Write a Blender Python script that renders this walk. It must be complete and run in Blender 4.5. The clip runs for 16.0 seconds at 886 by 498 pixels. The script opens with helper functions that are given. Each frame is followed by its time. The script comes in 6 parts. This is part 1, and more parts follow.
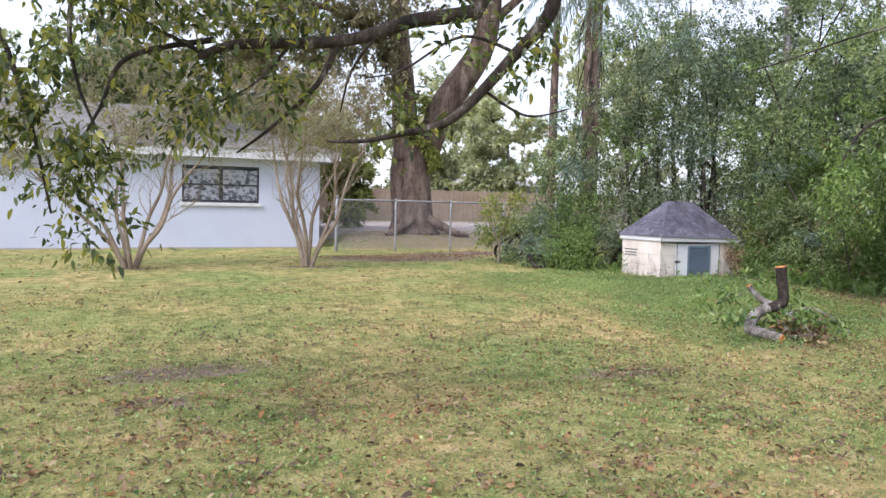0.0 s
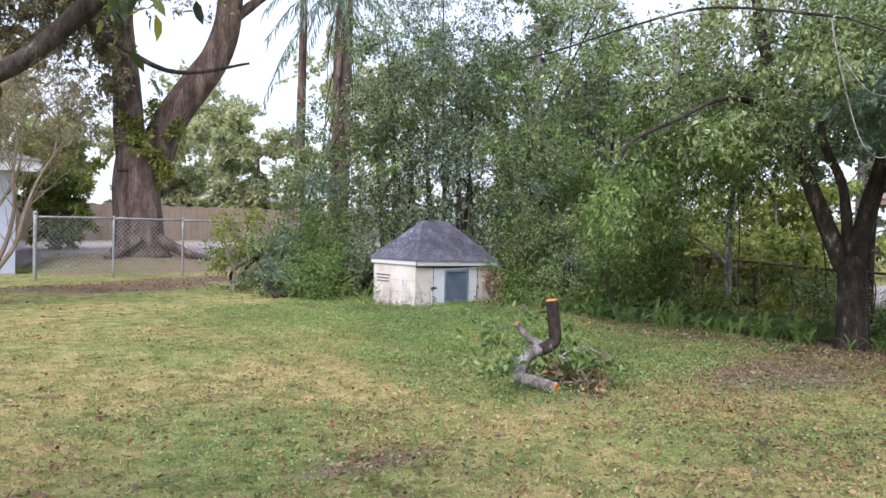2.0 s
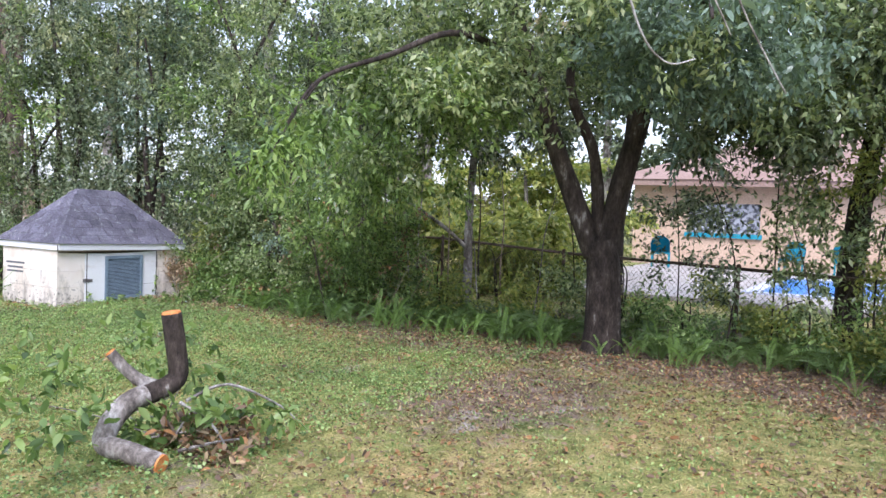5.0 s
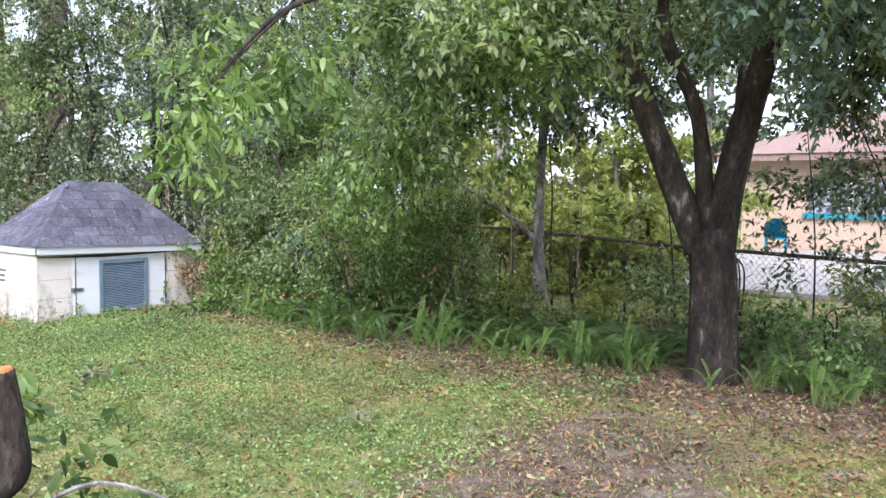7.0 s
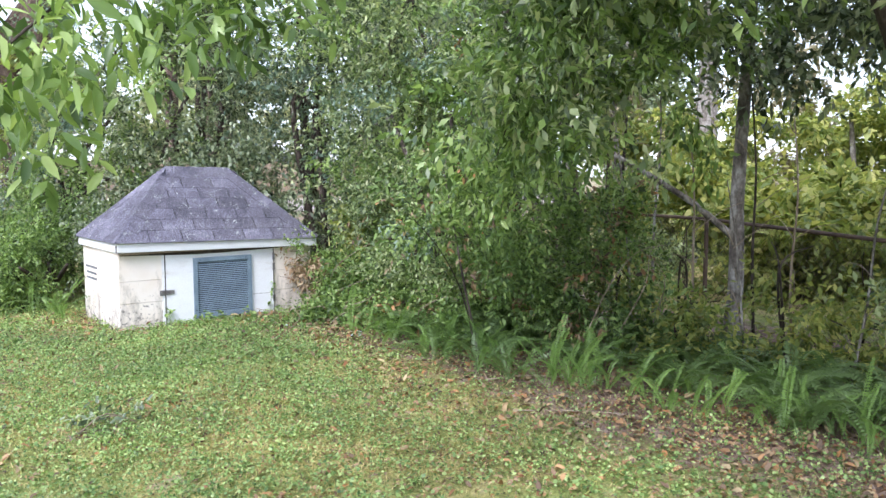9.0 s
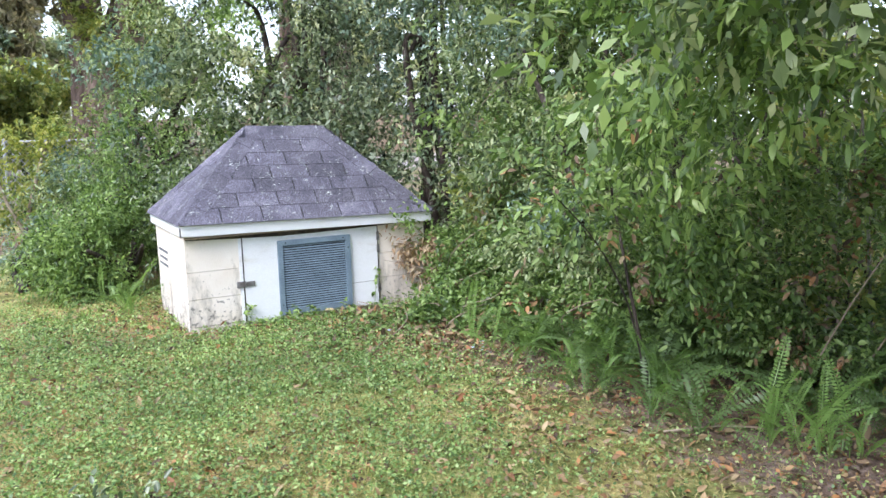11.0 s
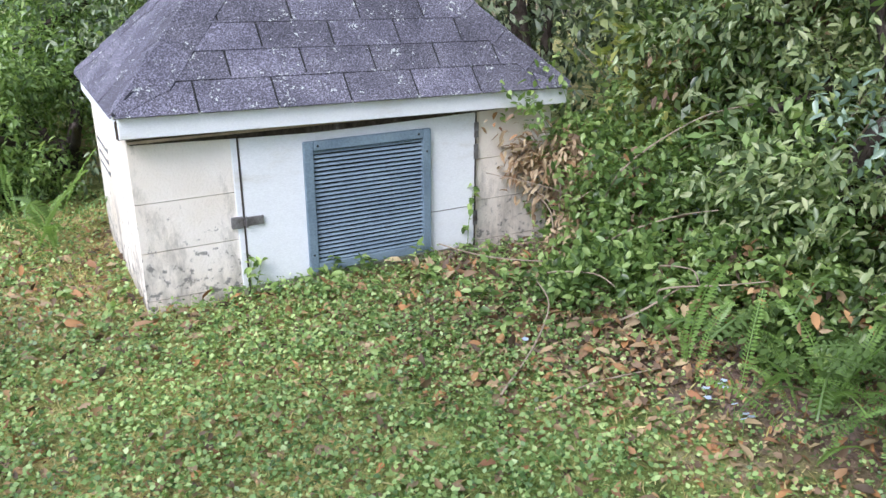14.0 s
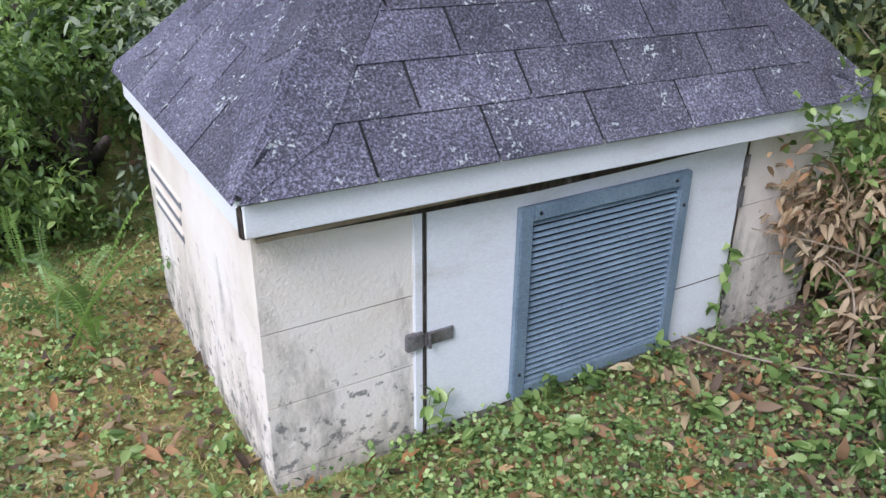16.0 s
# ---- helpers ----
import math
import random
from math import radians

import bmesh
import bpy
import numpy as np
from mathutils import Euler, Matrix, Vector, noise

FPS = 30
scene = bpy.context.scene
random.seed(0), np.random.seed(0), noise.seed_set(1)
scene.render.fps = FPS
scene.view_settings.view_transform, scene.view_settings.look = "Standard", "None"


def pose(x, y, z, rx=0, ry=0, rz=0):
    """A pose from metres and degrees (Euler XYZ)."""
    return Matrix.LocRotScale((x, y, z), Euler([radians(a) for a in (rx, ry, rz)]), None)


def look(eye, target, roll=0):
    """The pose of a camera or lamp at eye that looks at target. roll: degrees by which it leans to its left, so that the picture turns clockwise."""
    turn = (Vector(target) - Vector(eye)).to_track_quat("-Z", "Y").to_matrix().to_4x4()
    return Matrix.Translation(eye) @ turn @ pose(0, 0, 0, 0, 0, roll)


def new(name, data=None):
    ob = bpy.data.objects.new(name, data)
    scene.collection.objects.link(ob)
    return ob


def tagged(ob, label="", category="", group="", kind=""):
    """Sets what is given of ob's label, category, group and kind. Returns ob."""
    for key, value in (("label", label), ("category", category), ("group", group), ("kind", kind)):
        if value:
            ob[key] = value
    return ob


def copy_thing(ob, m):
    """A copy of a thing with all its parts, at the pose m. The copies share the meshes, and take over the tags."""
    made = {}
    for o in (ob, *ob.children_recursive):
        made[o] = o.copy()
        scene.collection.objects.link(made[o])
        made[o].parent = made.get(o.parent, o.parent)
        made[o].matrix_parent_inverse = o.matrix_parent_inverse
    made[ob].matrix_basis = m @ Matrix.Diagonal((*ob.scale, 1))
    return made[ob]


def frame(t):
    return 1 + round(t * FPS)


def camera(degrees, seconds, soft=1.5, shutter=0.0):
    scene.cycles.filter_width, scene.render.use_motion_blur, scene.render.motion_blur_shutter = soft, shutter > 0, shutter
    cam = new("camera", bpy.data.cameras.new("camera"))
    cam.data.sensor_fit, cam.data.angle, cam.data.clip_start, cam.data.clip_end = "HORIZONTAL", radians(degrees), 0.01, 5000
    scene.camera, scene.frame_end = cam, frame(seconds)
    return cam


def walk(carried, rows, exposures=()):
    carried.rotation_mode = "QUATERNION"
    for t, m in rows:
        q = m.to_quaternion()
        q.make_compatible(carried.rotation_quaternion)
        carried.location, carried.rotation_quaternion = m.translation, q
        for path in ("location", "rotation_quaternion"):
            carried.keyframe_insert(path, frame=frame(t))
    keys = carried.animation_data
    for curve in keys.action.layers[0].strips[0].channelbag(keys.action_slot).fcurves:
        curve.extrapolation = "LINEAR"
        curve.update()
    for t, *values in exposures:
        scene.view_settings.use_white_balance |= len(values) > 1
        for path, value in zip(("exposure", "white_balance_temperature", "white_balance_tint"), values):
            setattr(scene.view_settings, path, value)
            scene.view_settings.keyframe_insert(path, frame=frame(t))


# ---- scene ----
cam = camera(57.6, 16.0)
METRES, EYE, TILT, LEAN, TURN = 16.0, 1.5, 0.0, 0.0, -27.1
ROWS = [
    (0.0, 0.0, 0.0, 0.0, 0.07, -3.2, -1.23),
    (0.5, 0.0033, 0.0348, -0.0006, 0.52, -3.93, -0.96),
    (1.0, 0.0132, 0.0676, -0.0008, -1.23, -3.56, -0.44),
    (1.5, 0.0257, 0.1012, -0.0002, -7.3, -2.72, -1.13),
    (2.0, 0.0373, 0.1328, 0.0034, -16.91, -1.6, -1.36),
    (2.5, 0.0558, 0.1574, 0.0039, -22.93, -1.32, -1.37),
    (3.0, 0.0718, 0.1832, 0.0033, -28.88, -0.07, -0.94),
    (3.5, 0.0914, 0.2058, 0.0032, -35.66, 0.85, -0.49),
    (4.0, 0.118, 0.2239, 0.0029, -42.21, -0.36, -0.79),
    (4.5, 0.1421, 0.2514, 0.0036, -42.2, -1.44, -1.17),
    (5.0, 0.1669, 0.2755, 0.0025, -33.09, -2.71, -2.11),
    (7.5, 0.2847, 0.4049, 0.0021, -26.29, -3.79, -0.6),
    (8.0, 0.3076, 0.4332, 0.0025, -26.21, -3.68, -0.56),
    (8.5, 0.3268, 0.4583, 0.003, -18.78, -4.11, -0.34),
    (9.0, 0.3433, 0.48, 0.0034, -11.62, -5.16, 0.07),
    (9.5, 0.3533, 0.5037, 0.0066, -5.74, -5.53, 0.37),
    (12.0, 0.3529, 0.6521, 0.0045, -1.93, -11.59, 0.96),
    (12.5, 0.3473, 0.6798, 0.0034, -2.31, -13.8, 0.5),
    (13.0, 0.34, 0.7083, 0.0024, -1.05, -15.89, 0.22),
    (13.5, 0.3308, 0.7349, 0.0027, -1.17, -18.13, 0.01),
    (14.0, 0.325, 0.7657, 0.0027, -1.49, -20.61, -0.07),
    (14.5, 0.3112, 0.7927, 0.002, -1.88, -22.82, -0.2),
    (15.0, 0.2981, 0.8184, 0.002, -1.88, -24.33, -0.24),
    (15.5, 0.2883, 0.8422, 0.0036, -1.31, -25.12, -0.15),
    (16.0, 0.2762, 0.8539, 0.0043, -3.12, -25.75, -0.44),
]
walk(cam, [(t, pose(0, 0, EYE, TILT, LEAN, TURN) @ pose(METRES * x, METRES * y, METRES * z, 90 + pitch, roll, yaw)) for t, x, y, z, yaw, pitch, roll in ROWS], [(0.0, 1.0, 5950, 18), (1.5, 0.95, 5900, 18), (3.0, 1.05, 5750, 18), (4.5, 1.25, 5700, 18), (9.5, 1.7, 5750, 14), (13.0, 1.5, 5750, 13), (14.3, 1.45, 5700, 14), (16.0, 1.02, 5600, 16)])

# ---------------------------------------------------------------- light
world = bpy.data.worlds.new("sky_world")
scene.world = world
world.use_nodes = True
wn = world.node_tree.nodes
sky = wn.new("ShaderNodeTexSky")
sky.sky_type = "NISHITA"
sky.sun_disc = False
SUN_ELEV, SUN_AZ = radians(47), radians(243)
sky.sun_elevation, sky.sun_rotation = SUN_ELEV, SUN_AZ
sky.air_density, sky.dust_density, sky.ozone_density = 1.0, 2.0, 1.5
wn["Background"].inputs[1].default_value = 0.15
# thin bright cloud over the blue
cloud = wn.new("ShaderNodeMix")
cloud.data_type = "RGBA"
cloud.inputs[0].default_value = 0.65
cloud.inputs[7].default_value = (4.8, 4.8, 4.9, 1)
world.node_tree.links.new(sky.outputs[0], cloud.inputs[6])
world.node_tree.links.new(cloud.outputs[2], wn["Background"].inputs[0])
sun_data = bpy.data.lights.new("sun", "SUN")
sun_data.energy, sun_data.angle, sun_data.color = 1.6, radians(24), (1.0, 0.94, 0.87)
sun = new("sun", sun_data)
sun_dir = Vector((math.sin(SUN_AZ) * math.cos(SUN_ELEV), math.cos(SUN_AZ) * math.cos(SUN_ELEV), math.sin(SUN_ELEV)))
sun.matrix_world = look(sun_dir * 60, (0, 0, 0))


# ---------------------------------------------------------------- materials
def material(name):
    m = bpy.data.materials.new(name)
    m.use_nodes = True
    return m, m.node_tree.nodes, m.node_tree.links, m.node_tree.nodes["Principled BSDF"]


def ramp_node(nodes, stops):
    r = nodes.new("ShaderNodeValToRGB")
    while len(r.color_ramp.elements) < len(stops):
        r.color_ramp.elements.new(0.5)
    for e, (p, c) in zip(r.color_ramp.elements, stops):
        e.position, e.color = p, (*c, 1)
    return r


def noise_node(nodes, links, scale, detail=6, rough=0.6, coord=None):
    n = nodes.new("ShaderNodeTexNoise")
    n.inputs["Scale"].default_value, n.inputs["Detail"].default_value, n.inputs["Roughness"].default_value = scale, detail, rough
    if coord is not None:
        links.new(coord, n.inputs["Vector"])
    return n


def mixer(nodes, links, fac, a, b, kind="MIX"):
    m = nodes.new("ShaderNodeMix")
    m.data_type, m.blend_type = "RGBA", kind
    for sock, v in ((m.inputs[0], fac), (m.inputs[6], a), (m.inputs[7], b)):
        if isinstance(v, bpy.types.NodeSocket):
            links.new(v, sock)
        elif isinstance(v, (int, float)):
            sock.default_value = v
        else:
            sock.default_value = (*v, 1)
    return m.outputs[2]


def bump(nodes, links, bsdf, height, strength, dist):
    b = nodes.new("ShaderNodeBump")
    b.inputs["Strength"].default_value, b.inputs["Distance"].default_value = strength, dist
    links.new(height, b.inputs["Height"])
    links.new(b.outputs[0], bsdf.inputs["Normal"])


def surface(name, stops, scale, rough=0.8, fine=60, relief=0.004, metal=0.0, stretch=(1, 1, 1), spec=0.3, vary=0.0, speck=(0.72, 1.15)):
    """A surface with broad stains, fine grain and relief, at sizes in the world."""
    m, n, l, b = material(name)
    geo = n.new("ShaderNodeNewGeometry")
    mp = n.new("ShaderNodeMapping")
    mp.inputs["Scale"].default_value = stretch
    l.new(geo.outputs["Position"], mp.inputs["Vector"])
    broad = noise_node(n, l, scale, 6, 0.65, mp.outputs[0])
    grain = noise_node(n, l, fine, 4, 0.7, mp.outputs[0])
    r = ramp_node(n, stops)
    l.new(broad.outputs[0], r.inputs[0])
    g = ramp_node(n, [(0.3, (speck[0],) * 3), (0.7, (speck[1],) * 3)])
    l.new(grain.outputs[0], g.inputs[0])
    col = mixer(n, l, 1.0, r.outputs[0], g.outputs[0], "MULTIPLY")
    if vary:
        info = n.new("ShaderNodeObjectInfo")
        v = ramp_node(n, [(0.0, (1 - vary,) * 3), (1.0, (1 + vary,) * 3)])
        l.new(info.outputs["Random"], v.inputs[0])
        col = mixer(n, l, 1.0, col, v.outputs[0], "MULTIPLY")
    l.new(col, b.inputs["Base Color"])
    b.inputs["Roughness"].default_value, b.inputs["Metallic"].default_value = rough, metal
    b.inputs["Specular IOR Level"].default_value = spec
    bump(n, l, b, grain.outputs[0], 0.7, relief)
    return m


def leaf_material(name, cols, rough=0.42, through_light=0.42, grey=0.0):
    """Leaves that differ one from another in tone, shine a little and let light through; grey dulls their colours."""
    cols = [tuple(c * (1 - grey) + sum(col) / 3 * grey for c in col) for col in cols]
    m, n, l, b = material(name)
    geo = n.new("ShaderNodeNewGeometry")
    r = ramp_node(n, [(i / (len(cols) - 1), c) for i, c in enumerate(cols)])
    l.new(geo.outputs["Random Per Island"], r.inputs[0])
    nz = noise_node(n, l, 0.9, 3, 0.6, geo.outputs["Position"])
    g = ramp_node(n, [(0.3, (0.7, 0.74, 0.7)), (0.7, (1.25, 1.2, 1.1))])
    l.new(nz.outputs[0], g.inputs[0])
    col = mixer(n, l, 1.0, r.outputs[0], g.outputs[0], "MULTIPLY")
    l.new(col, b.inputs["Base Color"])
    b.inputs["Roughness"].default_value = rough
    b.inputs["Specular IOR Level"].default_value = 0.45
    t = n.new("ShaderNodeBsdfTranslucent")
    tc = mixer(n, l, 1.0, col, (1.25, 1.3, 0.75), "MULTIPLY")
    l.new(tc, t.inputs[0])
    mix = n.new("ShaderNodeMixShader")
    mix.inputs[0].default_value = through_light
    l.new(b.outputs[0], mix.inputs[1])
    l.new(t.outputs[0], mix.inputs[2])
    l.new(mix.outputs[0], n["Material Output"].inputs[0])
    return m


LEAF_DARK = leaf_material("leaf_dark_green", [(0.026, 0.045, 0.026), (0.082, 0.122, 0.07), (0.16, 0.213, 0.125), (0.255, 0.315, 0.2), (0.38, 0.425, 0.31)], rough=0.3, through_light=0.32, grey=0.11)
LEAF_MID = leaf_material("leaf_mid_green", [(0.04, 0.066, 0.03), (0.125, 0.182, 0.083), (0.23, 0.305, 0.145), (0.345, 0.415, 0.215), (0.46, 0.5, 0.3)], rough=0.32, through_light=0.38, grey=0.07)
LEAF_LIGHT = leaf_material("leaf_yellow_green", [(0.12, 0.17, 0.05), (0.23, 0.28, 0.08), (0.34, 0.37, 0.11), (0.46, 0.44, 0.16)], through_light=0.45)
LEAF_BLUE = leaf_material("leaf_blue_green", [(0.08, 0.13, 0.105), (0.13, 0.2, 0.165), (0.19, 0.28, 0.23), (0.27, 0.37, 0.31)], rough=0.3, through_light=0.3, grey=0.1)
LEAF_OLIVE = leaf_material("leaf_olive_grey", [(0.15, 0.15, 0.09), (0.22, 0.2, 0.13), (0.3, 0.27, 0.18), (0.36, 0.31, 0.22)], through_light=0.3)
LEAF_WEED = leaf_material("weed_green", [(0.06, 0.12, 0.038), (0.165, 0.275, 0.09), (0.3, 0.43, 0.155), (0.43, 0.54, 0.235)], rough=0.42, through_light=0.38, grey=0.05)
LEAF_DRY = leaf_material("dry_leaf", [(0.055, 0.038, 0.028), (0.12, 0.08, 0.055), (0.2, 0.135, 0.09), (0.3, 0.23, 0.14), (0.22, 0.1, 0.05), (0.4, 0.32, 0.2), (0.36, 0.175, 0.07), (0.16, 0.115, 0.075)], rough=0.75, through_light=0.12)
LEAF_TAN = leaf_material("curled_tan_leaf", [(0.14, 0.095, 0.06), (0.27, 0.19, 0.125), (0.38, 0.285, 0.19), (0.47, 0.37, 0.26), (0.3, 0.16, 0.08)], rough=0.7, through_light=0.15)
LEAF_FERN = leaf_material("fern_green", [(0.13, 0.23, 0.06), (0.22, 0.34, 0.1), (0.32, 0.44, 0.15)], rough=0.42, through_light=0.38)
LEAF_FERN_OLD = leaf_material("fern_dark_green", [(0.075, 0.13, 0.045), (0.155, 0.24, 0.085), (0.245, 0.335, 0.13)], rough=0.4, through_light=0.4, grey=0.04)
LEAF_BOUGH = leaf_material("leaf_bough_olive_green", [(0.022, 0.034, 0.014), (0.06, 0.085, 0.03), (0.11, 0.145, 0.045), (0.19, 0.22, 0.07), (0.36, 0.33, 0.07)], rough=0.35, through_light=0.38)
# leaf colour paled and greyed to carry the haze of distance
LEAF_HAZED = leaf_material("leaf_haze_paled", [(0.26, 0.29, 0.18), (0.37, 0.4, 0.27), (0.47, 0.49, 0.36), (0.56, 0.56, 0.44)], rough=0.45, through_light=0.45)
LEAF_VINE = leaf_material("vine_green", [(0.045, 0.085, 0.024), (0.125, 0.205, 0.06), (0.225, 0.335, 0.105), (0.345, 0.45, 0.17)], rough=0.34, through_light=0.42, grey=0.04)
GRASS = leaf_material("grass_blade", [(0.12, 0.155, 0.045), (0.25, 0.285, 0.095), (0.42, 0.4, 0.155), (0.61, 0.51, 0.28)], rough=0.55, through_light=0.25)
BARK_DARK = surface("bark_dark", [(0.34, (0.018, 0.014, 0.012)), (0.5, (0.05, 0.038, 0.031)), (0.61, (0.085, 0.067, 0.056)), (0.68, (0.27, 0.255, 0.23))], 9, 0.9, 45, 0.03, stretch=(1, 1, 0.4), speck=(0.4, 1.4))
BARK_GREY = surface("bark_grey", [(0.35, (0.1, 0.085, 0.075)), (0.48, (0.22, 0.195, 0.175)), (0.62, (0.42, 0.4, 0.38))], 9, 0.9, 45, 0.02, stretch=(1, 1, 0.5), speck=(0.5, 1.3))
BARK_OAK = surface("bark_oak", [(0.34, (0.06, 0.04, 0.03)), (0.5, (0.15, 0.108, 0.088)), (0.66, (0.28, 0.215, 0.175))], 3.5, 0.95, 22, 0.06, stretch=(1, 1, 0.22), speck=(0.45, 1.35))
BARK_SMOOTH = surface("bark_smooth_tan", [(0.3, (0.2, 0.15, 0.11)), (0.55, (0.3, 0.24, 0.18)), (0.75, (0.4, 0.35, 0.29))], 6, 0.8, 40, 0.006, stretch=(1, 1, 0.3))
CUT_WOOD = surface("cut_wood_orange", [(0.35, (0.5, 0.16, 0.04)), (0.6, (0.68, 0.3, 0.1)), (0.75, (0.7, 0.42, 0.22))], 22, 0.8, 120, 0.002)
WHITE_WALL = surface("white_painted_block", [(0.25, (0.53, 0.565, 0.69)), (0.7, (0.61, 0.65, 0.77))], 0.8, 0.75, 45, 0.004)
WHITE_TRIM = surface("white_painted_wood", [(0.28, (0.45, 0.43, 0.38)), (0.36, (0.62, 0.61, 0.6)), (0.46, (0.71, 0.72, 0.75)), (0.75, (0.76, 0.775, 0.81))], 3.2, 0.55, 160, 0.0004, stretch=(0.6, 1, 1.6), speck=(0.88, 1.05))
HOUSE_ROOF = surface("weathered_shingle_roof", [(0.3, (0.16, 0.155, 0.15)), (0.7, (0.26, 0.25, 0.24))], 1.2, 0.9, 35, 0.01)
GALV = surface("galvanised_steel", [(0.3, (0.27, 0.28, 0.29)), (0.7, (0.42, 0.43, 0.44))], 9, 0.55, 60, 0.001, metal=0.35)
RUST_RAIL = surface("rusted_rail", [(0.3, (0.07, 0.05, 0.04)), (0.7, (0.16, 0.11, 0.085))], 6, 0.75, 60, 0.002, metal=0.2)
GREY_BLUE = surface("grey_blue_paint", [(0.3, (0.14, 0.19, 0.245)), (0.55, (0.18, 0.24, 0.3)), (0.72, (0.22, 0.29, 0.35))], 9, 0.5, 120, 0.001)
LATCH_METAL = surface("weathered_latch_metal", [(0.35, (0.14, 0.12, 0.12)), (0.6, (0.26, 0.25, 0.26))], 30, 0.5, 150, 0.001, metal=0.5)
# near-black: painted shade behind the slats, also roof deck and screw heads
NEAR_BLACK = surface("near_black", [(0.3, (0.012, 0.012, 0.013)), (0.7, (0.03, 0.03, 0.03))], 5, 0.95)
PEACH = surface("peach_stucco", [(0.3, (0.5, 0.36, 0.26)), (0.7, (0.58, 0.44, 0.34))], 0.6, 0.85, 20, 0.004)
PINK_ROOF = surface("faded_pink_roof", [(0.3, (0.27, 0.18, 0.15)), (0.7, (0.33, 0.235, 0.2))], 0.8, 0.85, 20, 0.01)
TEAL = surface("teal_paint", [(0.3, (0.02, 0.22, 0.32)), (0.7, (0.04, 0.32, 0.42))], 3, 0.4, 60, 0.001)
CONCRETE = surface("pale_concrete", [(0.3, (0.36, 0.33, 0.3)), (0.7, (0.46, 0.43, 0.4))], 0.7, 0.85, 30, 0.004)
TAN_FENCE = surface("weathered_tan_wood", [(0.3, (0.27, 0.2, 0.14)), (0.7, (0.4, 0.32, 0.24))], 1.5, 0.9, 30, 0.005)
PALE_ROOF = surface("pale_roof", [(0.3, (0.6, 0.58, 0.58)), (0.7, (0.75, 0.73, 0.73))], 0.8, 0.7, 20, 0.004)
LITTER = surface("leaf_litter_soil", [(0.3, (0.07, 0.045, 0.03)), (0.5, (0.14, 0.09, 0.06)), (0.7, (0.22, 0.15, 0.1))], 5, 0.95, 50, 0.02)


def make_shingle():
    m, n, l, b = material("asphalt_shingle_lichen")
    geo = n.new("ShaderNodeNewGeometry")
    info = n.new("ShaderNodeObjectInfo")
    broad = noise_node(n, l, 3.5, 6, 0.6, geo.outputs["Position"])
    base = ramp_node(n, [(0.3, (0.052, 0.05, 0.066)), (0.55, (0.092, 0.088, 0.112)), (0.75, (0.14, 0.134, 0.162))])
    l.new(broad.outputs[0], base.inputs[0])
    grit = noise_node(n, l, 150, 5, 0.85, geo.outputs["Position"])
    gr = ramp_node(n, [(0.37, (0.28, 0.28, 0.28)), (0.5, (0.92, 0.92, 0.92)), (0.62, (3.2, 3.2, 3.3))])
    l.new(grit.outputs[0], gr.inputs[0])
    c1 = mixer(n, l, 1.0, base.outputs[0], gr.outputs[0], "MULTIPLY")
    v = ramp_node(n, [(0, (0.8, 0.8, 0.8)), (1, (1.2, 1.2, 1.22))])
    l.new(info.outputs["Random"], v.inputs[0])
    c2 = mixer(n, l, 1.0, c1, v.outputs[0], "MULTIPLY")
    spots = noise_node(n, l, 75, 3, 0.65, geo.outputs["Position"])
    zone = noise_node(n, l, 12, 4, 0.7, geo.outputs["Position"])
    add = n.new("ShaderNodeMath")
    add.operation = "MULTIPLY"
    l.new(spots.outputs[0], add.inputs[0])
    l.new(zone.outputs[0], add.inputs[1])
    mask = ramp_node(n, [(0.342, (0, 0, 0)), (0.38, (0.85, 0.85, 0.85))])
    l.new(add.outputs[0], mask.inputs[0])
    c3 = mixer(n, l, mask.outputs[0], c2, (0.5, 0.53, 0.52))
    l.new(c3, b.inputs["Base Color"])
    b.inputs["Roughness"].default_value = 0.85
    b.inputs["Specular IOR Level"].default_value = 0.35
    bump(n, l, b, grit.outputs[0], 0.8, 0.004)
    return m


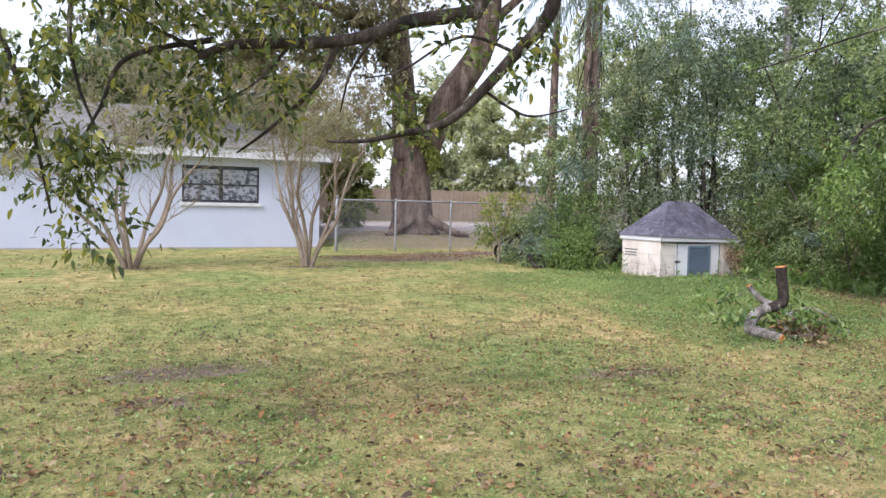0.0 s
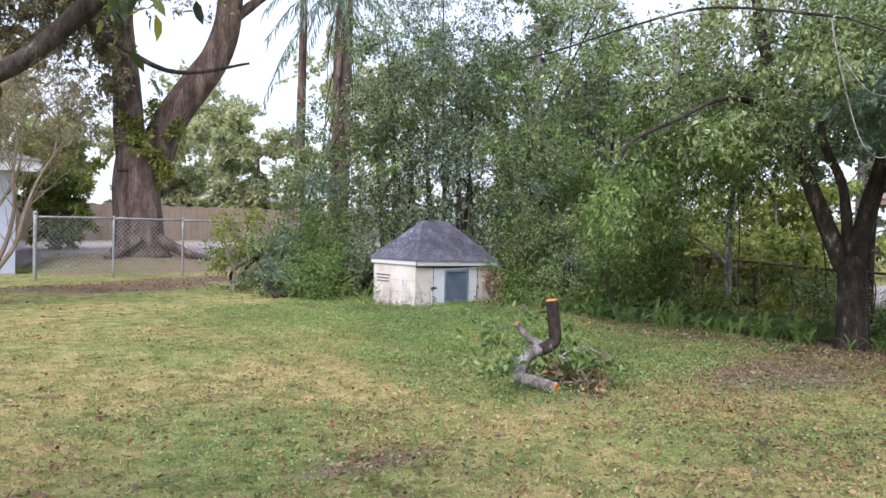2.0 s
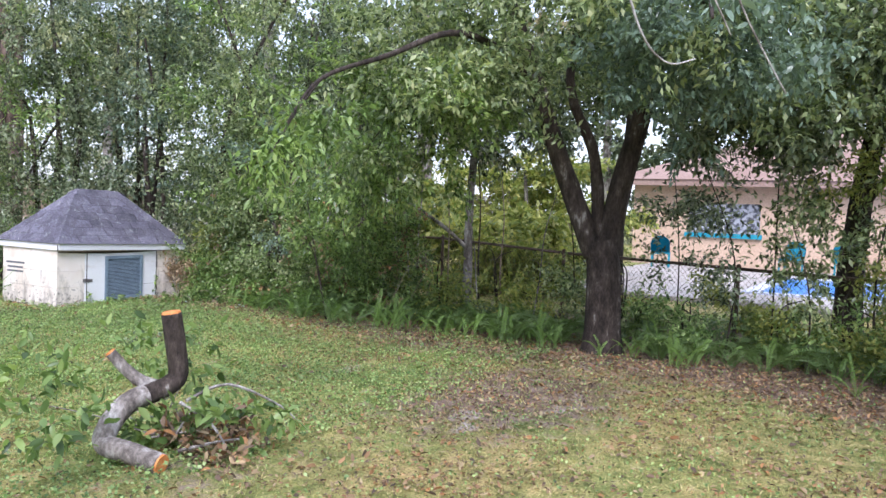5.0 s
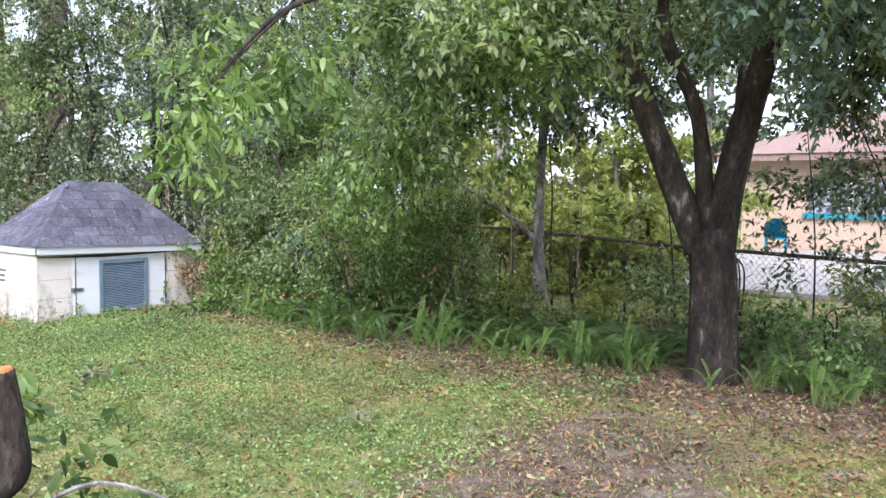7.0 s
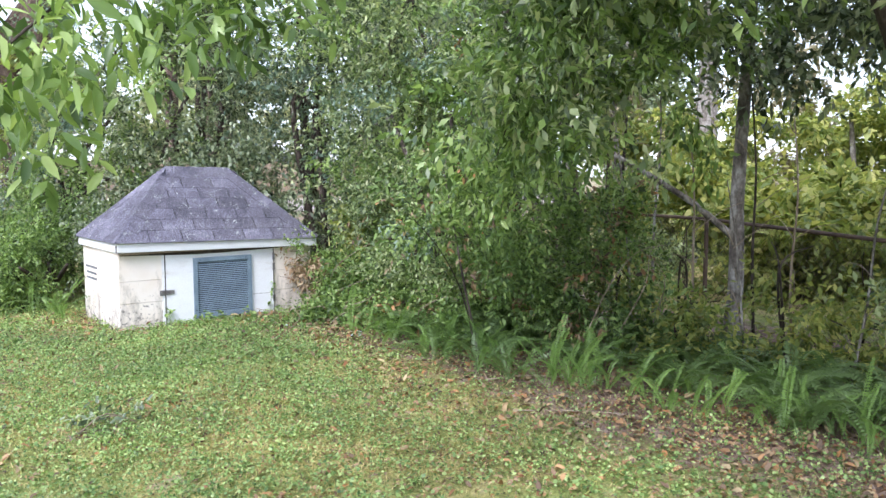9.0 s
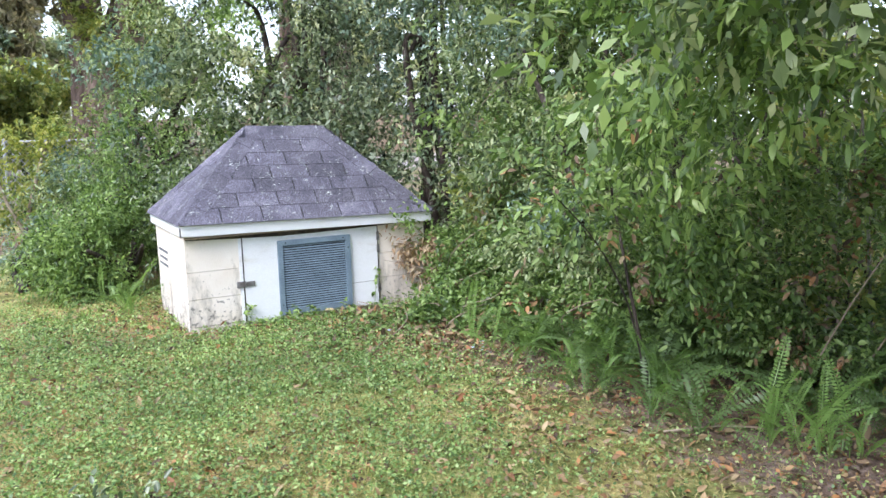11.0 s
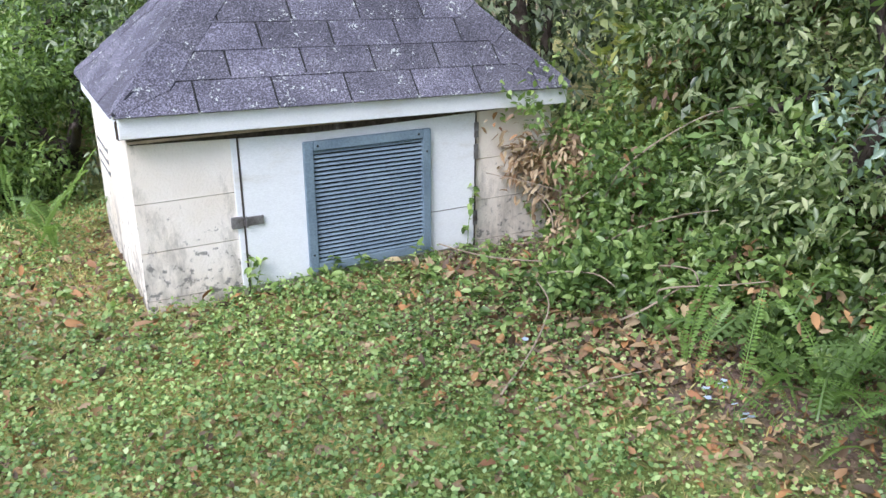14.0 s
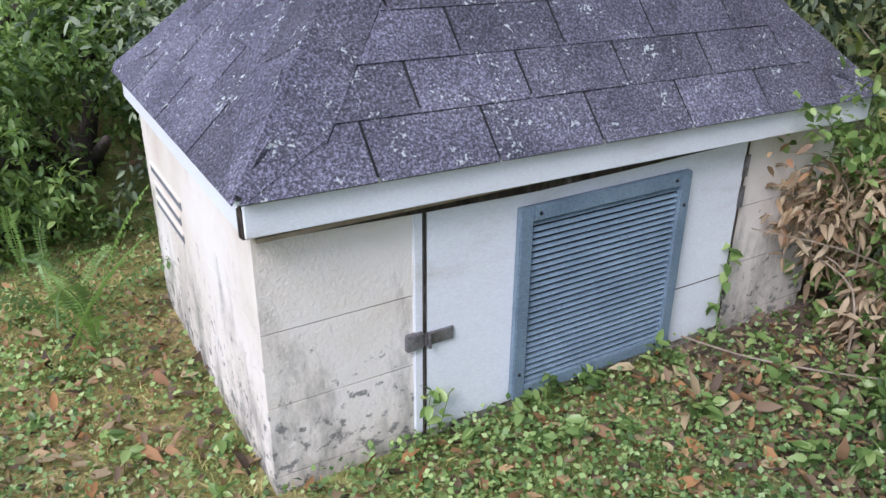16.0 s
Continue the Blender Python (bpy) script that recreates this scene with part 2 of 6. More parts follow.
def make_parge():
    """Cream-white limewashed block, with mould in streaks and blotches and green near the soil."""
    m, n, l, b = material("limewashed_block_mould")
    geo = n.new("ShaderNodeNewGeometry")
    pos = geo.outputs["Position"]
    broad = noise_node(n, l, 2.2, 5, 0.6, pos)
    base = ramp_node(n, [(0.3, (0.6, 0.52, 0.44)), (0.5, (0.71, 0.645, 0.575)), (0.72, (0.77, 0.725, 0.685))])
    l.new(broad.outputs[0], base.inputs[0])
    mp = n.new("ShaderNodeMapping")
    mp.inputs["Scale"].default_value = (1, 1, 0.35)
    l.new(pos, mp.inputs[0])
    streak = noise_node(n, l, 11, 6, 0.72, mp.outputs[0])
    blot = noise_node(n, l, 30, 3, 0.6, pos)
    sep = n.new("ShaderNodeSeparateXYZ")
    l.new(pos, sep.inputs[0])
    low = n.new("ShaderNodeMapRange")
    low.inputs[1].default_value, low.inputs[2].default_value = 0.75, 0.1
    low.inputs[3].default_value, low.inputs[4].default_value = -0.12, 0.1
    l.new(sep.outputs[2], low.inputs[0])
    a = n.new("ShaderNodeMath")
    a.operation = "ADD"
    l.new(streak.outputs[0], a.inputs[0])
    l.new(low.outputs[0], a.inputs[1])
    mask = ramp_node(n, [(0.47, (0, 0, 0)), (0.7, (0.8, 0.8, 0.8))])
    l.new(a.outputs[0], mask.inputs[0])
    c1 = mixer(n, l, mask.outputs[0], base.outputs[0], (0.2, 0.185, 0.16))
    a2 = n.new("ShaderNodeMath")
    a2.operation = "ADD"
    l.new(blot.outputs[0], a2.inputs[0])
    l.new(low.outputs[0], a2.inputs[1])
    mask2 = ramp_node(n, [(0.6, (0, 0, 0)), (0.68, (0.8, 0.8, 0.8))])
    l.new(a2.outputs[0], mask2.inputs[0])
    c2 = mixer(n, l, mask2.outputs[0], c1, (0.12, 0.12, 0.115))
    l.new(c2, b.inputs["Base Color"])
    b.inputs["Roughness"].default_value = 0.9
    fine = noise_node(n, l, 70, 4, 0.7, pos)
    bump(n, l, b, fine.outputs[0], 0.6, 0.006)
    return m


def make_ground():
    """Patchy lawn, leaf litter and bare sand, told apart by two attributes of the sheet."""
    m, n, l, b = material("lawn_litter_sand")
    geo = n.new("ShaderNodeNewGeometry")
    pos = geo.outputs["Position"]
    broad = noise_node(n, l, 0.55, 5, 0.6, pos)
    mid = noise_node(n, l, 4.5, 6, 0.7, pos)
    fine = noise_node(n, l, 55, 5, 0.8, pos)
    grass = ramp_node(n, [(0.32, (0.115, 0.135, 0.05)), (0.46, (0.28, 0.29, 0.11)), (0.58, (0.45, 0.4, 0.18)), (0.72, (0.56, 0.47, 0.28))])
    l.new(mid.outputs[0], grass.inputs[0])
    patch = ramp_node(n, [(0.4, (0.72, 0.9, 0.7)), (0.6, (1.2, 1.05, 1.05))])
    l.new(broad.outputs[0], patch.inputs[0])
    g1 = mixer(n, l, 1.0, grass.outputs[0], patch.outputs[0], "MULTIPLY")
    gr = ramp_node(n, [(0.3, (0.45, 0.5, 0.45)), (0.5, (1, 1, 1)), (0.7, (1.6, 1.55, 1.4))])
    l.new(fine.outputs[0], gr.inputs[0])
    g2 = mixer(n, l, 1.0, g1, gr.outputs[0], "MULTIPLY")
    soil = ramp_node(n, [(0.3, (0.1, 0.068, 0.056)), (0.5, (0.22, 0.155, 0.128)), (0.72, (0.38, 0.3, 0.265))])
    l.new(mid.outputs[0], soil.inputs[0])
    s2 = mixer(n, l, 1.0, soil.outputs[0], gr.outputs[0], "MULTIPLY")
    at1 = n.new("ShaderNodeAttribute")
    at1.attribute_name = "soil"
    at2 = n.new("ShaderNodeAttribute")
    at2.attribute_name = "sand"
    nz = n.new("ShaderNodeMath")
    nz.operation = "MULTIPLY_ADD"
    nz.inputs[1].default_value = 1.4
    l.new(mid.outputs[0], nz.inputs[0])
    l.new(at1.outputs["Fac"], nz.inputs[2])
    sh = n.new("ShaderNodeMapRange")
    sh.inputs[1].default_value, sh.inputs[2].default_value = 0.95, 1.25
    l.new(nz.outputs[0], sh.inputs[0])
    c1 = mixer(n, l, sh.outputs[0], g2, s2)
    sand = ramp_node(n, [(0.3, (0.36, 0.3, 0.275)), (0.7, (0.54, 0.48, 0.45))])
    l.new(mid.outputs[0], sand.inputs[0])
    nz2 = n.new("ShaderNodeMath")
    nz2.operation = "MULTIPLY_ADD"
    nz2.inputs[1].default_value = 1.2
    l.new(mid.outputs[0], nz2.inputs[0])
    l.new(at2.outputs["Fac"], nz2.inputs[2])
    sh2 = n.new("ShaderNodeMapRange")
    sh2.inputs[1].default_value, sh2.inputs[2].default_value = 0.95, 1.2
    l.new(nz2.outputs[0], sh2.inputs[0])
    c2 = mixer(n, l, sh2.outputs[0], c1, sand.outputs[0])
    l.new(c2, b.inputs["Base Color"])
    b.inputs["Roughness"].default_value = 0.95
    b.inputs["Specular IOR Level"].default_value = 0.15
    bump(n, l, b, fine.outputs[0], 0.9, 0.03)
    return m


SHINGLE, PARGE, LAWN = make_shingle(), make_parge(), make_ground()


def make_glass():
    m, n, l, b = material("dark_window_glass")
    b.inputs["Base Color"].default_value = (0.02, 0.025, 0.03, 1)
    b.inputs["Roughness"].default_value = 0.05
    b.inputs["Specular IOR Level"].default_value = 0.8
    return m


GLASS = make_glass()


# ---------------------------------------------------------------- helpers
def smooth(a, b, v):
    t = np.clip((v - a) / (b - a), 0, 1)
    return t * t * (3 - 2 * t)


def gz(x, y):
    """Height of the ground."""
    x, y = np.asarray(x, float), np.asarray(y, float)
    z = 0.165 * smooth(6.5, 10.8, y) * (1 - 0.65 * smooth(17.5, 21, y))
    z = z * (1 - 0.7 * smooth(14.5, 18, x) * (1 - smooth(12, 16, y)))
    z = z + 0.5 * smooth(22.3, 26, y) * smooth(8.2, 9.6, x)
    z = z + 0.012 * np.sin(1.7 * x + 0.6) * np.sin(1.3 * y) + 0.008 * np.sin(4.1 * x) * np.sin(3.7 * y + 1)
    return z


def g0(x, y):
    return float(gz(x, y))


def thing(name, at, label, category, group="", kind=""):
    ob = new(name)
    ob.empty_display_size = 0.2
    ob.location = at
    return tagged(ob, label, category, group, kind)


def part(name, bm, mat, parent=None, label="", shade=False):
    me = bpy.data.meshes.new(name)
    bm.normal_update()
    bm.to_mesh(me)
    bm.free()
    me.materials.append(mat)
    if shade:
        me.shade_smooth()
    ob = new(name, me)
    if parent is not None:
        ob.parent = parent
    return tagged(ob, label)


def box(bm, x0, x1, y0, y1, z0, z1, bevel=0.0):
    v = [bm.verts.new((x, y, z)) for z in (z0, z1) for y in (y0, y1) for x in (x0, x1)]
    fs = [bm.faces.new([v[i] for i in q]) for q in ((0, 2, 3, 1), (4, 5, 7, 6), (0, 1, 5, 4), (2, 6, 7, 3), (0, 4, 6, 2), (1, 3, 7, 5))]
    if bevel:
        es = list({e for f in fs for e in f.edges})
        bmesh.ops.bevel(bm, geom=es, offset=bevel, segments=2, affect="EDGES")
    return bm


def one_box(*a, bevel=0.0):
    return box(bmesh.new(), *a, bevel=bevel)


def spline(pts, n):
    """Points on a smooth line through pts."""
    P = np.array([pts[0]] + list(pts) + [pts[-1]], float)
    out = []
    for i in range(1, len(P) - 2):
        for k in range(n):
            t = k / n
            a, b, c, d = P[i - 1], P[i], P[i + 1], P[i + 2]
            out.append(0.5 * (2 * b + (c - a) * t + (2 * a - 5 * b + 4 * c - d) * t * t + (3 * b - a - 3 * c + d) * t ** 3))
    out.append(P[-2])
    return np.array(out)


def tube(bm, pts, r0, r1, sides=8, rough=0.0, n=5, flare=0.0, cap=True):
    """A limb along pts, tapering from r0 to r1, uneven by rough; flare widens its foot."""
    P = spline(pts, n)
    m = len(P)
    rings = []
    prev = None
    for i in range(m):
        d = P[min(i + 1, m - 1)] - P[max(i - 1, 0)]
        d = Vector(d).normalized()
        if prev is None:
            prev = d.orthogonal().normalized()
        u = (prev - d * prev.dot(d)).normalized()
        w = d.cross(u)
        prev = u
        f = i / (m - 1)
        r = r0 + (r1 - r0) * f
        if flare:
            r *= 1 + flare * max(0.0, 1 - f * 4) ** 2
        ring = []
        for k in range(sides):
            a = 2 * math.pi * k / sides
            rr = r
            if rough:
                c = Vector(P[i]) * (0.9 / max(r, 0.02)) * 0.25
                rr *= 1 + rough * (noise.noise(c + Vector((math.cos(a), math.sin(a), 0)) * 1.3) + 0.5 * math.sin(3 * a + f * 3))
            ring.append(bm.verts.new(Vector(P[i]) + (u * math.cos(a) + w * math.sin(a)) * rr))
        rings.append(ring)
    for a, b in zip(rings, rings[1:]):
        for k in range(sides):
            bm.faces.new((a[k], a[(k + 1) % sides], b[(k + 1) % sides], b[k]))
    if cap:
        bm.faces.new(rings[0][::-1])
        bm.faces.new(rings[-1])
    return bm


def unit(v):
    return v / np.maximum(np.linalg.norm(v, axis=1, keepdims=True), 1e-9)


def leaf_mesh(name, base, way, length, width, mat, parent=None, label="", full=False, rng=None, curl=0.12):
    """One mesh of many leaves: a point, a direction, a length and a width each. full: a pointed oval, folded on its midrib."""
    N = len(base)
    way = unit(way)
    side = unit(np.cross(way, rng.normal(size=(N, 3)) * 0.55 + np.array([0, 0, 1.0])))
    up = np.cross(side, way)
    L, W = length[:, None], width[:, None]
    if full:
        vs = [base, base + way * L * 0.28 - side * W * 0.42 + up * W * 0.16, base + way * L * 0.28, base + way * L * 0.28 + side * W * 0.42 + up * W * 0.16,
              base + way * L * 0.65 - side * W * 0.4 + up * W * 0.14 - up * L * curl * 0.4, base + way * L * 0.65 - up * L * curl * 0.4,
              base + way * L * 0.65 + side * W * 0.4 + up * W * 0.14 - up * L * curl * 0.4, base + way * L - up * L * curl]
        V = np.stack(vs, 1).reshape(-1, 3)
        fs = np.array([[0, 2, 1], [0, 3, 2], [4, 5, 7], [5, 6, 7]])
        qs = np.array([[1, 2, 5, 4], [2, 3, 6, 5]])
        off = (np.arange(N) * 8)[:, None, None]
        tri = (fs[None] + off).reshape(N, -1)
        quad = (qs[None] + off).reshape(N, -1)
        loops = np.concatenate([tri, quad], 1).reshape(-1)
        sizes = np.tile([3, 3, 3, 3, 4, 4], N)
    else:
        V = np.stack([base, base + way * L * 0.48 - side * W * 0.5 + up * W * 0.12, base + way * L - up * L * curl, base + way * L * 0.48 + side * W * 0.5 + up * W * 0.12], 1).reshape(-1, 3)
        loops = np.arange(N * 4)
        sizes = np.full(N, 4)
    me = bpy.data.meshes.new(name)
    me.vertices.add(len(V))
    me.vertices.foreach_set("co", V.astype(np.float32).ravel())
    me.loops.add(len(loops))
    me.loops.foreach_set("vertex_index", loops.astype(np.int32))
    me.polygons.add(len(sizes))
    me.polygons.foreach_set("loop_start", (np.cumsum(sizes) - sizes).astype(np.int32))
    me.update(calc_edges=True)
    me.materials.append(mat)
    ob = new(name, me)
    if parent is not None:
        ob.parent = parent
    return tagged(ob, label)


def sprays(rng, blobs, leaf, per=14, spread=0.28, droop=0.25, shell=0.55):
    """Leaves on twigs that fill uneven clumps. blobs: centre, radii and number of twigs."""
    B, D, Ls = [], [], []
    for cx, cy, cz, rx, ry, rz, twigs in blobs:
        R = np.array([rx, ry, rz])
        C = np.array([cx, cy, cz])
        # twigs gather round boughs, with gaps between
        nb = max(4, twigs // 19)
        bough = unit(rng.normal(size=(nb, 3))) * (0.75 + 0.35 * rng.random((nb, 1)))
        pick = rng.integers(0, nb, twigs)
        v = bough[pick] + rng.normal(size=(twigs, 3)) * 0.17
        reach = np.linalg.norm(v, axis=1)
        v = unit(v)
        lump = 1 + 0.28 * np.sin(v[:, 0] * 5.1 + cx * 3) * np.sin(v[:, 1] * 4.3 + cy) + 0.2 * np.sin(v[:, 2] * 7 + cx * 2 + cy)
        r = (shell + (1 - shell) * rng.random(twigs)) * lump * np.clip(reach, 0.6, 1.25)
        p = C + v * r[:, None] * R
        d = unit(v * 0.8 + rng.normal(size=(twigs, 3)) * 0.6 + np.array([0, 0, -droop]))
        s = rng.random((twigs, per)) * spread
        pos = p[:, None] + d[:, None] * s[:, :, None] + rng.normal(size=(twigs, per, 3)) * 0.025
        lw = d[:, None] * 0.6 + rng.normal(size=(twigs, per, 3)) * 0.75 + np.array([0, 0, -0.08 - 0.7 * droop])
        B.append(pos.reshape(-1, 3))
        D.append(lw.reshape(-1, 3))
    B, D = np.concatenate(B), np.concatenate(D)
    L = leaf * rng.uniform(0.6, 1.25, len(B))
    return B, D, L


def crown(name, parent, blobs, leaf, mat, seed, per=14, ratio=0.42, spread=0.3, droop=0.25, shell=0.5, label="", full=False):
    rng = np.random.default_rng(seed)
    B, D, L = sprays(rng, blobs, leaf, per, spread, droop, shell)
    keep = B[:, 2] > gz(B[:, 0], B[:, 1]) + 0.01
    B, D, L = B[keep], D[keep], L[keep]
    at = np.array(parent.location) if parent is not None else np.zeros(3)
    return leaf_mesh(name, B - at, D, L, L * ratio * rng.uniform(0.8, 1.2, len(L)), mat, parent, label, full, rng)


# ---------------------------------------------------------------- ground
def build_ground():
    def axis(a, b, step):
        inner = np.arange(a, b + 1e-6, step)
        far = np.array([0.6, 1.5, 3, 6, 12, 25, 50, 100, 250, 600])
        return np.concatenate([(a - far)[::-1], inner, b + far])
    X, Y = axis(-8, 22, 0.14), axis(-5, 30, 0.14)
    gx, gy = np.meshgrid(X, Y)
    z = gz(gx, gy)
    V = np.stack([gx, gy, z], -1).reshape(-1, 3)
    nx, ny = len(X), len(Y)
    i = (np.arange(ny - 1)[:, None] * nx + np.arange(nx - 1)[None]).ravel()
    F = np.stack([i, i + 1, i + nx + 1, i + nx], 1)
    me = bpy.data.meshes.new("ground")
    me.vertices.add(len(V))
    me.vertices.foreach_set("co", V.astype(np.float32).ravel())
    me.loops.add(F.size)
    me.loops.foreach_set("vertex_index", F.astype(np.int32).ravel())
    me.polygons.add(len(F))
    me.polygons.foreach_set("loop_start", (np.arange(len(F)) * 4).astype(np.int32))
    me.update(calc_edges=True)
    me.shade_smooth()
    x, y = V[:, 0], V[:, 1]
    edge = edge_x(y)
    lead = -1.9 + 0.9 * smooth(7.0, 9.0, y)
    soil = np.clip(smooth(lead, 0.6, x - edge) * (1 - 0.75 * smooth(2.2, 4.0, x - edge)), 0, 1) * (1 - smooth(21.5, 22, y)) * smooth(-3, 0, y) * (1 - 0.7 * smooth(11.5, 12.8, y))
    for cx, cy, rx, ry, k in ((10.6, 5.5, 1.6, 1.0, 0.75), (9.6, 5.4, 0.8, 0.5, 0.5), (1.1, 7.1, 0.9, 0.4, 0.62), (9.7, 9.0, 0.35, 0.2, 0.55), (0.8, 6.1, 0.4, 0.25, 0.6), (4.8, 5.7, 0.7, 0.3, 0.55), (8.0, 18.3, 1.9, 1.4, 1.3), (10.6, 20.2, 1.8, 1.1, 1.2), (1.7, 16.0, 0.6, 0.4, 0.6), (5.0, 15.7, 0.7, 0.4, 0.7), (7.6, 6.1, 0.9, 0.7, 0.35), (12.3, 20.8, 2.0, 1.0, 0.8)):
        soil = np.maximum(soil, k * np.exp(-((x - cx) / rx) ** 2 - ((y - cy) / ry) ** 2))
    beyond = smooth(22.3, 23.2, y) * smooth(8, 9, x)
    soil = np.maximum(soil, beyond * 0.45)
    sand = beyond * smooth(24.0, 27, y) * (1 - smooth(33, 40, y)) * 0.9
    sand = np.maximum(sand, 0.62 * np.exp(-((x - 9.75) / 0.3) ** 2 - ((y - 5.5) / 0.18) ** 2))
    sand = np.maximum(sand, 0.5 * np.exp(-((x - 10.4) / 0.5) ** 2 - ((y - 7.2) / 0.2) ** 2))
    sand = np.maximum(sand, 0.6 * np.exp(-((x - 9.8) / 0.16) ** 2 - ((y - 8.1) / 0.14) ** 2))
    sand = np.maximum(sand, 0.55 * np.exp(-((x - 9.85) / 0.12) ** 2 - ((y - 8.6) / 0.16) ** 2))
    for cx, cy, rx, ry, k in ((10.5, 5.0, 0.6, 0.22, 0.5), (11.3, 4.3, 0.45, 0.2, 0.46), (10.2, 6.0, 0.3, 0.16, 0.45), (9.4, 5.35, 0.22, 0.16, 0.6)):
        sand = np.maximum(sand, k * np.exp(-((x - cx) / rx) ** 2 - ((y - cy) / ry) ** 2))
    for nm, val in (("soil", soil), ("sand", sand)):
        a = me.attributes.new(nm, "FLOAT", "POINT")
        a.data.foreach_set("value", val.astype(np.float32))
    me.materials.append(LAWN)
    return tagged(new("ground", me), "patchy green and straw lawn with bare soil and leaf litter", "ground", kind="structure")


def edge_x(y):
    """Where the lawn ends and the thicket begins."""
    return np.interp(y, [-2, 1.5, 3.7, 6.3, 7.8, 9.2, 11.2, 12.8, 14, 16.3, 20, 24], [10.8, 11.6, 12.7, 13.0, 12.7, 12.4, 12.0, 12.6, 10.8, 9.9, 11.5, 12.5])


build_ground()


# ---------------------------------------------------------------- well house
SLIT = surface("shadowed_slit", [(0.3, (0.1, 0.105, 0.12)), (0.7, (0.2, 0.21, 0.23))], 8, 0.9)
WX0, WX1, WY0, WY1, WZT = 10.58, 12.5, 11.66, 12.76, 0.9
EX0, EX1, EY0, EY1 = 10.54, 12.55, 11.585, 12.835
RX0, RX1, RY, RZ = 11.22, 11.87, 12.21, 1.64
EZL, EZR = 0.975, 0.935


def eave_z(x):
    return EZL + (EZR - EZL) * (x - EX0) / (EX1 - EX0)


def build_well_house():
    wh = thing("well_house", (WX0, WY0, 0.16), "small limewashed block pump house with a grey shingle hip roof", "pump house")
    o = Vector(wh.location)

    def put(name, bm, mat, parent=wh, label="", shift=True):
        if shift:
            bmesh.ops.translate(bm, verts=bm.verts, vec=-o)
        return part(name, bm, mat, parent, label)

    def blocks(face, a0, a1, fixed0, fixed1, skip=()):
        """Courses of limewashed block with slightly sunk joints."""
        courses = [(-0.1, 0.215), (0.218, 0.417), (0.42, 0.617), (0.62, WZT)]
        for ci, (z0, z1) in enumerate(courses):
            start = a0 - (0.2 if ci % 2 else 0.0)
            k = start
            while k < a1 - 1e-4:
                s0, s1 = max(k, a0), min(k + 0.4, a1)
                k += 0.4
                if s1 - s0 < 0.03:
                    continue
                j = -0.0006
                spans = [(s0 + j, s1 - j)]
                zz = [(z0, z1)]
                for b0, b1, c0, c1 in skip:
                    if b0 <= s0 + 0.02 and s1 - 0.02 <= b1 and c0 <= z0 + 0.02 and z1 - 0.02 <= c1:
                        spans = []
                for p0, p1 in spans:
                    d = random.uniform(0, 0.0015)
                    bm = bmesh.new()
                    if face == "y":
                        box(bm, p0, p1, fixed0 - d, fixed1, z0, z1)
                    else:
                        box(bm, fixed0 - d, fixed1, p0, p1, z0, z1)
                    put("block", bm, PARGE)

    # front wall: a stretch on each side of the door, a curb under it
    blocks("y", WX0, 10.985, WY0, WY0 + 0.1)
    blocks("y", 12.085, WX1, WY0, WY0 + 0.1)
    put("curb", one_box(10.985, 12.085, WY0 + 0.004, WY0 + 0.1, -0.1, 0.2), PARGE)
    # lintel takes a dark colour for the shade in the gap above the door
    put("lintel", one_box(10.985, 12.085, WY0 + 0.012, WY0 + 0.1, 0.85, WZT), BARK_DARK, wh, "lintel board coloured dark for the shaded gap above the door")
    # sagging dark strip, added to draw the shaded gap under the fascia
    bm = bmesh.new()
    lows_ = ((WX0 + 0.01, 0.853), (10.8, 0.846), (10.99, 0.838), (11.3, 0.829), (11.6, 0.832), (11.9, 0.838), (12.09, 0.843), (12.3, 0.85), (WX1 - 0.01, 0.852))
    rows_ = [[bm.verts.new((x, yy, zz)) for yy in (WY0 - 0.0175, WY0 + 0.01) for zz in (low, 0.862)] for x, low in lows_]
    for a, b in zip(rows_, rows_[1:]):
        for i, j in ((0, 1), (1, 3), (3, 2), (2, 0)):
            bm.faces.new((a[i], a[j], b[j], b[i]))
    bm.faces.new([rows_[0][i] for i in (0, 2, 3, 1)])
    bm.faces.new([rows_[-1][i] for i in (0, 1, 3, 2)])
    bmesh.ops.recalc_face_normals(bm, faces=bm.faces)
    put("gap_shade_strip", bm, BARK_DARK, wh, "dark strip standing in for the shaded gap under the fascia")
    # side wall, with the slits of a vent block
    vy0, vy1, vz0, vz1 = 12.3, 12.7, 0.555, 0.715
    blocks("x", WY0 + 0.1, WY1, WX0, WX0 + 0.1, skip=())
    for sz, half in ((0.69, 0.19), (0.632, 0.16), (0.58, 0.17)):
        cy = (vy0 + vy1) / 2
        put("vent_slit", one_box(WX0 - 0.0035, WX0 + 0.002, cy - half, cy + half, sz - 0.012, sz + 0.012), SLIT, wh, "shadowed slit of a block vent")
        put("vent_lip", one_box(WX0 - 0.007, WX0 + 0.002, cy - half, cy + half, sz + 0.0125, sz + 0.02, bevel=0.001), PARGE, wh)
    blocks("x", WY0 + 0.1, WY1, WX1 - 0.1, WX1)
    blocks("y", WX0 + 0.1, WX1 - 0.1, WY1 - 0.1, WY1)
    # door: white boarded panel, frame stile, louvred vent, latch, hinges
    door = put("door", one_box(10.99, 12.075, WY0 - 0.012, WY0 + 0.02, 0.205, 0.845, bevel=0.004), WHITE_TRIM, wh, "white painted plywood door with flaking paint")
    vx0, vx1, z0, z1, w = 11.25, 11.835, 0.222, 0.795, 0.04
    fy0, fy1 = WY0 - 0.034, WY0 - 0.012
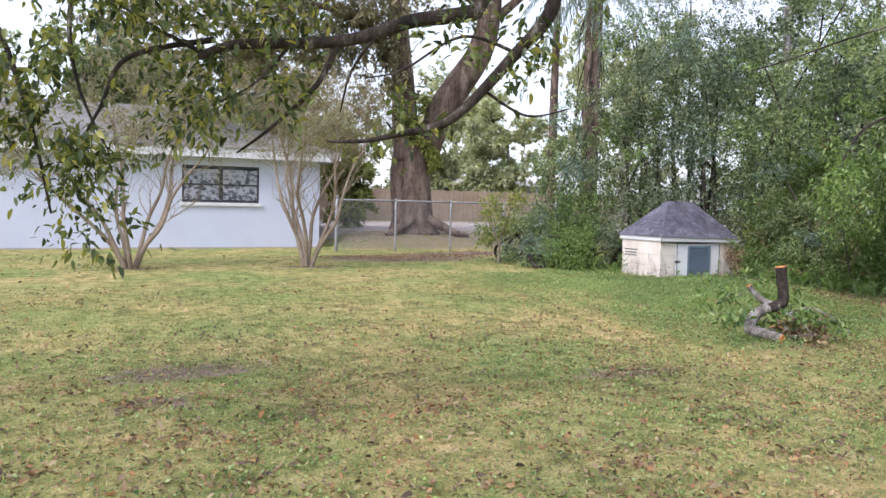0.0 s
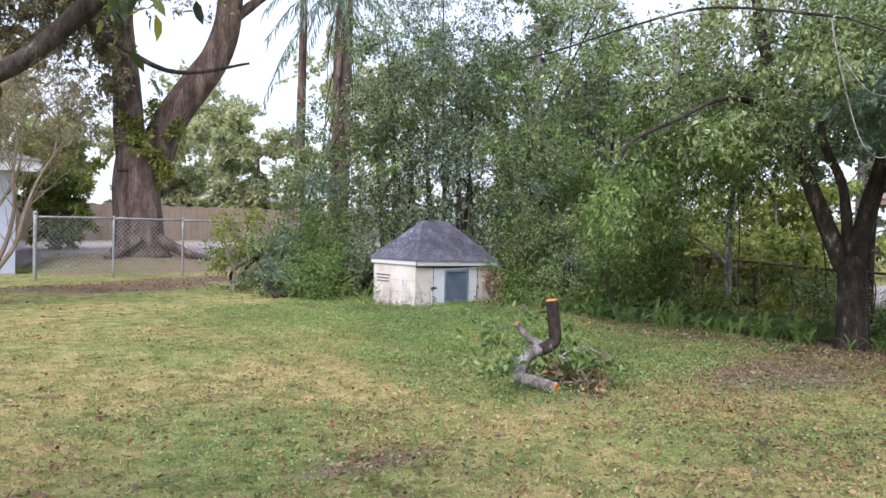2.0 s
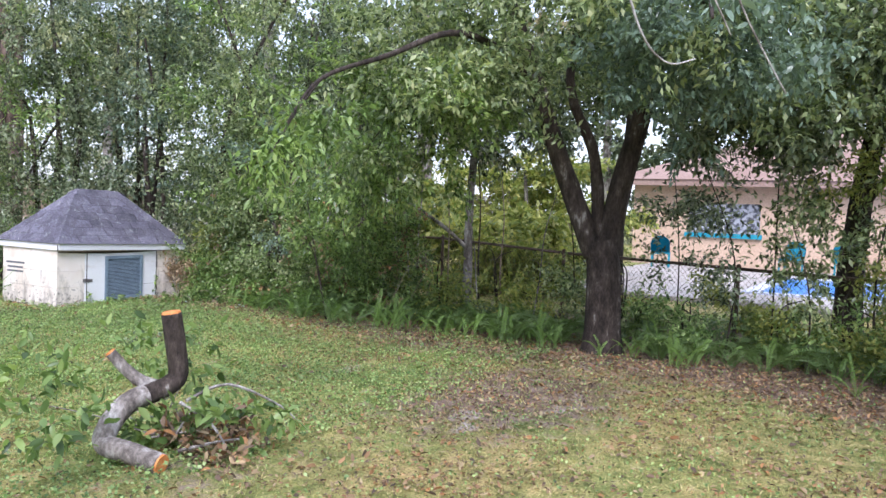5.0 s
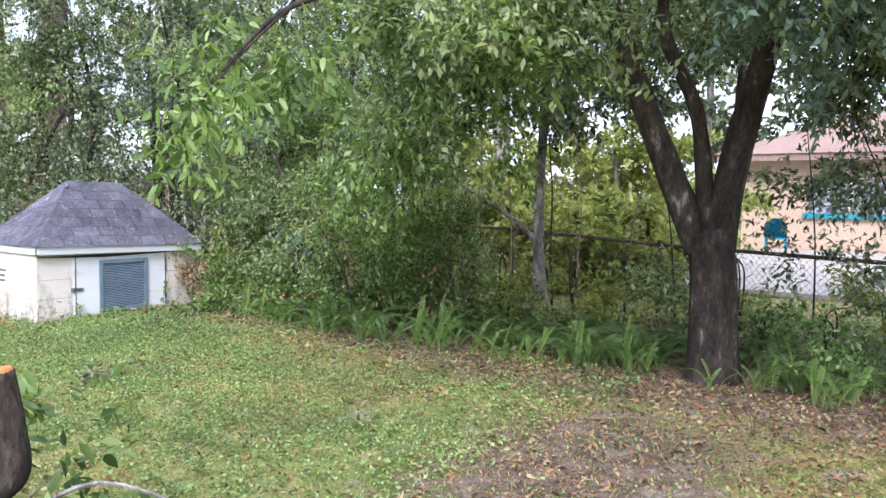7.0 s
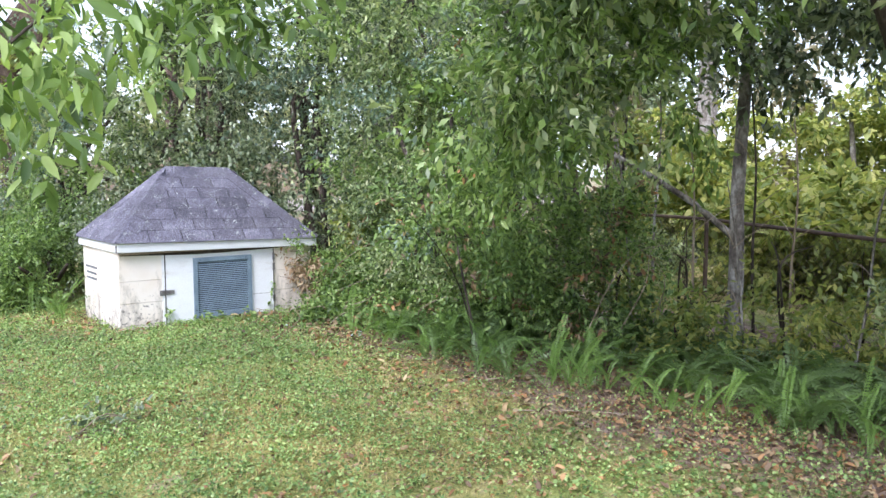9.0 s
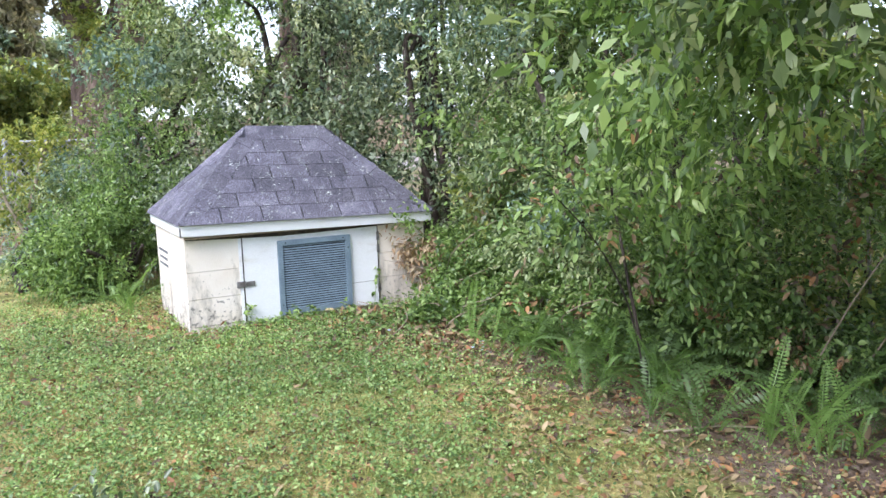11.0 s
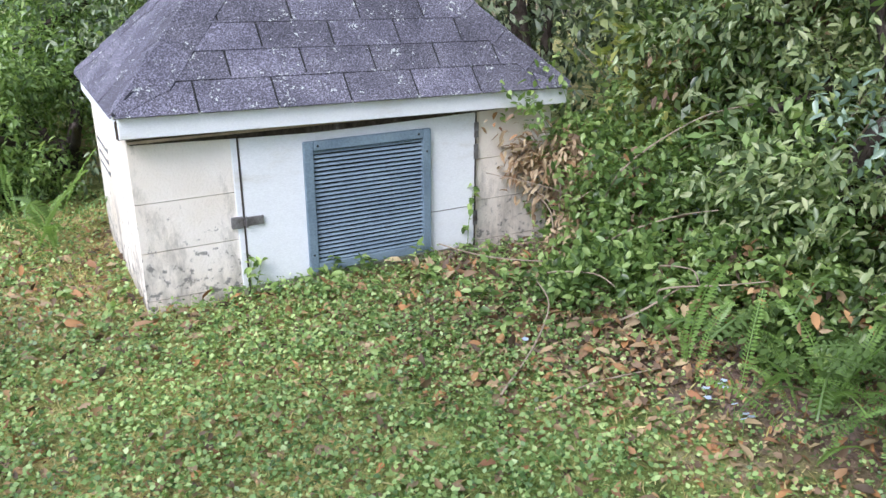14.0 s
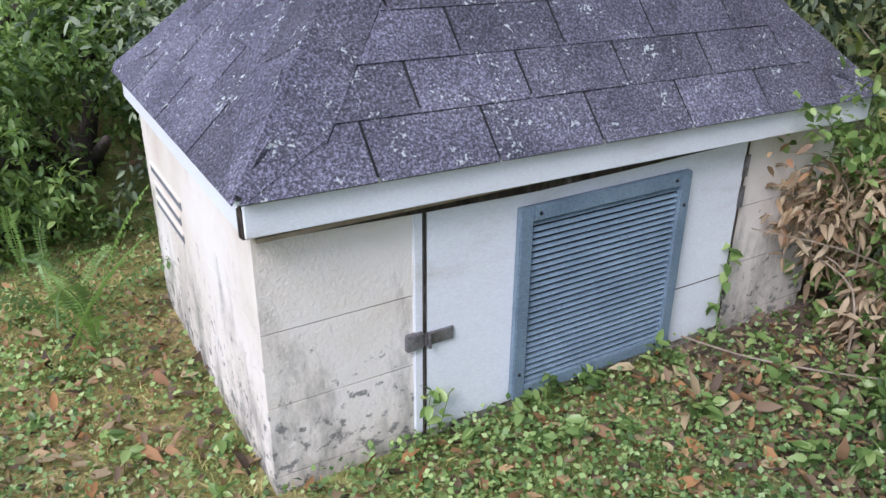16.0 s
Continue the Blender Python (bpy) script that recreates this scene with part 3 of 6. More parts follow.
    # black sheet on the solid door paints the shade between the slats
    put("slat_shade_sheet", one_box(vx0 + w, vx1 - w, WY0 - 0.0145, WY0 - 0.0125, z0 + w, z1 - w), NEAR_BLACK, door)
    for nm, a in (("vent_stile", (vx0, vx0 + w, fy0, fy1, z0, z1)), ("vent_stile", (vx1 - w, vx1, fy0, fy1, z0, z1)),
                  ("vent_rail", (vx0 + w, vx1 - w, fy0, fy1, z1 - w, z1)), ("vent_rail", (vx0 + w, vx1 - w, fy0, fy1, z0, z0 + w))):
        put(nm, one_box(*a, bevel=0.003), GREY_BLUE, door, "grey-blue painted vent frame")
    ns = 27
    step = (z1 - z0 - 2 * w) / ns
    bm = bmesh.new()
    box(bm, vx0 + w, vx1 - w, -0.001, 0.001, -0.0062, 0.0062)
    bmesh.ops.rotate(bm, verts=bm.verts, cent=(0, 0, 0), matrix=Matrix.Rotation(radians(-42), 3, "X"))
    bmesh.ops.translate(bm, verts=bm.verts, vec=(-o.x, 0, 0))
    slat = part("slat", bm, GREY_BLUE, door)
    for i in range(ns):
        s = slat if i == 0 else new("slat", slat.data)
        s.parent = door
        s.location = (0, WY0 - 0.022 - o.y, z0 + w + step * (i + 0.5) - o.z)
    for sx, sz in ((vx0 + 0.06, z1 - 0.02), (vx1 - 0.06, z1 - 0.02), (vx0 + 0.06, z0 + 0.02), (vx1 - 0.06, z0 + 0.02), (vx0 + 0.02, z0 + 0.08), (vx1 - 0.02, z1 - 0.1)):
        bm = bmesh.new()
        bmesh.ops.create_cone(bm, cap_ends=True, segments=10, radius1=0.0055, radius2=0.004, depth=0.004)
        bmesh.ops.rotate(bm, verts=bm.verts, cent=(0, 0, 0), matrix=Matrix.Rotation(radians(90), 3, "X"))
        bmesh.ops.translate(bm, verts=bm.verts, vec=(sx, fy0 - 0.0015, sz))
        put("screw", bm, NEAR_BLACK, door)
    put("door_jamb", one_box(10.962, 10.988, WY0 - 0.006, WY0 + 0.03, 0.2, 0.85, bevel=0.003), WHITE_TRIM, wh, "flaking white wooden jamb")
    for gx in (10.9885, 12.0775):
        put("door_gap", one_box(gx - 0.0026, gx + 0.0026, WY0 - 0.0135, WY0 - 0.002, 0.2, 0.85), BARK_DARK, wh, "dark gap beside the door")
    for hz in (0.34, 0.66, 0.76):
        put("hinge", one_box(12.066, 12.09, WY0 - 0.0165, WY0 - 0.0122, hz - 0.035, hz + 0.035, bevel=0.0015), LATCH_METAL, door, "small rusty hinge")
    put("splice_joint", one_box(11.84, 12.07, WY0 - 0.0132, WY0 - 0.0118, 0.4, 0.4025), BARK_DARK, door, "dark joint across the plywood")
    latch = put("latch", one_box(10.985, 11.068, WY0 - 0.02, WY0 - 0.0125, 0.475, 0.512, bevel=0.002), LATCH_METAL, door, "weathered grey hasp")
    put("staple", one_box(10.936, 10.984, WY0 - 0.017, WY0 - 0.0005, 0.468, 0.515, bevel=0.003), LATCH_METAL, wh, "rusty hasp staple")
    put("hasp_knuckle", one_box(10.992, 10.999, WY0 - 0.03, WY0 - 0.02, 0.47, 0.518, bevel=0.002), LATCH_METAL, latch)
    # fascia boards, and a soffit toned darker for the shade under the eave
    def fascia(x0, y0, x1, y1, th, drop0, drop1):
        bm = bmesh.new()
        dx, dy = x1 - x0, y1 - y0
        ln = math.hypot(dx, dy)
        nx, ny = dy / ln * th, -dx / ln * th
        vs = []
        for (x, y, dr) in ((x0, y0, drop0), (x1, y1, drop1)):
            zt = eave_z(x)
            for ox, oy in ((0, 0), (nx, ny)):
                for zz in (zt - dr, zt - 0.004):
                    vs.append(bm.verts.new((x + ox, y + oy, zz)))
        for q in ((0, 1, 3, 2), (4, 6, 7, 5), (0, 4, 5, 1), (2, 3, 7, 6), (1, 5, 7, 3), (0, 2, 6, 4)):
            bm.faces.new([vs[i] for i in q])
        bmesh.ops.recalc_face_normals(bm, faces=bm.faces)
        bmesh.ops.bevel(bm, geom=list(bm.edges), offset=0.003, segments=1, affect="EDGES")
        return bm
    put("fascia", fascia(EX0 + 0.012, EY0 + 0.03, EX1 - 0.01, EY0 + 0.03, 0.022, 0.088, 0.085), WHITE_TRIM, wh, "white painted fascia board, split at its end")
    put("fascia", fascia(EX0 + 0.032, EY1 - 0.01, EX0 + 0.032, EY0 + 0.032, 0.022, 0.085, 0.088), WHITE_TRIM, wh)
    put("fascia", fascia(EX1 - 0.032, EY0 + 0.032, EX1 - 0.032, EY1 - 0.01, 0.022, 0.085, 0.085), WHITE_TRIM, wh)
    put("fascia", fascia(EX1 - 0.01, EY1 - 0.032, EX0 + 0.01, EY1 - 0.032, 0.022, 0.085, 0.085), WHITE_TRIM, wh)
    put("soffit", one_box(EX0 + 0.04, EX1 - 0.04, EY0 + 0.033, EY1 - 0.035, 0.862, 0.872), TAN_FENCE, wh, "soffit board toned darker for the shade under the eave")
    put("rotten_rafter_end", one_box(EX0 + 0.004, EX0 + 0.03, EY0 + 0.012, EY0 + 0.03, 0.885, 0.955, bevel=0.004), BARK_DARK, wh, "dark rotten board end at the corner")
    # roof deck and shingles
    A, Bp, C, Dp = Vector((EX0, EY0, EZL)), Vector((EX1, EY0, EZR)), Vector((EX1, EY1, EZR)), Vector((EX0, EY1, EZL))
    R0, R1 = Vector((RX0, RY, RZ)), Vector((RX1, RY, RZ - 0.01))
    bm = bmesh.new()
    vs = [bm.verts.new(p - o) for p in (A, Bp, C, Dp, R0, R1)]
    for q in ((0, 1, 5, 4), (1, 2, 5), (2, 3, 4, 5), (3, 0, 4), (0, 3, 2, 1)):
        bm.faces.new([vs[i] for i in q])
    roof = part("roof", bm, NEAR_BLACK, wh, "dark grey asphalt shingle hip roof spotted with pale lichen")

    def slope(e0, e1, r0, r1, seed):
        rnd = random.Random(seed)
        u = (e1 - e0).normalized()
        foot = r0 - e0
        up = foot - u * foot.dot(u)
        S = up.length
        up.normalize()
        nrm = u.cross(up)
        width = (e1 - e0).length
        l1, r_1 = (r0 - e0).dot(u), (r1 - e0).dot(u)
        rows = 7
        e = S / rows
        for i in range(rows):
            s0, s1 = i * e - (0.012 if i == 0 else 0), min((i + 1) * e + 0.012, S)
            lo = lambda s: l1 * max(s, 0) / S
            hi = lambda s: width + (r_1 - width) * max(s, 0) / S
            k = -0.3 + (0.152 if i % 2 else 0.0) + rnd.uniform(-0.012, 0.012)
            while k < width:
                u0, u1 = k + 0.0045, k + 0.3005
                k += 0.305
                q = [(max(u0, lo(s0)), s0), (min(u1, hi(s0)), s0), (min(u1, hi(s1)), s1), (max(u0, lo(s1)), s1)]
                if q[1][0] - q[0][0] < 0.015:
                    continue
                if q[2][0] < q[3][0]:
                    mid = (q[2][0] + q[3][0]) / 2
                    q[2] = (mid + 0.001, s1)
                    q[3] = (mid - 0.001, s1)
                bm = bmesh.new()
                lift = 0.0055 + rnd.uniform(0, 0.002)
                top = [bm.verts.new(e0 + u * a + up * s + nrm * (lift if j < 2 else 0.0028) - o) for j, (a, s) in enumerate(q)]
                bot = [bm.verts.new(e0 + u * a + up * s + nrm * 0.001 - o) for a, s in q]
                bm.faces.new(top)
                bm.faces.new(bot[::-1])
                for a, b in ((0, 1), (1, 2), (2, 3), (3, 0)):
                    bm.faces.new((bot[a], bot[b], top[b], top[a]))
                part("shingle", bm, SHINGLE, roof)

    slope(A, Bp, R0, R1, 1)
    slope(Bp, C, R1, R1, 2)
    slope(C, Dp, R1, R0, 3)
    slope(Dp, A, R0, R0, 4)

    def caps(p, q, n0, n1, half):
        """Folded cap shingles along a hip or the ridge."""
        d = q - p
        n = max(2, round(d.length / 0.2))
        for i in range(n):
            a, b = p + d * (i / n), p + d * min(1, (i + 1.12) / n)
            slack = 1.0 if abs(d.z) < 0.05 else 0.0
            bm = bmesh.new()
            rows_ = []
            for pt, lift in ((a, 0.017), (b, 0.0125)):
                ws = []
                for nn in (n0, n1):
                    w = nn * half
                    low = pt.z - max(EZL, EZR) + 0.012
                    if not slack and -w.z > low:
                        w = w * max(0.08, low / -w.z)
                    ws.append(w)
                rows_.append([bm.verts.new(pt + ws[0] - o + Vector((0, 0, lift - 0.004))), bm.verts.new(pt + Vector((0, 0, lift + 0.002)) - o), bm.verts.new(pt + ws[1] - o + Vector((0, 0, lift - 0.004)))])
            lows = [[bm.verts.new(v.co - Vector((0, 0, 0.0045))) for v in r] for r in rows_]
            for j in (0, 1):
                bm.faces.new((rows_[0][j], rows_[0][j + 1], rows_[1][j + 1], rows_[1][j]))
                bm.faces.new((lows[0][j], lows[1][j], lows[1][j + 1], lows[0][j + 1]))
                bm.faces.new((lows[0][j], lows[0][j + 1], rows_[0][j + 1], rows_[0][j]))
                bm.faces.new((lows[1][j + 1], lows[1][j], rows_[1][j], rows_[1][j + 1]))
            bm.faces.new((lows[0][0], rows_[0][0], rows_[1][0], lows[1][0]))
            bm.faces.new((lows[0][2], lows[1][2], rows_[1][2], rows_[0][2]))
            bmesh.ops.recalc_face_normals(bm, faces=bm.faces)
            part("hip_cap", bm, SHINGLE, roof)

    def across(n_face, along):
        v = along.cross(n_face).normalized()
        return v if v.z < 0 else -v

    for p, q, f0, f1 in ((A, R0, (A, Bp, R0), (Dp, A, R0)), (Bp, R1, (A, Bp, R1), (Bp, C, R1)), (C, R1, (Bp, C, R1), (C, Dp, R1)), (Dp, R0, (C, Dp, R0), (Dp, A, R0)), (R0, R1, (A, Bp, R0), (C, Dp, R0))):
        ns_ = [(f[1] - f[0]).cross(f[2] - f[0]).normalized() for f in (f0, f1)]
        caps(p, q, across(ns_[0], q - p), across(ns_[1], q - p), 0.125)


build_well_house()


# ---------------------------------------------------------------- white house
def build_house():
    hs = thing("house", (-6, 24, 0.0), "long white painted single-storey block house with a low shingle roof", "house")

    def put(name, bm, mat, parent=hs, label=""):
        bmesh.ops.translate(bm, verts=bm.verts, vec=(6, -24, 0))
        return part(name, bm, mat, parent, label)

    x0, x1, wx0, wx1, wz0, wz1 = -14.0, 7.95, 3.85, 6.07, 1.4, 2.47
    put("wall", one_box(x0, wx0, 24.0, 24.2, -0.2, 2.75), WHITE_WALL)
    put("wall", one_box(wx1, x1, 24.0, 24.2, -0.2, 2.75), WHITE_WALL)
    put("wall", one_box(wx0, wx1, 24.0, 24.2, -0.2, wz0), WHITE_WALL)
    put("wall", one_box(wx0, wx1, 24.0, 24.2, wz1, 2.75), WHITE_WALL)
    put("wall", one_box(x1 - 0.2, x1, 24.2, 33.0, -0.2, 2.75), WHITE_WALL)
    put("wall", one_box(x0, x0 + 0.2, 24.2, 33.0, -0.2, 2.75), WHITE_WALL)
    put("wall", one_box(x0 + 0.2, x1 - 0.2, 32.8, 33.0, -0.2, 2.75), WHITE_WALL)
    put("plinth", one_box(x0, x1 + 0.02, 23.985, 24.0, -0.2, 0.1), CONCRETE)
    put("fascia", one_box(x0 - 0.5, x1 + 0.52, 23.56, 23.6, 2.7, 2.98), WHITE_TRIM)
    put("soffit", one_box(x0 - 0.5, x1 + 0.5, 23.6, 24.0, 2.7, 2.74), WHITE_WALL)
    put("fascia", one_box(x1 + 0.48, x1 + 0.52, 23.6, 33.4, 2.7, 2.98), WHITE_TRIM)
    bm = bmesh.new()
    vs = [bm.verts.new(p) for p in ((x0 - 0.6, 23.5, 2.98), (x1 + 0.58, 23.5, 2.98), (x1 + 0.58, 33.5, 2.98), (x0 - 0.6, 33.5, 2.98), (x0 + 3.5, 28.5, 4.55), (x1 - 3.6, 28.5, 4.55))]
    for q in ((0, 1, 5, 4), (1, 2, 5), (2, 3, 4, 5), (3, 0, 4), (3, 2, 1, 0)):
        bm.faces.new([vs[i] for i in q])
    put("roof", bm, HOUSE_ROOF, hs, "weathered grey shingle roof")
    win = put("window", one_box(wx0 - 0.06, wx1 + 0.06, 23.93, 24.02, wz0 - 0.1, wz0 - 0.002, bevel=0.01), WHITE_TRIM, hs, "dark framed sliding window behind a white sill")
    dark = DARK_FRAME
    t = 0.055
    mid = (wx0 + wx1) / 2
    for a in ((wx0, wx0 + t, wz0, wz1), (wx1 - t, wx1, wz0, wz1), (mid - 0.05, mid + 0.05, wz0, wz1), (wx0 + t, mid - 0.05, wz0, wz0 + t), (wx0 + t, mid - 0.05, wz1 - t, wz1), (mid + 0.05, wx1 - t, wz0, wz0 + t), (mid + 0.05, wx1 - t, wz1 - t, wz1),
              (wx0 + t, mid - 0.05, 1.9, 1.94), (mid + 0.05, wx1 - t, 1.9, 1.94)):
        put("frame", one_box(a[0], a[1], 24.03, 24.09, a[2], a[3]), dark, win)
    for a, b in ((wx0 + t, mid - 0.05), (mid + 0.05, wx1 - t)):
        put("pane", one_box(a, b, 24.055, 24.062, wz0 + t, wz1 - t), GLASS, win)
        put("curtain", one_box(a, b, 24.048, 24.052, wz0 + t + 0.02, wz1 - t - 0.05), CURTAIN, win, "white lace curtain with a dark pattern")


def make_curtain():
    m, n, l, b = material("patterned_curtain")
    geo = n.new("ShaderNodeNewGeometry")
    nz = noise_node(n, l, 9, 3, 0.5, geo.outputs["Position"])
    r = ramp_node(n, [(0.42, (0.06, 0.065, 0.08)), (0.56, (0.36, 0.38, 0.43))])
    l.new(nz.outputs[0], r.inputs[0])
    l.new(r.outputs[0], b.inputs["Base Color"])
    b.inputs["Roughness"].default_value = 0.35
    return m


CURTAIN = make_curtain()
DARK_FRAME = surface("dark_bronze_frame", [(0.3, (0.03, 0.03, 0.035)), (0.7, (0.06, 0.06, 0.065))], 4, 0.5)
build_house()


# ---------------------------------------------------------------- chain-link fences
def mesh_panel(bm, p, q, z0a, z0b, z1a, z1b, pitch, wire):
    """Diamond wire between two posts, as two sets of slanting flat wires."""
    p, q = Vector(p), Vector(q)
    L = (q - p).length
    d = (q - p).normalized()
    nrm = Vector((-d.y, d.x, 0))
    H = z1a - z0a
    for s in (1, -1):
        k = -H
        while k < L + H:
            a0, a1 = (k, k + H) if s > 0 else (k + H, k)
            k += pitch
            ends = []
            for f in (0, 1):
                ends.append((a0 + (a1 - a0) * f, f))
            (ua, fa), (ub, fb) = ends
            if ua == ub:
                continue
            lo_t, hi_t = sorted(((0 - ua) / (ub - ua), (L - ua) / (ub - ua)))
            t0, t1 = max(0, lo_t), min(1, hi_t)
            if t1 - t0 < 0.02:
                continue
            pts = []
            for t in (t0, t1):
                uu = ua + (ub - ua) * t
                fl = uu / L
                z = (z0a + (z0b - z0a) * fl) * (1 - t) + (z1a + (z1b - z1a) * fl) * t
                pts.append(p + d * uu + Vector((0, 0, z)) + nrm * (0.003 * s))
            ax = (pts[1] - pts[0]).normalized()
            w = ax.cross(nrm).normalized() * wire
            a, b_ = pts
            v = [bm.verts.new(x) for x in (a - w, b_ - w, b_ + w, a + w, a + nrm * wire, b_ + nrm * wire)]
            bm.faces.new((v[0], v[1], v[5], v[4]))
            bm.faces.new((v[4], v[5], v[2], v[3]))
            bm.faces.new((v[3], v[2], v[1], v[0]))


def build_fence(name, pts, height, mat, label, r=0.024, pitch=0.075, wire=0.0022):
    f = thing(name, (pts[0][0], pts[0][1], 0), label, "fence")
    o = Vector(f.location)
    for i, (x, y) in enumerate(pts):
        z = g0(x, y)
        bm = bmesh.new()
        rr = r * (1.5 if i == 0 else 1.0)
        tube(bm, [(x - o.x, y - o.y, z - 0.2), (x - o.x, y - o.y, z + height * 0.5), (x - o.x, y - o.y, z + height + (0.06 if i == 0 else 0.0))], rr, rr, 10, 0, 2)
        post = part("post", bm, mat, f, shade=True)
        bm = bmesh.new()
        bmesh.ops.create_uvsphere(bm, u_segments=10, v_segments=6, radius=rr * 1.25)
        bmesh.ops.translate(bm, verts=bm.verts, vec=(x - o.x, y - o.y, z + height + (0.07 if i == 0 else 0.01)))
        part("post_cap", bm, mat, post, shade=True)
    for (x0, y0), (x1, y1) in zip(pts, pts[1:]):
        za, zb = g0(x0, y0), g0(x1, y1)
        bm = bmesh.new()
        a, b = Vector((x0, y0, za + height - 0.02)) - o, Vector((x1, y1, zb + height - 0.02)) - o
        tube(bm, [a, (a + b) / 2, b], r * 0.85, r * 0.85, 8, 0, 2)
        part("top_rail", bm, mat, f, shade=True)
        bm = bmesh.new()
        mesh_panel(bm, Vector((x0, y0, 0)) - o, Vector((x1, y1, 0)) - o, za + 0.04, zb + 0.04, za + height - 0.02, zb + height - 0.02, pitch, wire)
        part("wire_mesh", bm, mat, f, "diamond chain-link wire")


build_fence("chain_link_fence", [(7.8, 22.0), (9.65, 22.0), (11.5, 22.0), (13.4, 22.0), (15.4, 22.0)], 1.52, GALV, "galvanised chain-link fence along the back of the lawn", wire=0.0042, r=0.03, pitch=0.115)
build_fence("chain_link_fence", [(14.35 + 0.375 * (y - 4), y) for y in (-6.0, -3.4, -0.8, 1.8, 4.4, 7.0, 9.6, 12.2, 14.8)], 1.0, RUST_RAIL, "old rusty low chain-link fence overgrown with vines", wire=0.0016)


# ---------------------------------------------------------------- trees and shrubs
def tree(name, at, limbs, bark, blobs, leaf, leafmat, seed, label, category="tree", per=14, sides=10, rough=0.12, droop=0.25, shell=0.5, ratio=0.42, full=False, flare=0.5, extra=()):
    """limbs: rows of points, first and last radius; the first one is the trunk. blobs: the crown's clumps."""
    z = g0(*at)
    t = thing(name, (at[0], at[1], z), label, category)
    o = Vector(t.location)
    rnd = random.Random(seed)
    for i, (pts, r0, r1) in enumerate(limbs):
        bm = bmesh.new()
        P = [Vector(p) - o for p in pts]
        if i == 0:
            P[0].z = -0.12
        tube(bm, P, r0, r1, sides, rough, 6, flare if i == 0 else 0)
        part("trunk" if i == 0 else "limb", bm, bark, t, shade=True)
    if blobs:
        crown("crown", t, blobs, leaf, leafmat, seed, per, droop=droop, shell=shell, ratio=ratio, full=full)
    for i, (bl, mt) in enumerate(extra):
        crown("crown", t, bl, leaf, mt, seed + 50 + i, per, droop=droop, shell=shell, ratio=ratio, full=full)
    return t


# three-stemmed tree at the edge of the lawn
tree("broadleaf_tree", (13.3, 5.65),
     [([(13.3, 5.65, 0), (13.3, 5.66, 0.5), (13.29, 5.68, 1.0), (13.27, 5.74, 1.25)], 0.205, 0.19),
      ([(13.24, 5.76, 1.1), (13.2, 5.95, 1.55), (13.12, 6.2, 2.2), (12.98, 6.45, 3.0), (12.8, 6.8, 4.2), (12.7, 7.0, 5.5)], 0.14, 0.06),
      ([(13.36, 5.66, 1.1), (13.36, 5.6, 1.6), (13.4, 5.42, 2.4), (13.45, 5.25, 3.2), (13.5, 5.0, 4.5), (13.4, 4.8, 6.0)], 0.15, 0.06),
      ([(13.3, 5.75, 1.2), (13.28, 5.77, 1.7), (13.25, 5.85, 2.3), (13.1, 6.1, 3.1), (13.2, 5.9, 4.4)], 0.085, 0.04),
      ([(12.98, 6.45, 3.0), (12.3, 6.6, 3.3), (11.4, 6.7, 3.3), (10.6, 6.9, 2.95), (9.7, 6.95, 2.6), (9.1, 6.8, 2.15)], 0.05, 0.008),
      ([(13.45, 5.25, 3.2), (12.6, 4.6, 3.5), (11.2, 4.2, 3.4), (10.0, 3.9, 2.9)], 0.05, 0.012),
      ([(13.5, 4.9, 2.9), (13.9, 3.9, 3.2), (13.8, 2.8, 3.0)], 0.05, 0.015)],
     BARK_DARK,
     [(12.7, 6.8, 3.8, 2.0, 2.0, 1.1, 820), (13.3, 4.6, 4.0, 2.0, 1.9, 1.1, 860), (13.0, 5.8, 5.2, 2.0, 2.0, 0.9, 420), (11.5, 7.0, 3.1, 1.1, 1.1, 0.8, 330), (11.4, 4.6, 3.5, 1.1, 1.1, 0.6, 220),
      (12.3, 8.0, 2.7, 1.0, 0.9, 0.8, 330), (13.6, 3.2, 3.2, 1.3, 1.2, 0.9, 600)],
     0.085, LEAF_MID, 11, "three-stemmed broadleaf tree with dark bark at the lawn's edge", per=16,
     extra=[([(12.6, 4.6, 2.95, 1.3, 1.1, 0.6, 420), (11.3, 4.1, 3.0, 0.9, 0.9, 0.45, 260)], LEAF_BLUE), ([(11.6, 7.2, 2.9, 1.2, 1.1, 0.8, 120), (12.3, 8.0, 2.5, 1.0, 0.9, 0.8, 130)], LEAF_VINE)])

tree("broadleaf_tree", (14.4, 3.2),
     [([(14.4, 3.2, 0), (14.42, 3.2, 0.8), (14.38, 3.15, 1.7), (14.5, 3.0, 3.0), (14.6, 2.8, 5.0)], 0.17, 0.08),
      ([(14.38, 3.15, 1.7), (13.9, 2.6, 2.5), (13.2, 2.2, 3.0)], 0.05, 0.02)],
     BARK_DARK, [(14.0, 4.5, 2.75, 0.8, 0.8, 0.45, 240), (13.6, 3.4, 2.7, 0.9, 0.8, 0.5, 260), (14.2, 2.6, 3.5, 1.5, 1.5, 1.1, 760), (14.6, 3.4, 4.8, 1.4, 1.4, 0.8, 260), (13.4, 1.6, 3.0, 1.2, 1.2, 0.8, 420)], 0.1, LEAF_DARK, 12, "slim dark-barked tree beside the rusty fence")
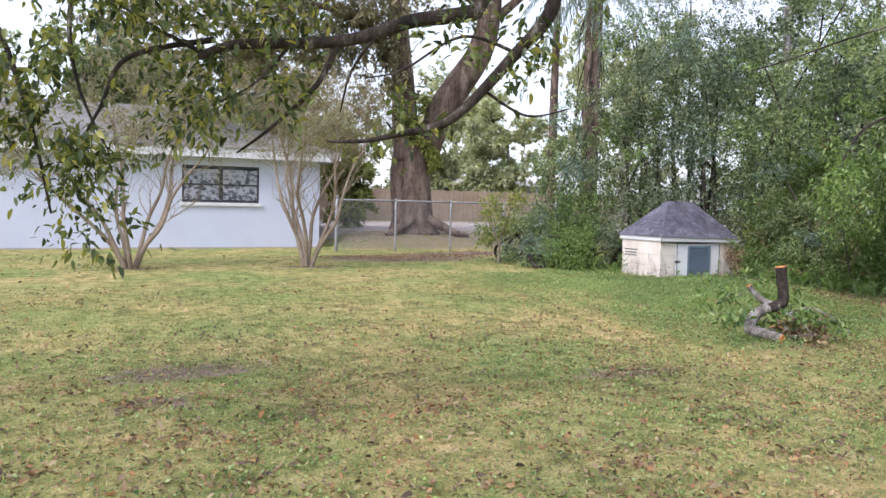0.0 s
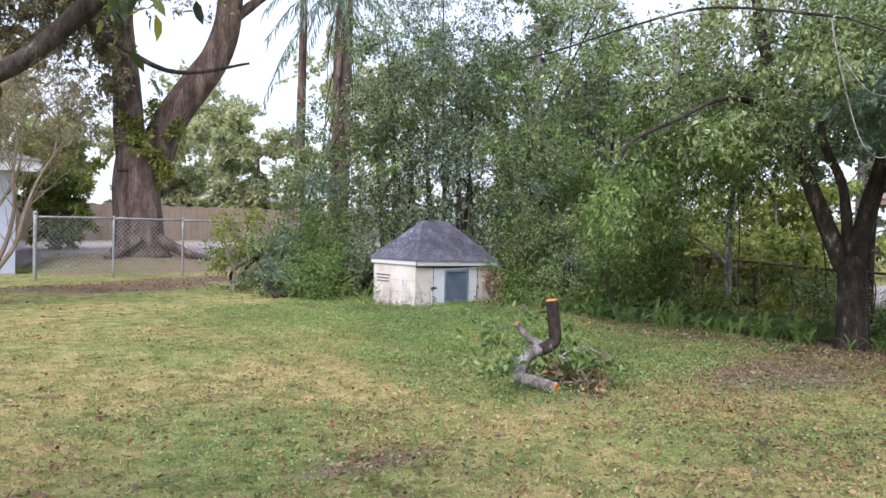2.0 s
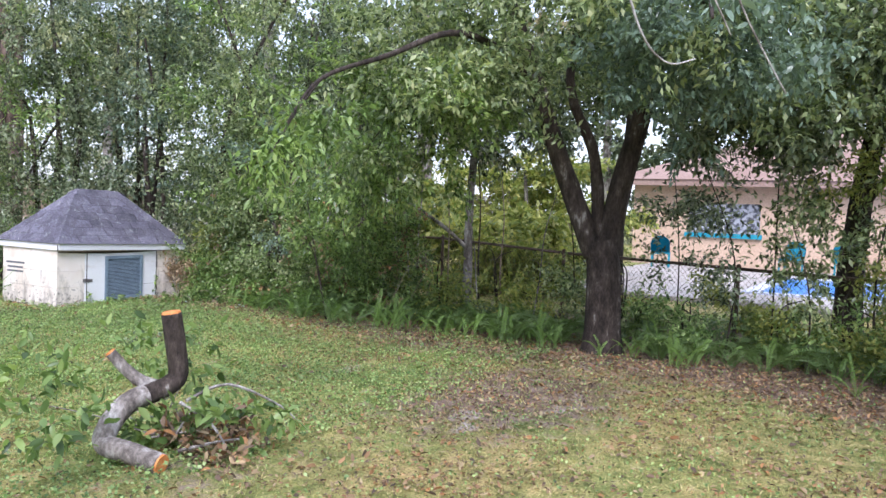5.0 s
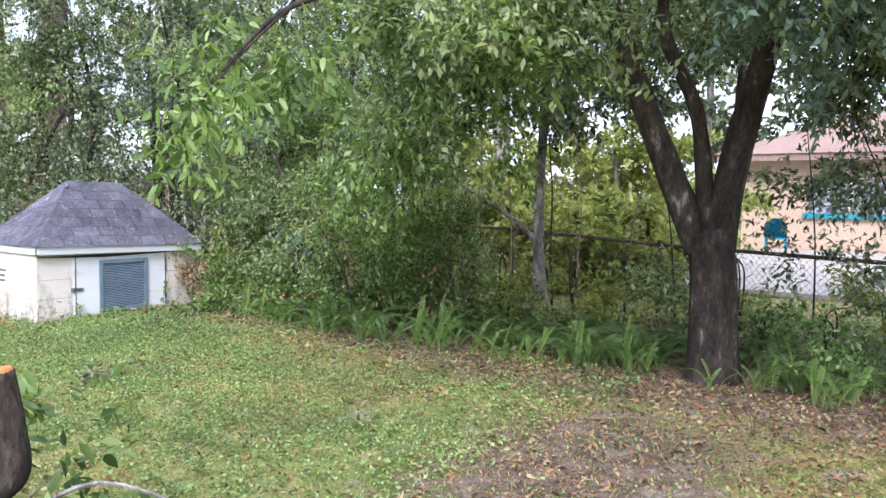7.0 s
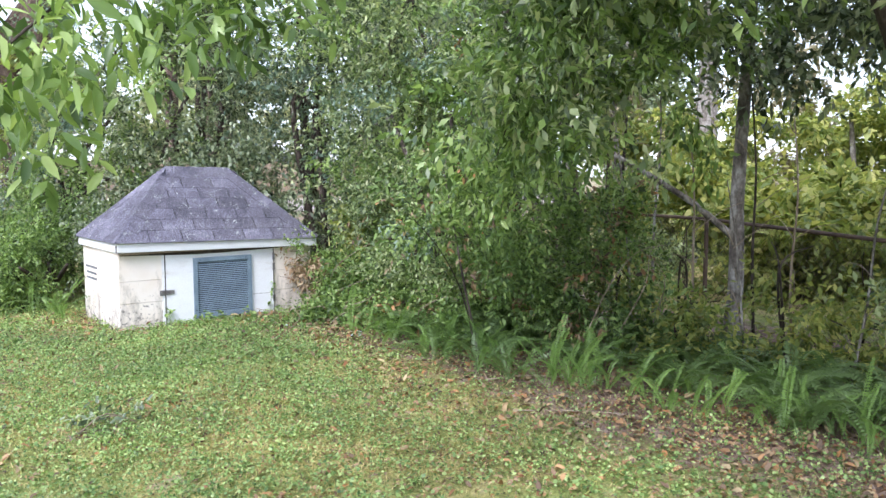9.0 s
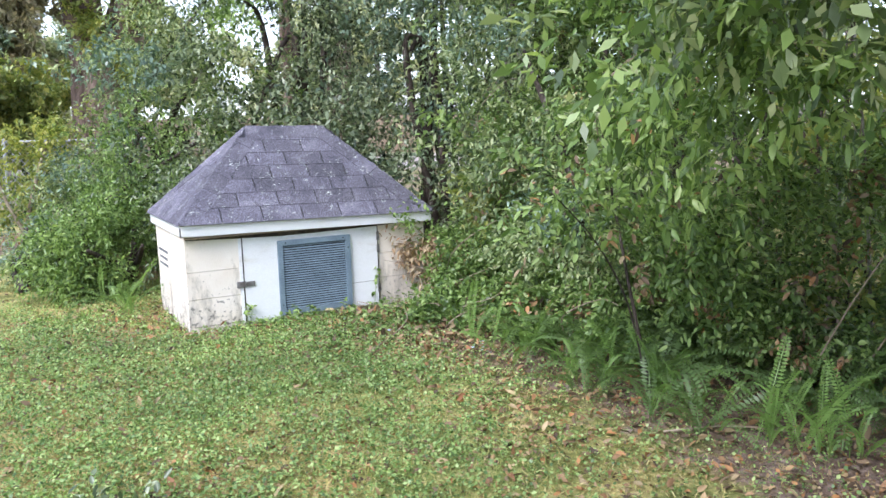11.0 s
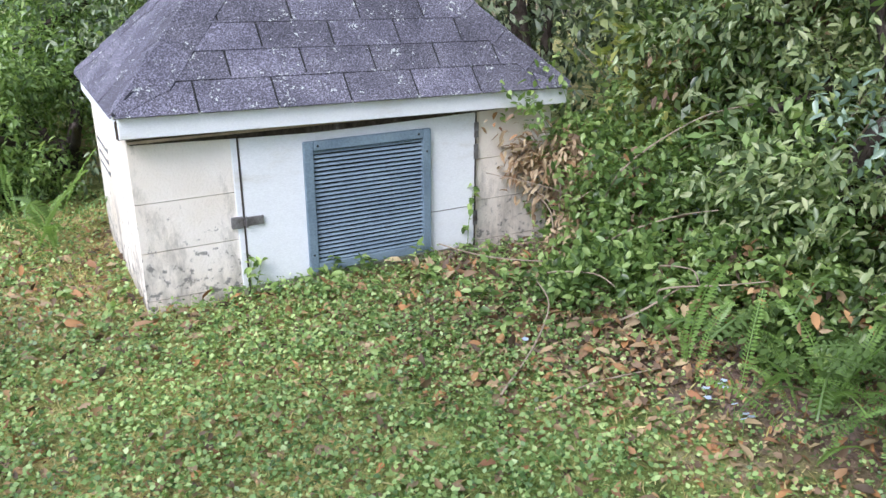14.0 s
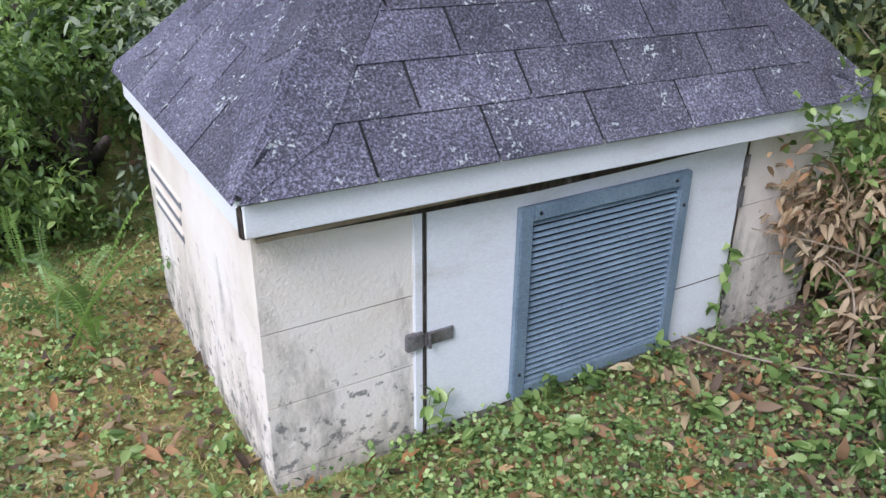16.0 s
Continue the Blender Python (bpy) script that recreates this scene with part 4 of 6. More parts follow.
# outer limb and last two clumps: overhead canopy added to shade the lawn
tree("broadleaf_tree", (14.6, 0.2),
     [([(14.6, 0.2, 0), (14.5, 0.25, 0.8), (14.4, 0.2, 1.8), (14.2, 0.0, 3.4), (14.2, -0.2, 5.0)], 0.11, 0.05),
      ([(14.4, 0.2, 1.8), (14.0, 0.6, 2.4), (13.5, 1.0, 2.8), (12.4, 1.3, 3.4), (11.2, 1.4, 3.8), (10.0, 0.8, 4.0)], 0.05, 0.015)],
     BARK_DARK, [(14.0, 0.0, 3.6, 1.6, 1.6, 1.3, 800), (12.8, -1.2, 3.0, 1.4, 1.4, 1.0, 500), (13.4, 1.6, 3.0, 1.0, 1.0, 0.7, 300), (11.6, 1.6, 3.7, 1.4, 1.3, 0.6, 380), (10.2, 0.6, 4.0, 1.4, 1.3, 0.6, 320)], 0.1, LEAF_DARK, 13, "slim leaning tree beside the rusty fence")
tree("broadleaf_tree", (14.9, 8.3),
     [([(14.9, 8.3, 0), (14.9, 8.28, 0.7), (14.93, 8.3, 1.6), (14.9, 8.2, 3.2), (15.0, 8.2, 5.0)], 0.075, 0.04),
      ([(14.9, 8.3, 1.0), (14.6, 8.6, 1.35), (14.2, 9.1, 1.75)], 0.035, 0.02)],
     BARK_GREY, [(14.6, 8.4, 3.4, 1.4, 1.4, 1.1, 520), (15.1, 7.9, 2.9, 1.1, 1.1, 0.6, 260), (15.6, 7.0, 3.4, 1.0, 1.0, 0.6, 240)], 0.1, LEAF_DARK, 14, "slim pale-barked tree among ferns")
tree("broadleaf_tree", (17.4, 6.8), [([(17.4, 6.8, 0), (17.45, 6.8, 1.5), (17.4, 6.7, 3.2), (17.3, 6.5, 5.0)], 0.09, 0.04)], BARK_DARK,
     [(15.6, 6.3, 4.1, 1.1, 1.1, 0.8, 340), (17.2, 6.4, 4.4, 1.5, 1.7, 0.9, 300), (17.0, 3.8, 4.3, 1.5, 1.7, 1.1, 480), (17.4, 8.0, 3.9, 1.1, 1.1, 0.7, 120), (18.4, 4.6, 5.0, 1.5, 1.8, 0.9, 220)], 0.1, LEAF_MID, 15, "slim tree beyond the rusty fence")
for i, (x, y, h) in enumerate([(15.3, 10.6, 4), (15.6, 11.2, 4.5), (15.2, 11.6, 4), (14.8, 10.2, 3.5), (16.0, 12.3, 5)]):
    tree("sapling", (x, y), [([(x, y, 0), (x + 0.05, y - 0.03, 1.2), (x - 0.04, y + 0.06, 2.4), (x + 0.1, y, h)], 0.05, 0.025)], BARK_DARK,
         [(x, y, h - 0.6, 0.9, 0.9, 0.8, 130)], 0.09, LEAF_DARK, 20 + i, "thin sapling in the thicket", "sapling", rough=0.08)

# thicket that closes the right side: tall shrubs
THICKET = [
    ((13.6, 13.4), [(13.4, 13.4, 1.6, 1.3, 1.2, 1.5, 900), (13.5, 13.5, 3.6, 1.5, 1.4, 1.2, 800), (13.8, 13.6, 5.0, 1.3, 1.2, 1.0, 700)], LEAF_DARK),
    ((12.4, 14.3), [(12.2, 14.3, 1.2, 1.2, 0.9, 1.2, 800), (12.3, 14.5, 2.6, 1.2, 1.0, 1.0, 600), (12.6, 14.6, 4.0, 1.1, 1.0, 0.8, 550), (13.0, 14.9, 5.4, 1.2, 1.0, 0.8, 520)], LEAF_DARK),
    ((11.0, 15.6), [(11.0, 15.4, 0.9, 0.9, 0.8, 0.85, 500), (11.4, 15.6, 2.2, 1.1, 1.0, 0.9, 550), (11.7, 15.8, 3.3, 0.9, 0.9, 0.7, 350)], LEAF_MID),
    ((10.3, 16.4), [(10.4, 16.6, 0.75, 0.9, 0.7, 0.7, 420)], LEAF_MID),
    ((15.0, 15.8), [(15.0, 15.8, 2.5, 1.8, 1.6, 2.0, 900), (15.2, 16.0, 5.2, 1.7, 1.6, 1.5, 700), (15.6, 16.2, 7.0, 1.3, 1.3, 1.0, 350)], LEAF_DARK),
    ((13.9, 11.9), [(13.7, 11.8, 1.5, 0.9, 0.9, 1.2, 600), (13.8, 11.8, 3.0, 1.2, 1.2, 1.1, 600), (14.0, 11.9, 4.4, 1.2, 1.2, 0.9, 420), (14.4, 11.2, 5.6, 1.5, 1.5, 0.9, 520)], LEAF_MID),
    ((16.6, 13.5), [(16.6, 13.5, 2.4, 1.5, 1.7, 1.8, 700), (16.8, 13.4, 5.0, 1.8, 1.8, 1.6, 700), (17.0, 13.2, 7.2, 1.6, 1.6, 1.2, 400)], LEAF_DARK),
    ((10.2, 13.6), [(10.15, 13.6, 0.5, 0.4, 0.4, 0.4, 520)], LEAF_VINE),
    ((9.75, 14.5), [(9.75, 14.5, 0.3, 0.4, 0.35, 0.25, 170), (10.0, 14.8, 0.6, 0.3, 0.3, 0.3, 120)], LEAF_MID),
    ((10.5, 14.4), [(10.5, 14.3, 0.6, 0.6, 0.5, 0.6, 420), (10.9, 14.6, 1.3, 0.6, 0.5, 0.6, 320)], LEAF_VINE),
    ((9.9, 15.2), [(9.9, 15.3, 0.35, 0.45, 0.4, 0.32, 150), (10.25, 15.5, 0.8, 0.35, 0.35, 0.4, 130)], LEAF_MID),
    ((11.4, 13.6), [(11.4, 13.6, 0.8, 0.7, 0.45, 0.8, 420)], LEAF_DARK),
    ((13.2, 10.5), [(13.1, 10.4, 0.7, 0.7, 0.8, 0.65, 380), (13.4, 10.6, 1.8, 0.8, 0.8, 0.9, 420)], LEAF_MID),
]
for i, (at, blobs, mt) in enumerate(THICKET):
    z = g0(*at)
    fresh = [(b[0] - 0.25 * b[3], b[1] - 0.25 * b[4], b[2] + 0.1, b[3] * 0.95, b[4] * 0.95, b[5], b[6] // 7) for b in blobs]
    blobs = [(*b[:6], int(b[6] * (0.58 if b[2] > 4.3 else 0.75))) for b in blobs]
    top = max(b[2] for b in blobs)
    limbs = []
    rnd = random.Random(300 + i)
    for k in range(4):
        b = blobs[k % len(blobs)]
        limbs.append(([(at[0] + rnd.uniform(-0.2, 0.2), at[1] + rnd.uniform(-0.2, 0.2), z), (at[0] + rnd.uniform(-0.4, 0.4), at[1] + rnd.uniform(-0.4, 0.4), z + top * 0.45), (b[0] + rnd.uniform(-0.5, 0.5), b[1] + rnd.uniform(-0.5, 0.5), b[2] + b[5] * 0.4)], 0.05, 0.015))
    near = at in ((10.2, 13.6), (9.75, 14.5), (10.5, 14.4), (9.9, 15.2), (11.4, 13.6), (13.2, 10.5))
    tree("shrub", at, limbs, BARK_DARK, blobs, 0.048 if near else 0.075, mt, 40 + i, "tall dense evergreen shrub in the thicket", "shrub", rough=0.06, flare=0, per=22 if near else 14, full=near, extra=[(fresh, LEAF_VINE if i % 2 else LEAF_BLUE)])

# low vine mounds beside the pump house and along the thicket's foot
MOUNDS = [
    (12.35, 11.5, [(12.3, 11.54, 0.87, 0.16, 0.03, 0.07, 9), (12.56, 11.48, 0.8, 0.12, 0.1, 0.25, 46)]),
    (12.9, 11.3, [(12.9, 11.3, 0.45, 0.5, 0.5, 0.5, 760), (12.7, 11.0, 0.3, 0.4, 0.4, 0.28, 460)]),
    (13.1, 10.2, [(12.95, 10.3, 0.35, 0.5, 0.55, 0.4, 700)]),
    (12.4, 10.8, [(12.4, 10.85, 0.24, 0.36, 0.36, 0.14, 520), (12.62, 10.4, 0.28, 0.4, 0.4, 0.2, 520)]),
    (12.0, 10.75, [(11.98, 10.8, 0.2, 0.14, 0.14, 0.1, 50)]),
    (13.4, 10.9, [(13.4, 10.9, 0.9, 0.45, 0.5, 0.6, 620), (13.25, 11.2, 1.5, 0.4, 0.4, 0.5, 420)]),
    (12.85, 9.55, [(12.85, 9.6, 0.3, 0.4, 0.4, 0.3, 420), (13.2, 9.5, 0.75, 0.42, 0.45, 0.45, 480)]),
    (13.3, 8.6, [(13.4, 8.6, 0.55, 0.5, 0.5, 0.5, 420), (13.6, 8.9, 1.2, 0.45, 0.45, 0.45, 320)]),
    (13.7, 10.2, [(13.7, 10.2, 1.6, 0.55, 0.6, 0.6, 560), (13.75, 10.7, 2.4, 0.5, 0.5, 0.5, 460)]),
]
for i, (x, y, bl) in enumerate(MOUNDS):
    vm = thing("vine_mound", (x, y, g0(x, y)), "tangled green vine over dry stems beside the pump house" if i < 5 else "green vine smothering shrubs at the thicket's foot", "vine")
    crown("foliage", vm, bl, 0.042, LEAF_VINE, 70 + i, 12, ratio=0.6, spread=0.15, droop=0.1, full=True)
    crown("dead_foliage", vm, [(*b[:6], b[6] // 14 + 1) for b in bl], 0.06, LEAF_DRY, 85 + i, 8, ratio=0.45, spread=0.12, droop=0.4, full=True, label="withered brown leaves")
    rnd = random.Random(810 + i)
    for b in bl:
        if b[6] < 100:
            continue
        for _ in range(4):
            a = rnd.uniform(0, 6.28)
            p = [Vector((b[0] - x, b[1] - y, b[2] - g0(x, y))) + Vector((math.cos(a + f) * b[3] * q, math.sin(a + f) * b[4] * q, b[5] * h)) for f, q, h in ((0, 0.9, -0.3), (0.3, 1.08, 0.4), (0.9, 0.85, 0.85), (1.3, 1.1, 1.0 + rnd.uniform(-0.2, 0.3)))]
            part("stem", tube(bmesh.new(), p, 0.005, 0.002, 5, 0, 4), BARK_SMOOTH, vm)

# crepe myrtles in front of the house
def myrtle(x, y, seed, h):
    """Smooth stems that fork and zigzag from one foot into a haze of fine twigs."""
    rnd = random.Random(seed)
    z = g0(x, y)
    t = thing("crepe_myrtle", (x, y, z), "multi-stemmed crepe myrtle with smooth tan bark, nearly bare", "tree")
    bm_twig = bmesh.new()
    blobs = []

    def step(p, d, ln, wob):
        d = (d + Vector((rnd.uniform(-wob, wob), rnd.uniform(-wob, wob), rnd.uniform(-0.1, 0.25)))).normalized()
        return p + d * ln, d

    for k in range(7):
        a = 2 * math.pi * k / 7 + rnd.uniform(-0.4, 0.4)
        p = Vector((0.07 * math.cos(a), 0.07 * math.sin(a), -0.05))
        d = Vector((math.cos(a) * 0.45, math.sin(a) * 0.4, 1)).normalized()
        pts = [p]
        for i in range(6):
            p, d = step(p, d, h / 6.2, 0.28)
            pts.append(p)
            if i >= 1:
                for _ in range(3):
                    q, e = p.copy(), (d + Vector((rnd.uniform(-1, 1), rnd.uniform(-1, 1), rnd.uniform(-0.1, 0.5)))).normalized()
                    br = [q]
                    for j in range(3):
                        q, e = step(q, e, rnd.uniform(0.18, 0.34), 0.45)
                        br.append(q)
                        r_, f = q.copy(), e
                        tw = [r_]
                        for m in range(2):
                            r_, f = step(r_, f, rnd.uniform(0.12, 0.26), 0.8)
                            tw.append(r_)
                        tube(bm_twig, tw, 0.005, 0.002, 3, 0, 1, cap=False)
                    tube(bm_twig, br, 0.011, 0.005, 4, 0, 2, cap=False)
                    if i > 2:
                        blobs.append((*(q + Vector((x, y, z))), 0.4, 0.4, 0.34, 48))
        part("stem", tube(bmesh.new(), pts, 0.048, 0.012, 7, 0.08, 4), BARK_SMOOTH, t, shade=True)
    tagged(part("twig_haze", bm_twig, BARK_SMOOTH, t), kind="stuff")
    crown("crown", t, blobs, 0.045, LEAF_OLIVE, seed, 9, shell=0.1)


myrtle(1.66, 16.1, 81, 3.3)
myrtle(4.95, 15.7, 82, 3.4)
tree("sapling", (9.7, 16.1), [([(9.7, 16.1, 0), (9.72, 16.1, 0.6), (9.92, 16.1, 1.3), (10.12, 16.15, 1.8)], 0.035, 0.012), ([(9.72, 16.1, 0.5), (9.52, 16.1, 1.0), (9.42, 16.15, 1.7)], 0.024, 0.01)], BARK_SMOOTH,
     [(9.85, 16.2, 1.4, 0.55, 0.4, 0.5, 120), (9.7, 16.1, 0.9, 0.35, 0.3, 0.3, 40)], 0.07, LEAF_LIGHT, 83, "pale-stemmed young sapling in front of the shrubs", "sapling", flare=0)

# great oak beyond the back fence
OAK = (11.90, 25.6)
tree("oak_tree", OAK,
     [([(11.90, 25.6, 0.5), (11.90, 25.6, 1.5), (11.85, 25.6, 2.6), (11.90, 25.6, 3.5)], 0.72, 0.66),
      ([(11.65, 25.6, 3.0), (11.50, 25.6, 4.6), (11.35, 25.6, 6.4), (11.15, 25.5, 8.5), (10.75, 25.3, 11.5)], 0.48, 0.25),
      ([(12.10, 25.5, 3.0), (12.55, 25.3, 4.4), (13.25, 25.0, 5.6), (13.90, 24.6, 6.8), (14.15, 24.4, 8.4), (13.95, 24.2, 11.5)], 0.55, 0.34),
      ([(11.35, 25.6, 6.0), (9.95, 25.2, 7.2), (8.15, 24.6, 7.6), (6.15, 24.0, 7.0)], 0.2, 0.05),
      ([(14.05, 24.5, 7.6), (15.55, 24.0, 9.0), (17.15, 23.6, 9.6)], 0.18, 0.05),
      ([(12.15, 25.0, 1.0), (12.95, 24.6, 0.55), (13.45, 24.3, 0.45)], 0.2, 0.06),
      ([(11.55, 25.0, 1.0), (10.85, 24.8, 0.55), (10.45, 24.6, 0.45)], 0.2, 0.06)],
     BARK_OAK,
     [(8.15, 24.5, 8.6, 3.5, 2.5, 2.0, 900), (11.15, 25.0, 11.5, 4.0, 3.0, 2.5, 900), (16.15, 23.6, 10.5, 3.0, 2.5, 2.0, 600), (4.65, 25.5, 6.6, 3.5, 2.0, 2.0, 800), (10.15, 25.2, 6.0, 1.4, 0.9, 1.8, 360), (9.15, 25.0, 7.0, 1.8, 1.2, 1.2, 420), (6.95, 24.8, 6.2, 1.6, 1.2, 1.2, 420)],
     0.16, LEAF_OLIVE, 90, "huge old live oak with twin leaning trunks", per=12, sides=16, rough=0.14, flare=0.35,
     extra=[([(12.05, 25.0, 4.2, 0.9, 0.5, 0.9, 120), (12.65, 24.6, 3.2, 0.6, 0.4, 0.6, 60)], LEAF_LIGHT)])

# palm
def palm(x, y, h, seed):
    z = g0(x, y)
    t = thing("palm_tree", (x, y, z), "tall palm with a ragged skirt of dead fronds", "palm")
    bm = bmesh.new()
    tube(bm, [(0, 0, -0.2), (0.02, 0, h * 0.4), (0.1, 0, h)], 0.29, 0.24, 12, 0.15, 8)
    part("trunk", bm, BARK_OAK, t, shade=True)
    rnd = random.Random(seed)
    rng = np.random.default_rng(seed)
    bm = bmesh.new()
    for k in range(26):
        a = rnd.uniform(0, 6.28)
        r = rnd.uniform(0.26, 0.5)
        z1 = rnd.uniform(h * 0.35, h * 0.95)
        ln = rnd.uniform(1, 3)
        tube(bm, [(0.2 * math.cos(a), 0.2 * math.sin(a), z1), (r * math.cos(a), r * math.sin(a), z1 - ln * 0.5), (r * 1.1 * math.cos(a), r * 1.1 * math.sin(a), z1 - ln)], 0.02, 0.008, 4, 0, 3)
    part("dead_skirt", bm, BARK_DARK, t)
    for k in range(16):
        a = 2 * math.pi * k / 16 + rnd.uniform(-0.15, 0.15)
        el = rnd.uniform(-0.4, 0.9)
        L = rnd.uniform(2.0, 2.8)
        pts = [np.array([0.1 + math.cos(a) * L * f, math.sin(a) * L * f, h + L * (f * el - 0.9 * f * f)]) for f in np.linspace(0, 1, 24)]
        B, D = [], []
        for i in range(2, 23):
            tan = unit((pts[i + 1] - pts[i - 1])[None])[0]
            sd = np.cross(tan, [0, 0, 1])
            for s in (1, -1):
                for _ in range(2):
                    B.append(pts[i] + tan * rng.uniform(-0.05, 0.05))
                    D.append(sd * s + tan * 0.8 + np.array([0, 0, -0.6]))
        Ls = np.full(len(B), 0.55) * rng.uniform(0.8, 1.1, len(B))
        leaf_mesh("frond", np.array(B), np.array(D), Ls, Ls * 0.06, LEAF_BLUE, t, rng=rng, curl=0.25)


palm(15.15, 20.0, 8.2, 95)

tree("pine_tree", (14.6, 21.2), [([(14.6, 21.2, 0.2), (14.65, 21.2, 4), (14.7, 21.2, 9)], 0.16, 0.1)], BARK_OAK, [(14.7, 21.2, 9, 1.2, 1.2, 0.9, 120)], 0.14, LEAF_OLIVE, 96, "slender tree beside the palm", per=10)

# far trees
FAR = [((20.5, 12.5, 0), 2.7, 3.4), ((23, 11.0, 0), 3.2, 4.2), ((19.5, 16.5, 0), 9, 5), ((24.5, 15, 0), 10, 6), ((22, 20, 0), 8, 5), ((28, 20, 0), 9, 6), ((18.6, 9.6, 0), 1.5, 2.4), ((10.2, 27.8, 0), 3.0, 2.2), ((9.0, 33, 0), 5, 2.2), ((5, 42, 0), 9, 5), ((-3, 44, 0), 10, 6), ((-14, 42, 0), 11, 7), ((13, 52, 0), 7, 4), ((19, 55, 0), 7, 5), ((25, 52, 0), 7.5, 6), ((30.5, 58, 0), 12, 7), ((27, 44, 0), 7, 5), ((33, 40, 0), 12, 7), ((-24, 34, 0), 12, 7), ((40, 30, 0), 11, 7), ((44, 16, 0), 11, 7), ((44, 2, 0), 11, 7), ((42, -12, 0), 10, 7), ((10, 62, 0), 13, 7), ((-8, 60, 0), 14, 8), ((2, 37, 0), 9, 6), ((-6, 38, 0), 9.5, 6), ((9.5, 37, 0), 7.5, 4), ((-15, 36, 0), 10, 6)]
for i, ((x, y, _), h, w) in enumerate(FAR):
    z = g0(x, y)
    rnd = random.Random(500 + i)
    bl = []
    for k in range(14):
        a = rnd.uniform(0, 6.28)
        r = rnd.uniform(0, w * 0.5)
        bl.append((x + r * math.cos(a), y + r * math.sin(a), z + h * rnd.uniform(0.12, 0.9), w * rnd.uniform(0.24, 0.4), w * rnd.uniform(0.24, 0.4), h * rnd.uniform(0.12, 0.22), 85 if i < 8 else 120))
    # trees 12 to 17 take the leaf tone with distance haze mixed in
    tree("background_tree", (x, y), [([(x, y, z), (x + 0.1, y, z + h * 0.4), (x - 0.1, y, z + h * 0.8)], 0.03 * h, 0.01 * h)], BARK_GREY, bl, 0.16 if i < 8 else 0.3, (LEAF_LIGHT if i in (0, 1, 6, 7) else LEAF_HAZED if 12 <= i <= 17 else (LEAF_OLIVE, LEAF_MID, LEAF_DARK)[i % 3]), 600 + i, "distant leafy tree beyond the yard", per=12, ratio=0.5)

# overhanging tree whose boughs reach over the start of the walk
tree("overhanging_tree", (-1.2, 6.4),
     [([(-1.2, 6.4, 0), (-1.2, 6.4, 1.2), (-1.1, 6.3, 2.4), (-0.9, 6.2, 3.6), (-0.6, 6.0, 5.0)], 0.2, 0.1),
      ([(-1.0, 6.25, 3.2), (0.3, 5.3, 3.3), (1.6, 4.6, 3.35), (2.6, 4.1, 3.2), (2.75, 4.0, 2.72), (2.6, 4.2, 2.4), (2.28, 4.36, 2.02), (2.05, 4.5, 1.93)], 0.075, 0.022),
      ([(-0.9, 6.2, 3.6), (0.8, 5.3, 3.5), (2.4, 4.38, 2.78), (2.05, 4.56, 2.6), (1.67, 4.71, 2.47), (1.1, 4.88, 2.42), (0.88, 4.92, 2.33)], 0.065, 0.022),
      ([(1.67, 4.71, 2.47), (1.55, 4.75, 2.21), (1.3, 4.8, 1.95), (1.1, 4.88, 1.78)], 0.022, 0.006),
      ([(0.97, 4.91, 2.44), (0.5, 5.0, 2.3), (0.35, 5.0, 2.0), (0.2, 5.0, 1.7)], 0.02, 0.005),
      ([(-1.0, 6.2, 3.0), (-0.6, 5.6, 2.9), (-0.2, 5.2, 2.5), (0.0, 5.1, 1.9), (0.1, 5.1, 1.4)], 0.03, 0.006),
      ([(2.05, 4.5, 1.93), (1.75, 4.45, 1.86), (1.5, 4.4, 1.84)], 0.02, 0.006),
      ([(1.9, 4.6, 2.55), (1.75, 4.7, 2.3), (1.7, 4.75, 2.05)], 0.012, 0.004), ([(1.4, 4.8, 2.44), (1.2, 4.85, 2.2), (0.95, 4.9, 2.05)], 0.012, 0.004), ([(2.45, 4.3, 2.2), (2.7, 4.2, 2.05), (2.95, 4.1, 2.1)], 0.012, 0.004),
      ([(2.3, 4.35, 2.72), (2.5, 4.3, 2.95), (2.9, 4.2, 3.0)], 0.014, 0.004), ([(0.9, 4.92, 2.36), (0.6, 4.95, 2.5), (0.2, 5.0, 2.75)], 0.016, 0.004), ([(0.3, 5.2, 3.0), (0.2, 5.1, 2.5), (0.25, 5.05, 2.1), (0.4, 5.0, 1.75)], 0.02, 0.005), ([(2.62, 4.2, 2.42), (2.3, 4.3, 2.5), (2.0, 4.5, 2.3), (1.8, 4.6, 2.25)], 0.012, 0.004)],
     BARK_DARK,
     [(0.2, 5.0, 2.6, 0.7, 0.5, 0.4, 150), (0.2, 5.0, 2.05, 0.3, 0.3, 0.5, 90), (-0.7, 5.2, 2.75, 0.6, 0.5, 0.4, 120), (0.3, 5.0, 1.55, 0.2, 0.2, 0.3, 34), (1.25, 4.8, 2.3, 0.45, 0.3, 0.3, 90), (2.4, 4.3, 2.35, 0.35, 0.3, 0.25, 26), (1.6, 4.6, 2.85, 0.7, 0.5, 0.28, 90), (0.6, 5.0, 2.85, 0.8, 0.5, 0.3, 110), (1.9, 4.5, 1.98, 0.3, 0.2, 0.12, 14), (0.85, 4.95, 2.1, 0.3, 0.2, 0.25, 34), (2.7, 4.0, 2.75, 0.4, 0.3, 0.25, 40)],
     0.068, LEAF_BOUGH, 99, "leafy tree with dark boughs hanging over the lawn", per=9, rough=0.08, full=True)


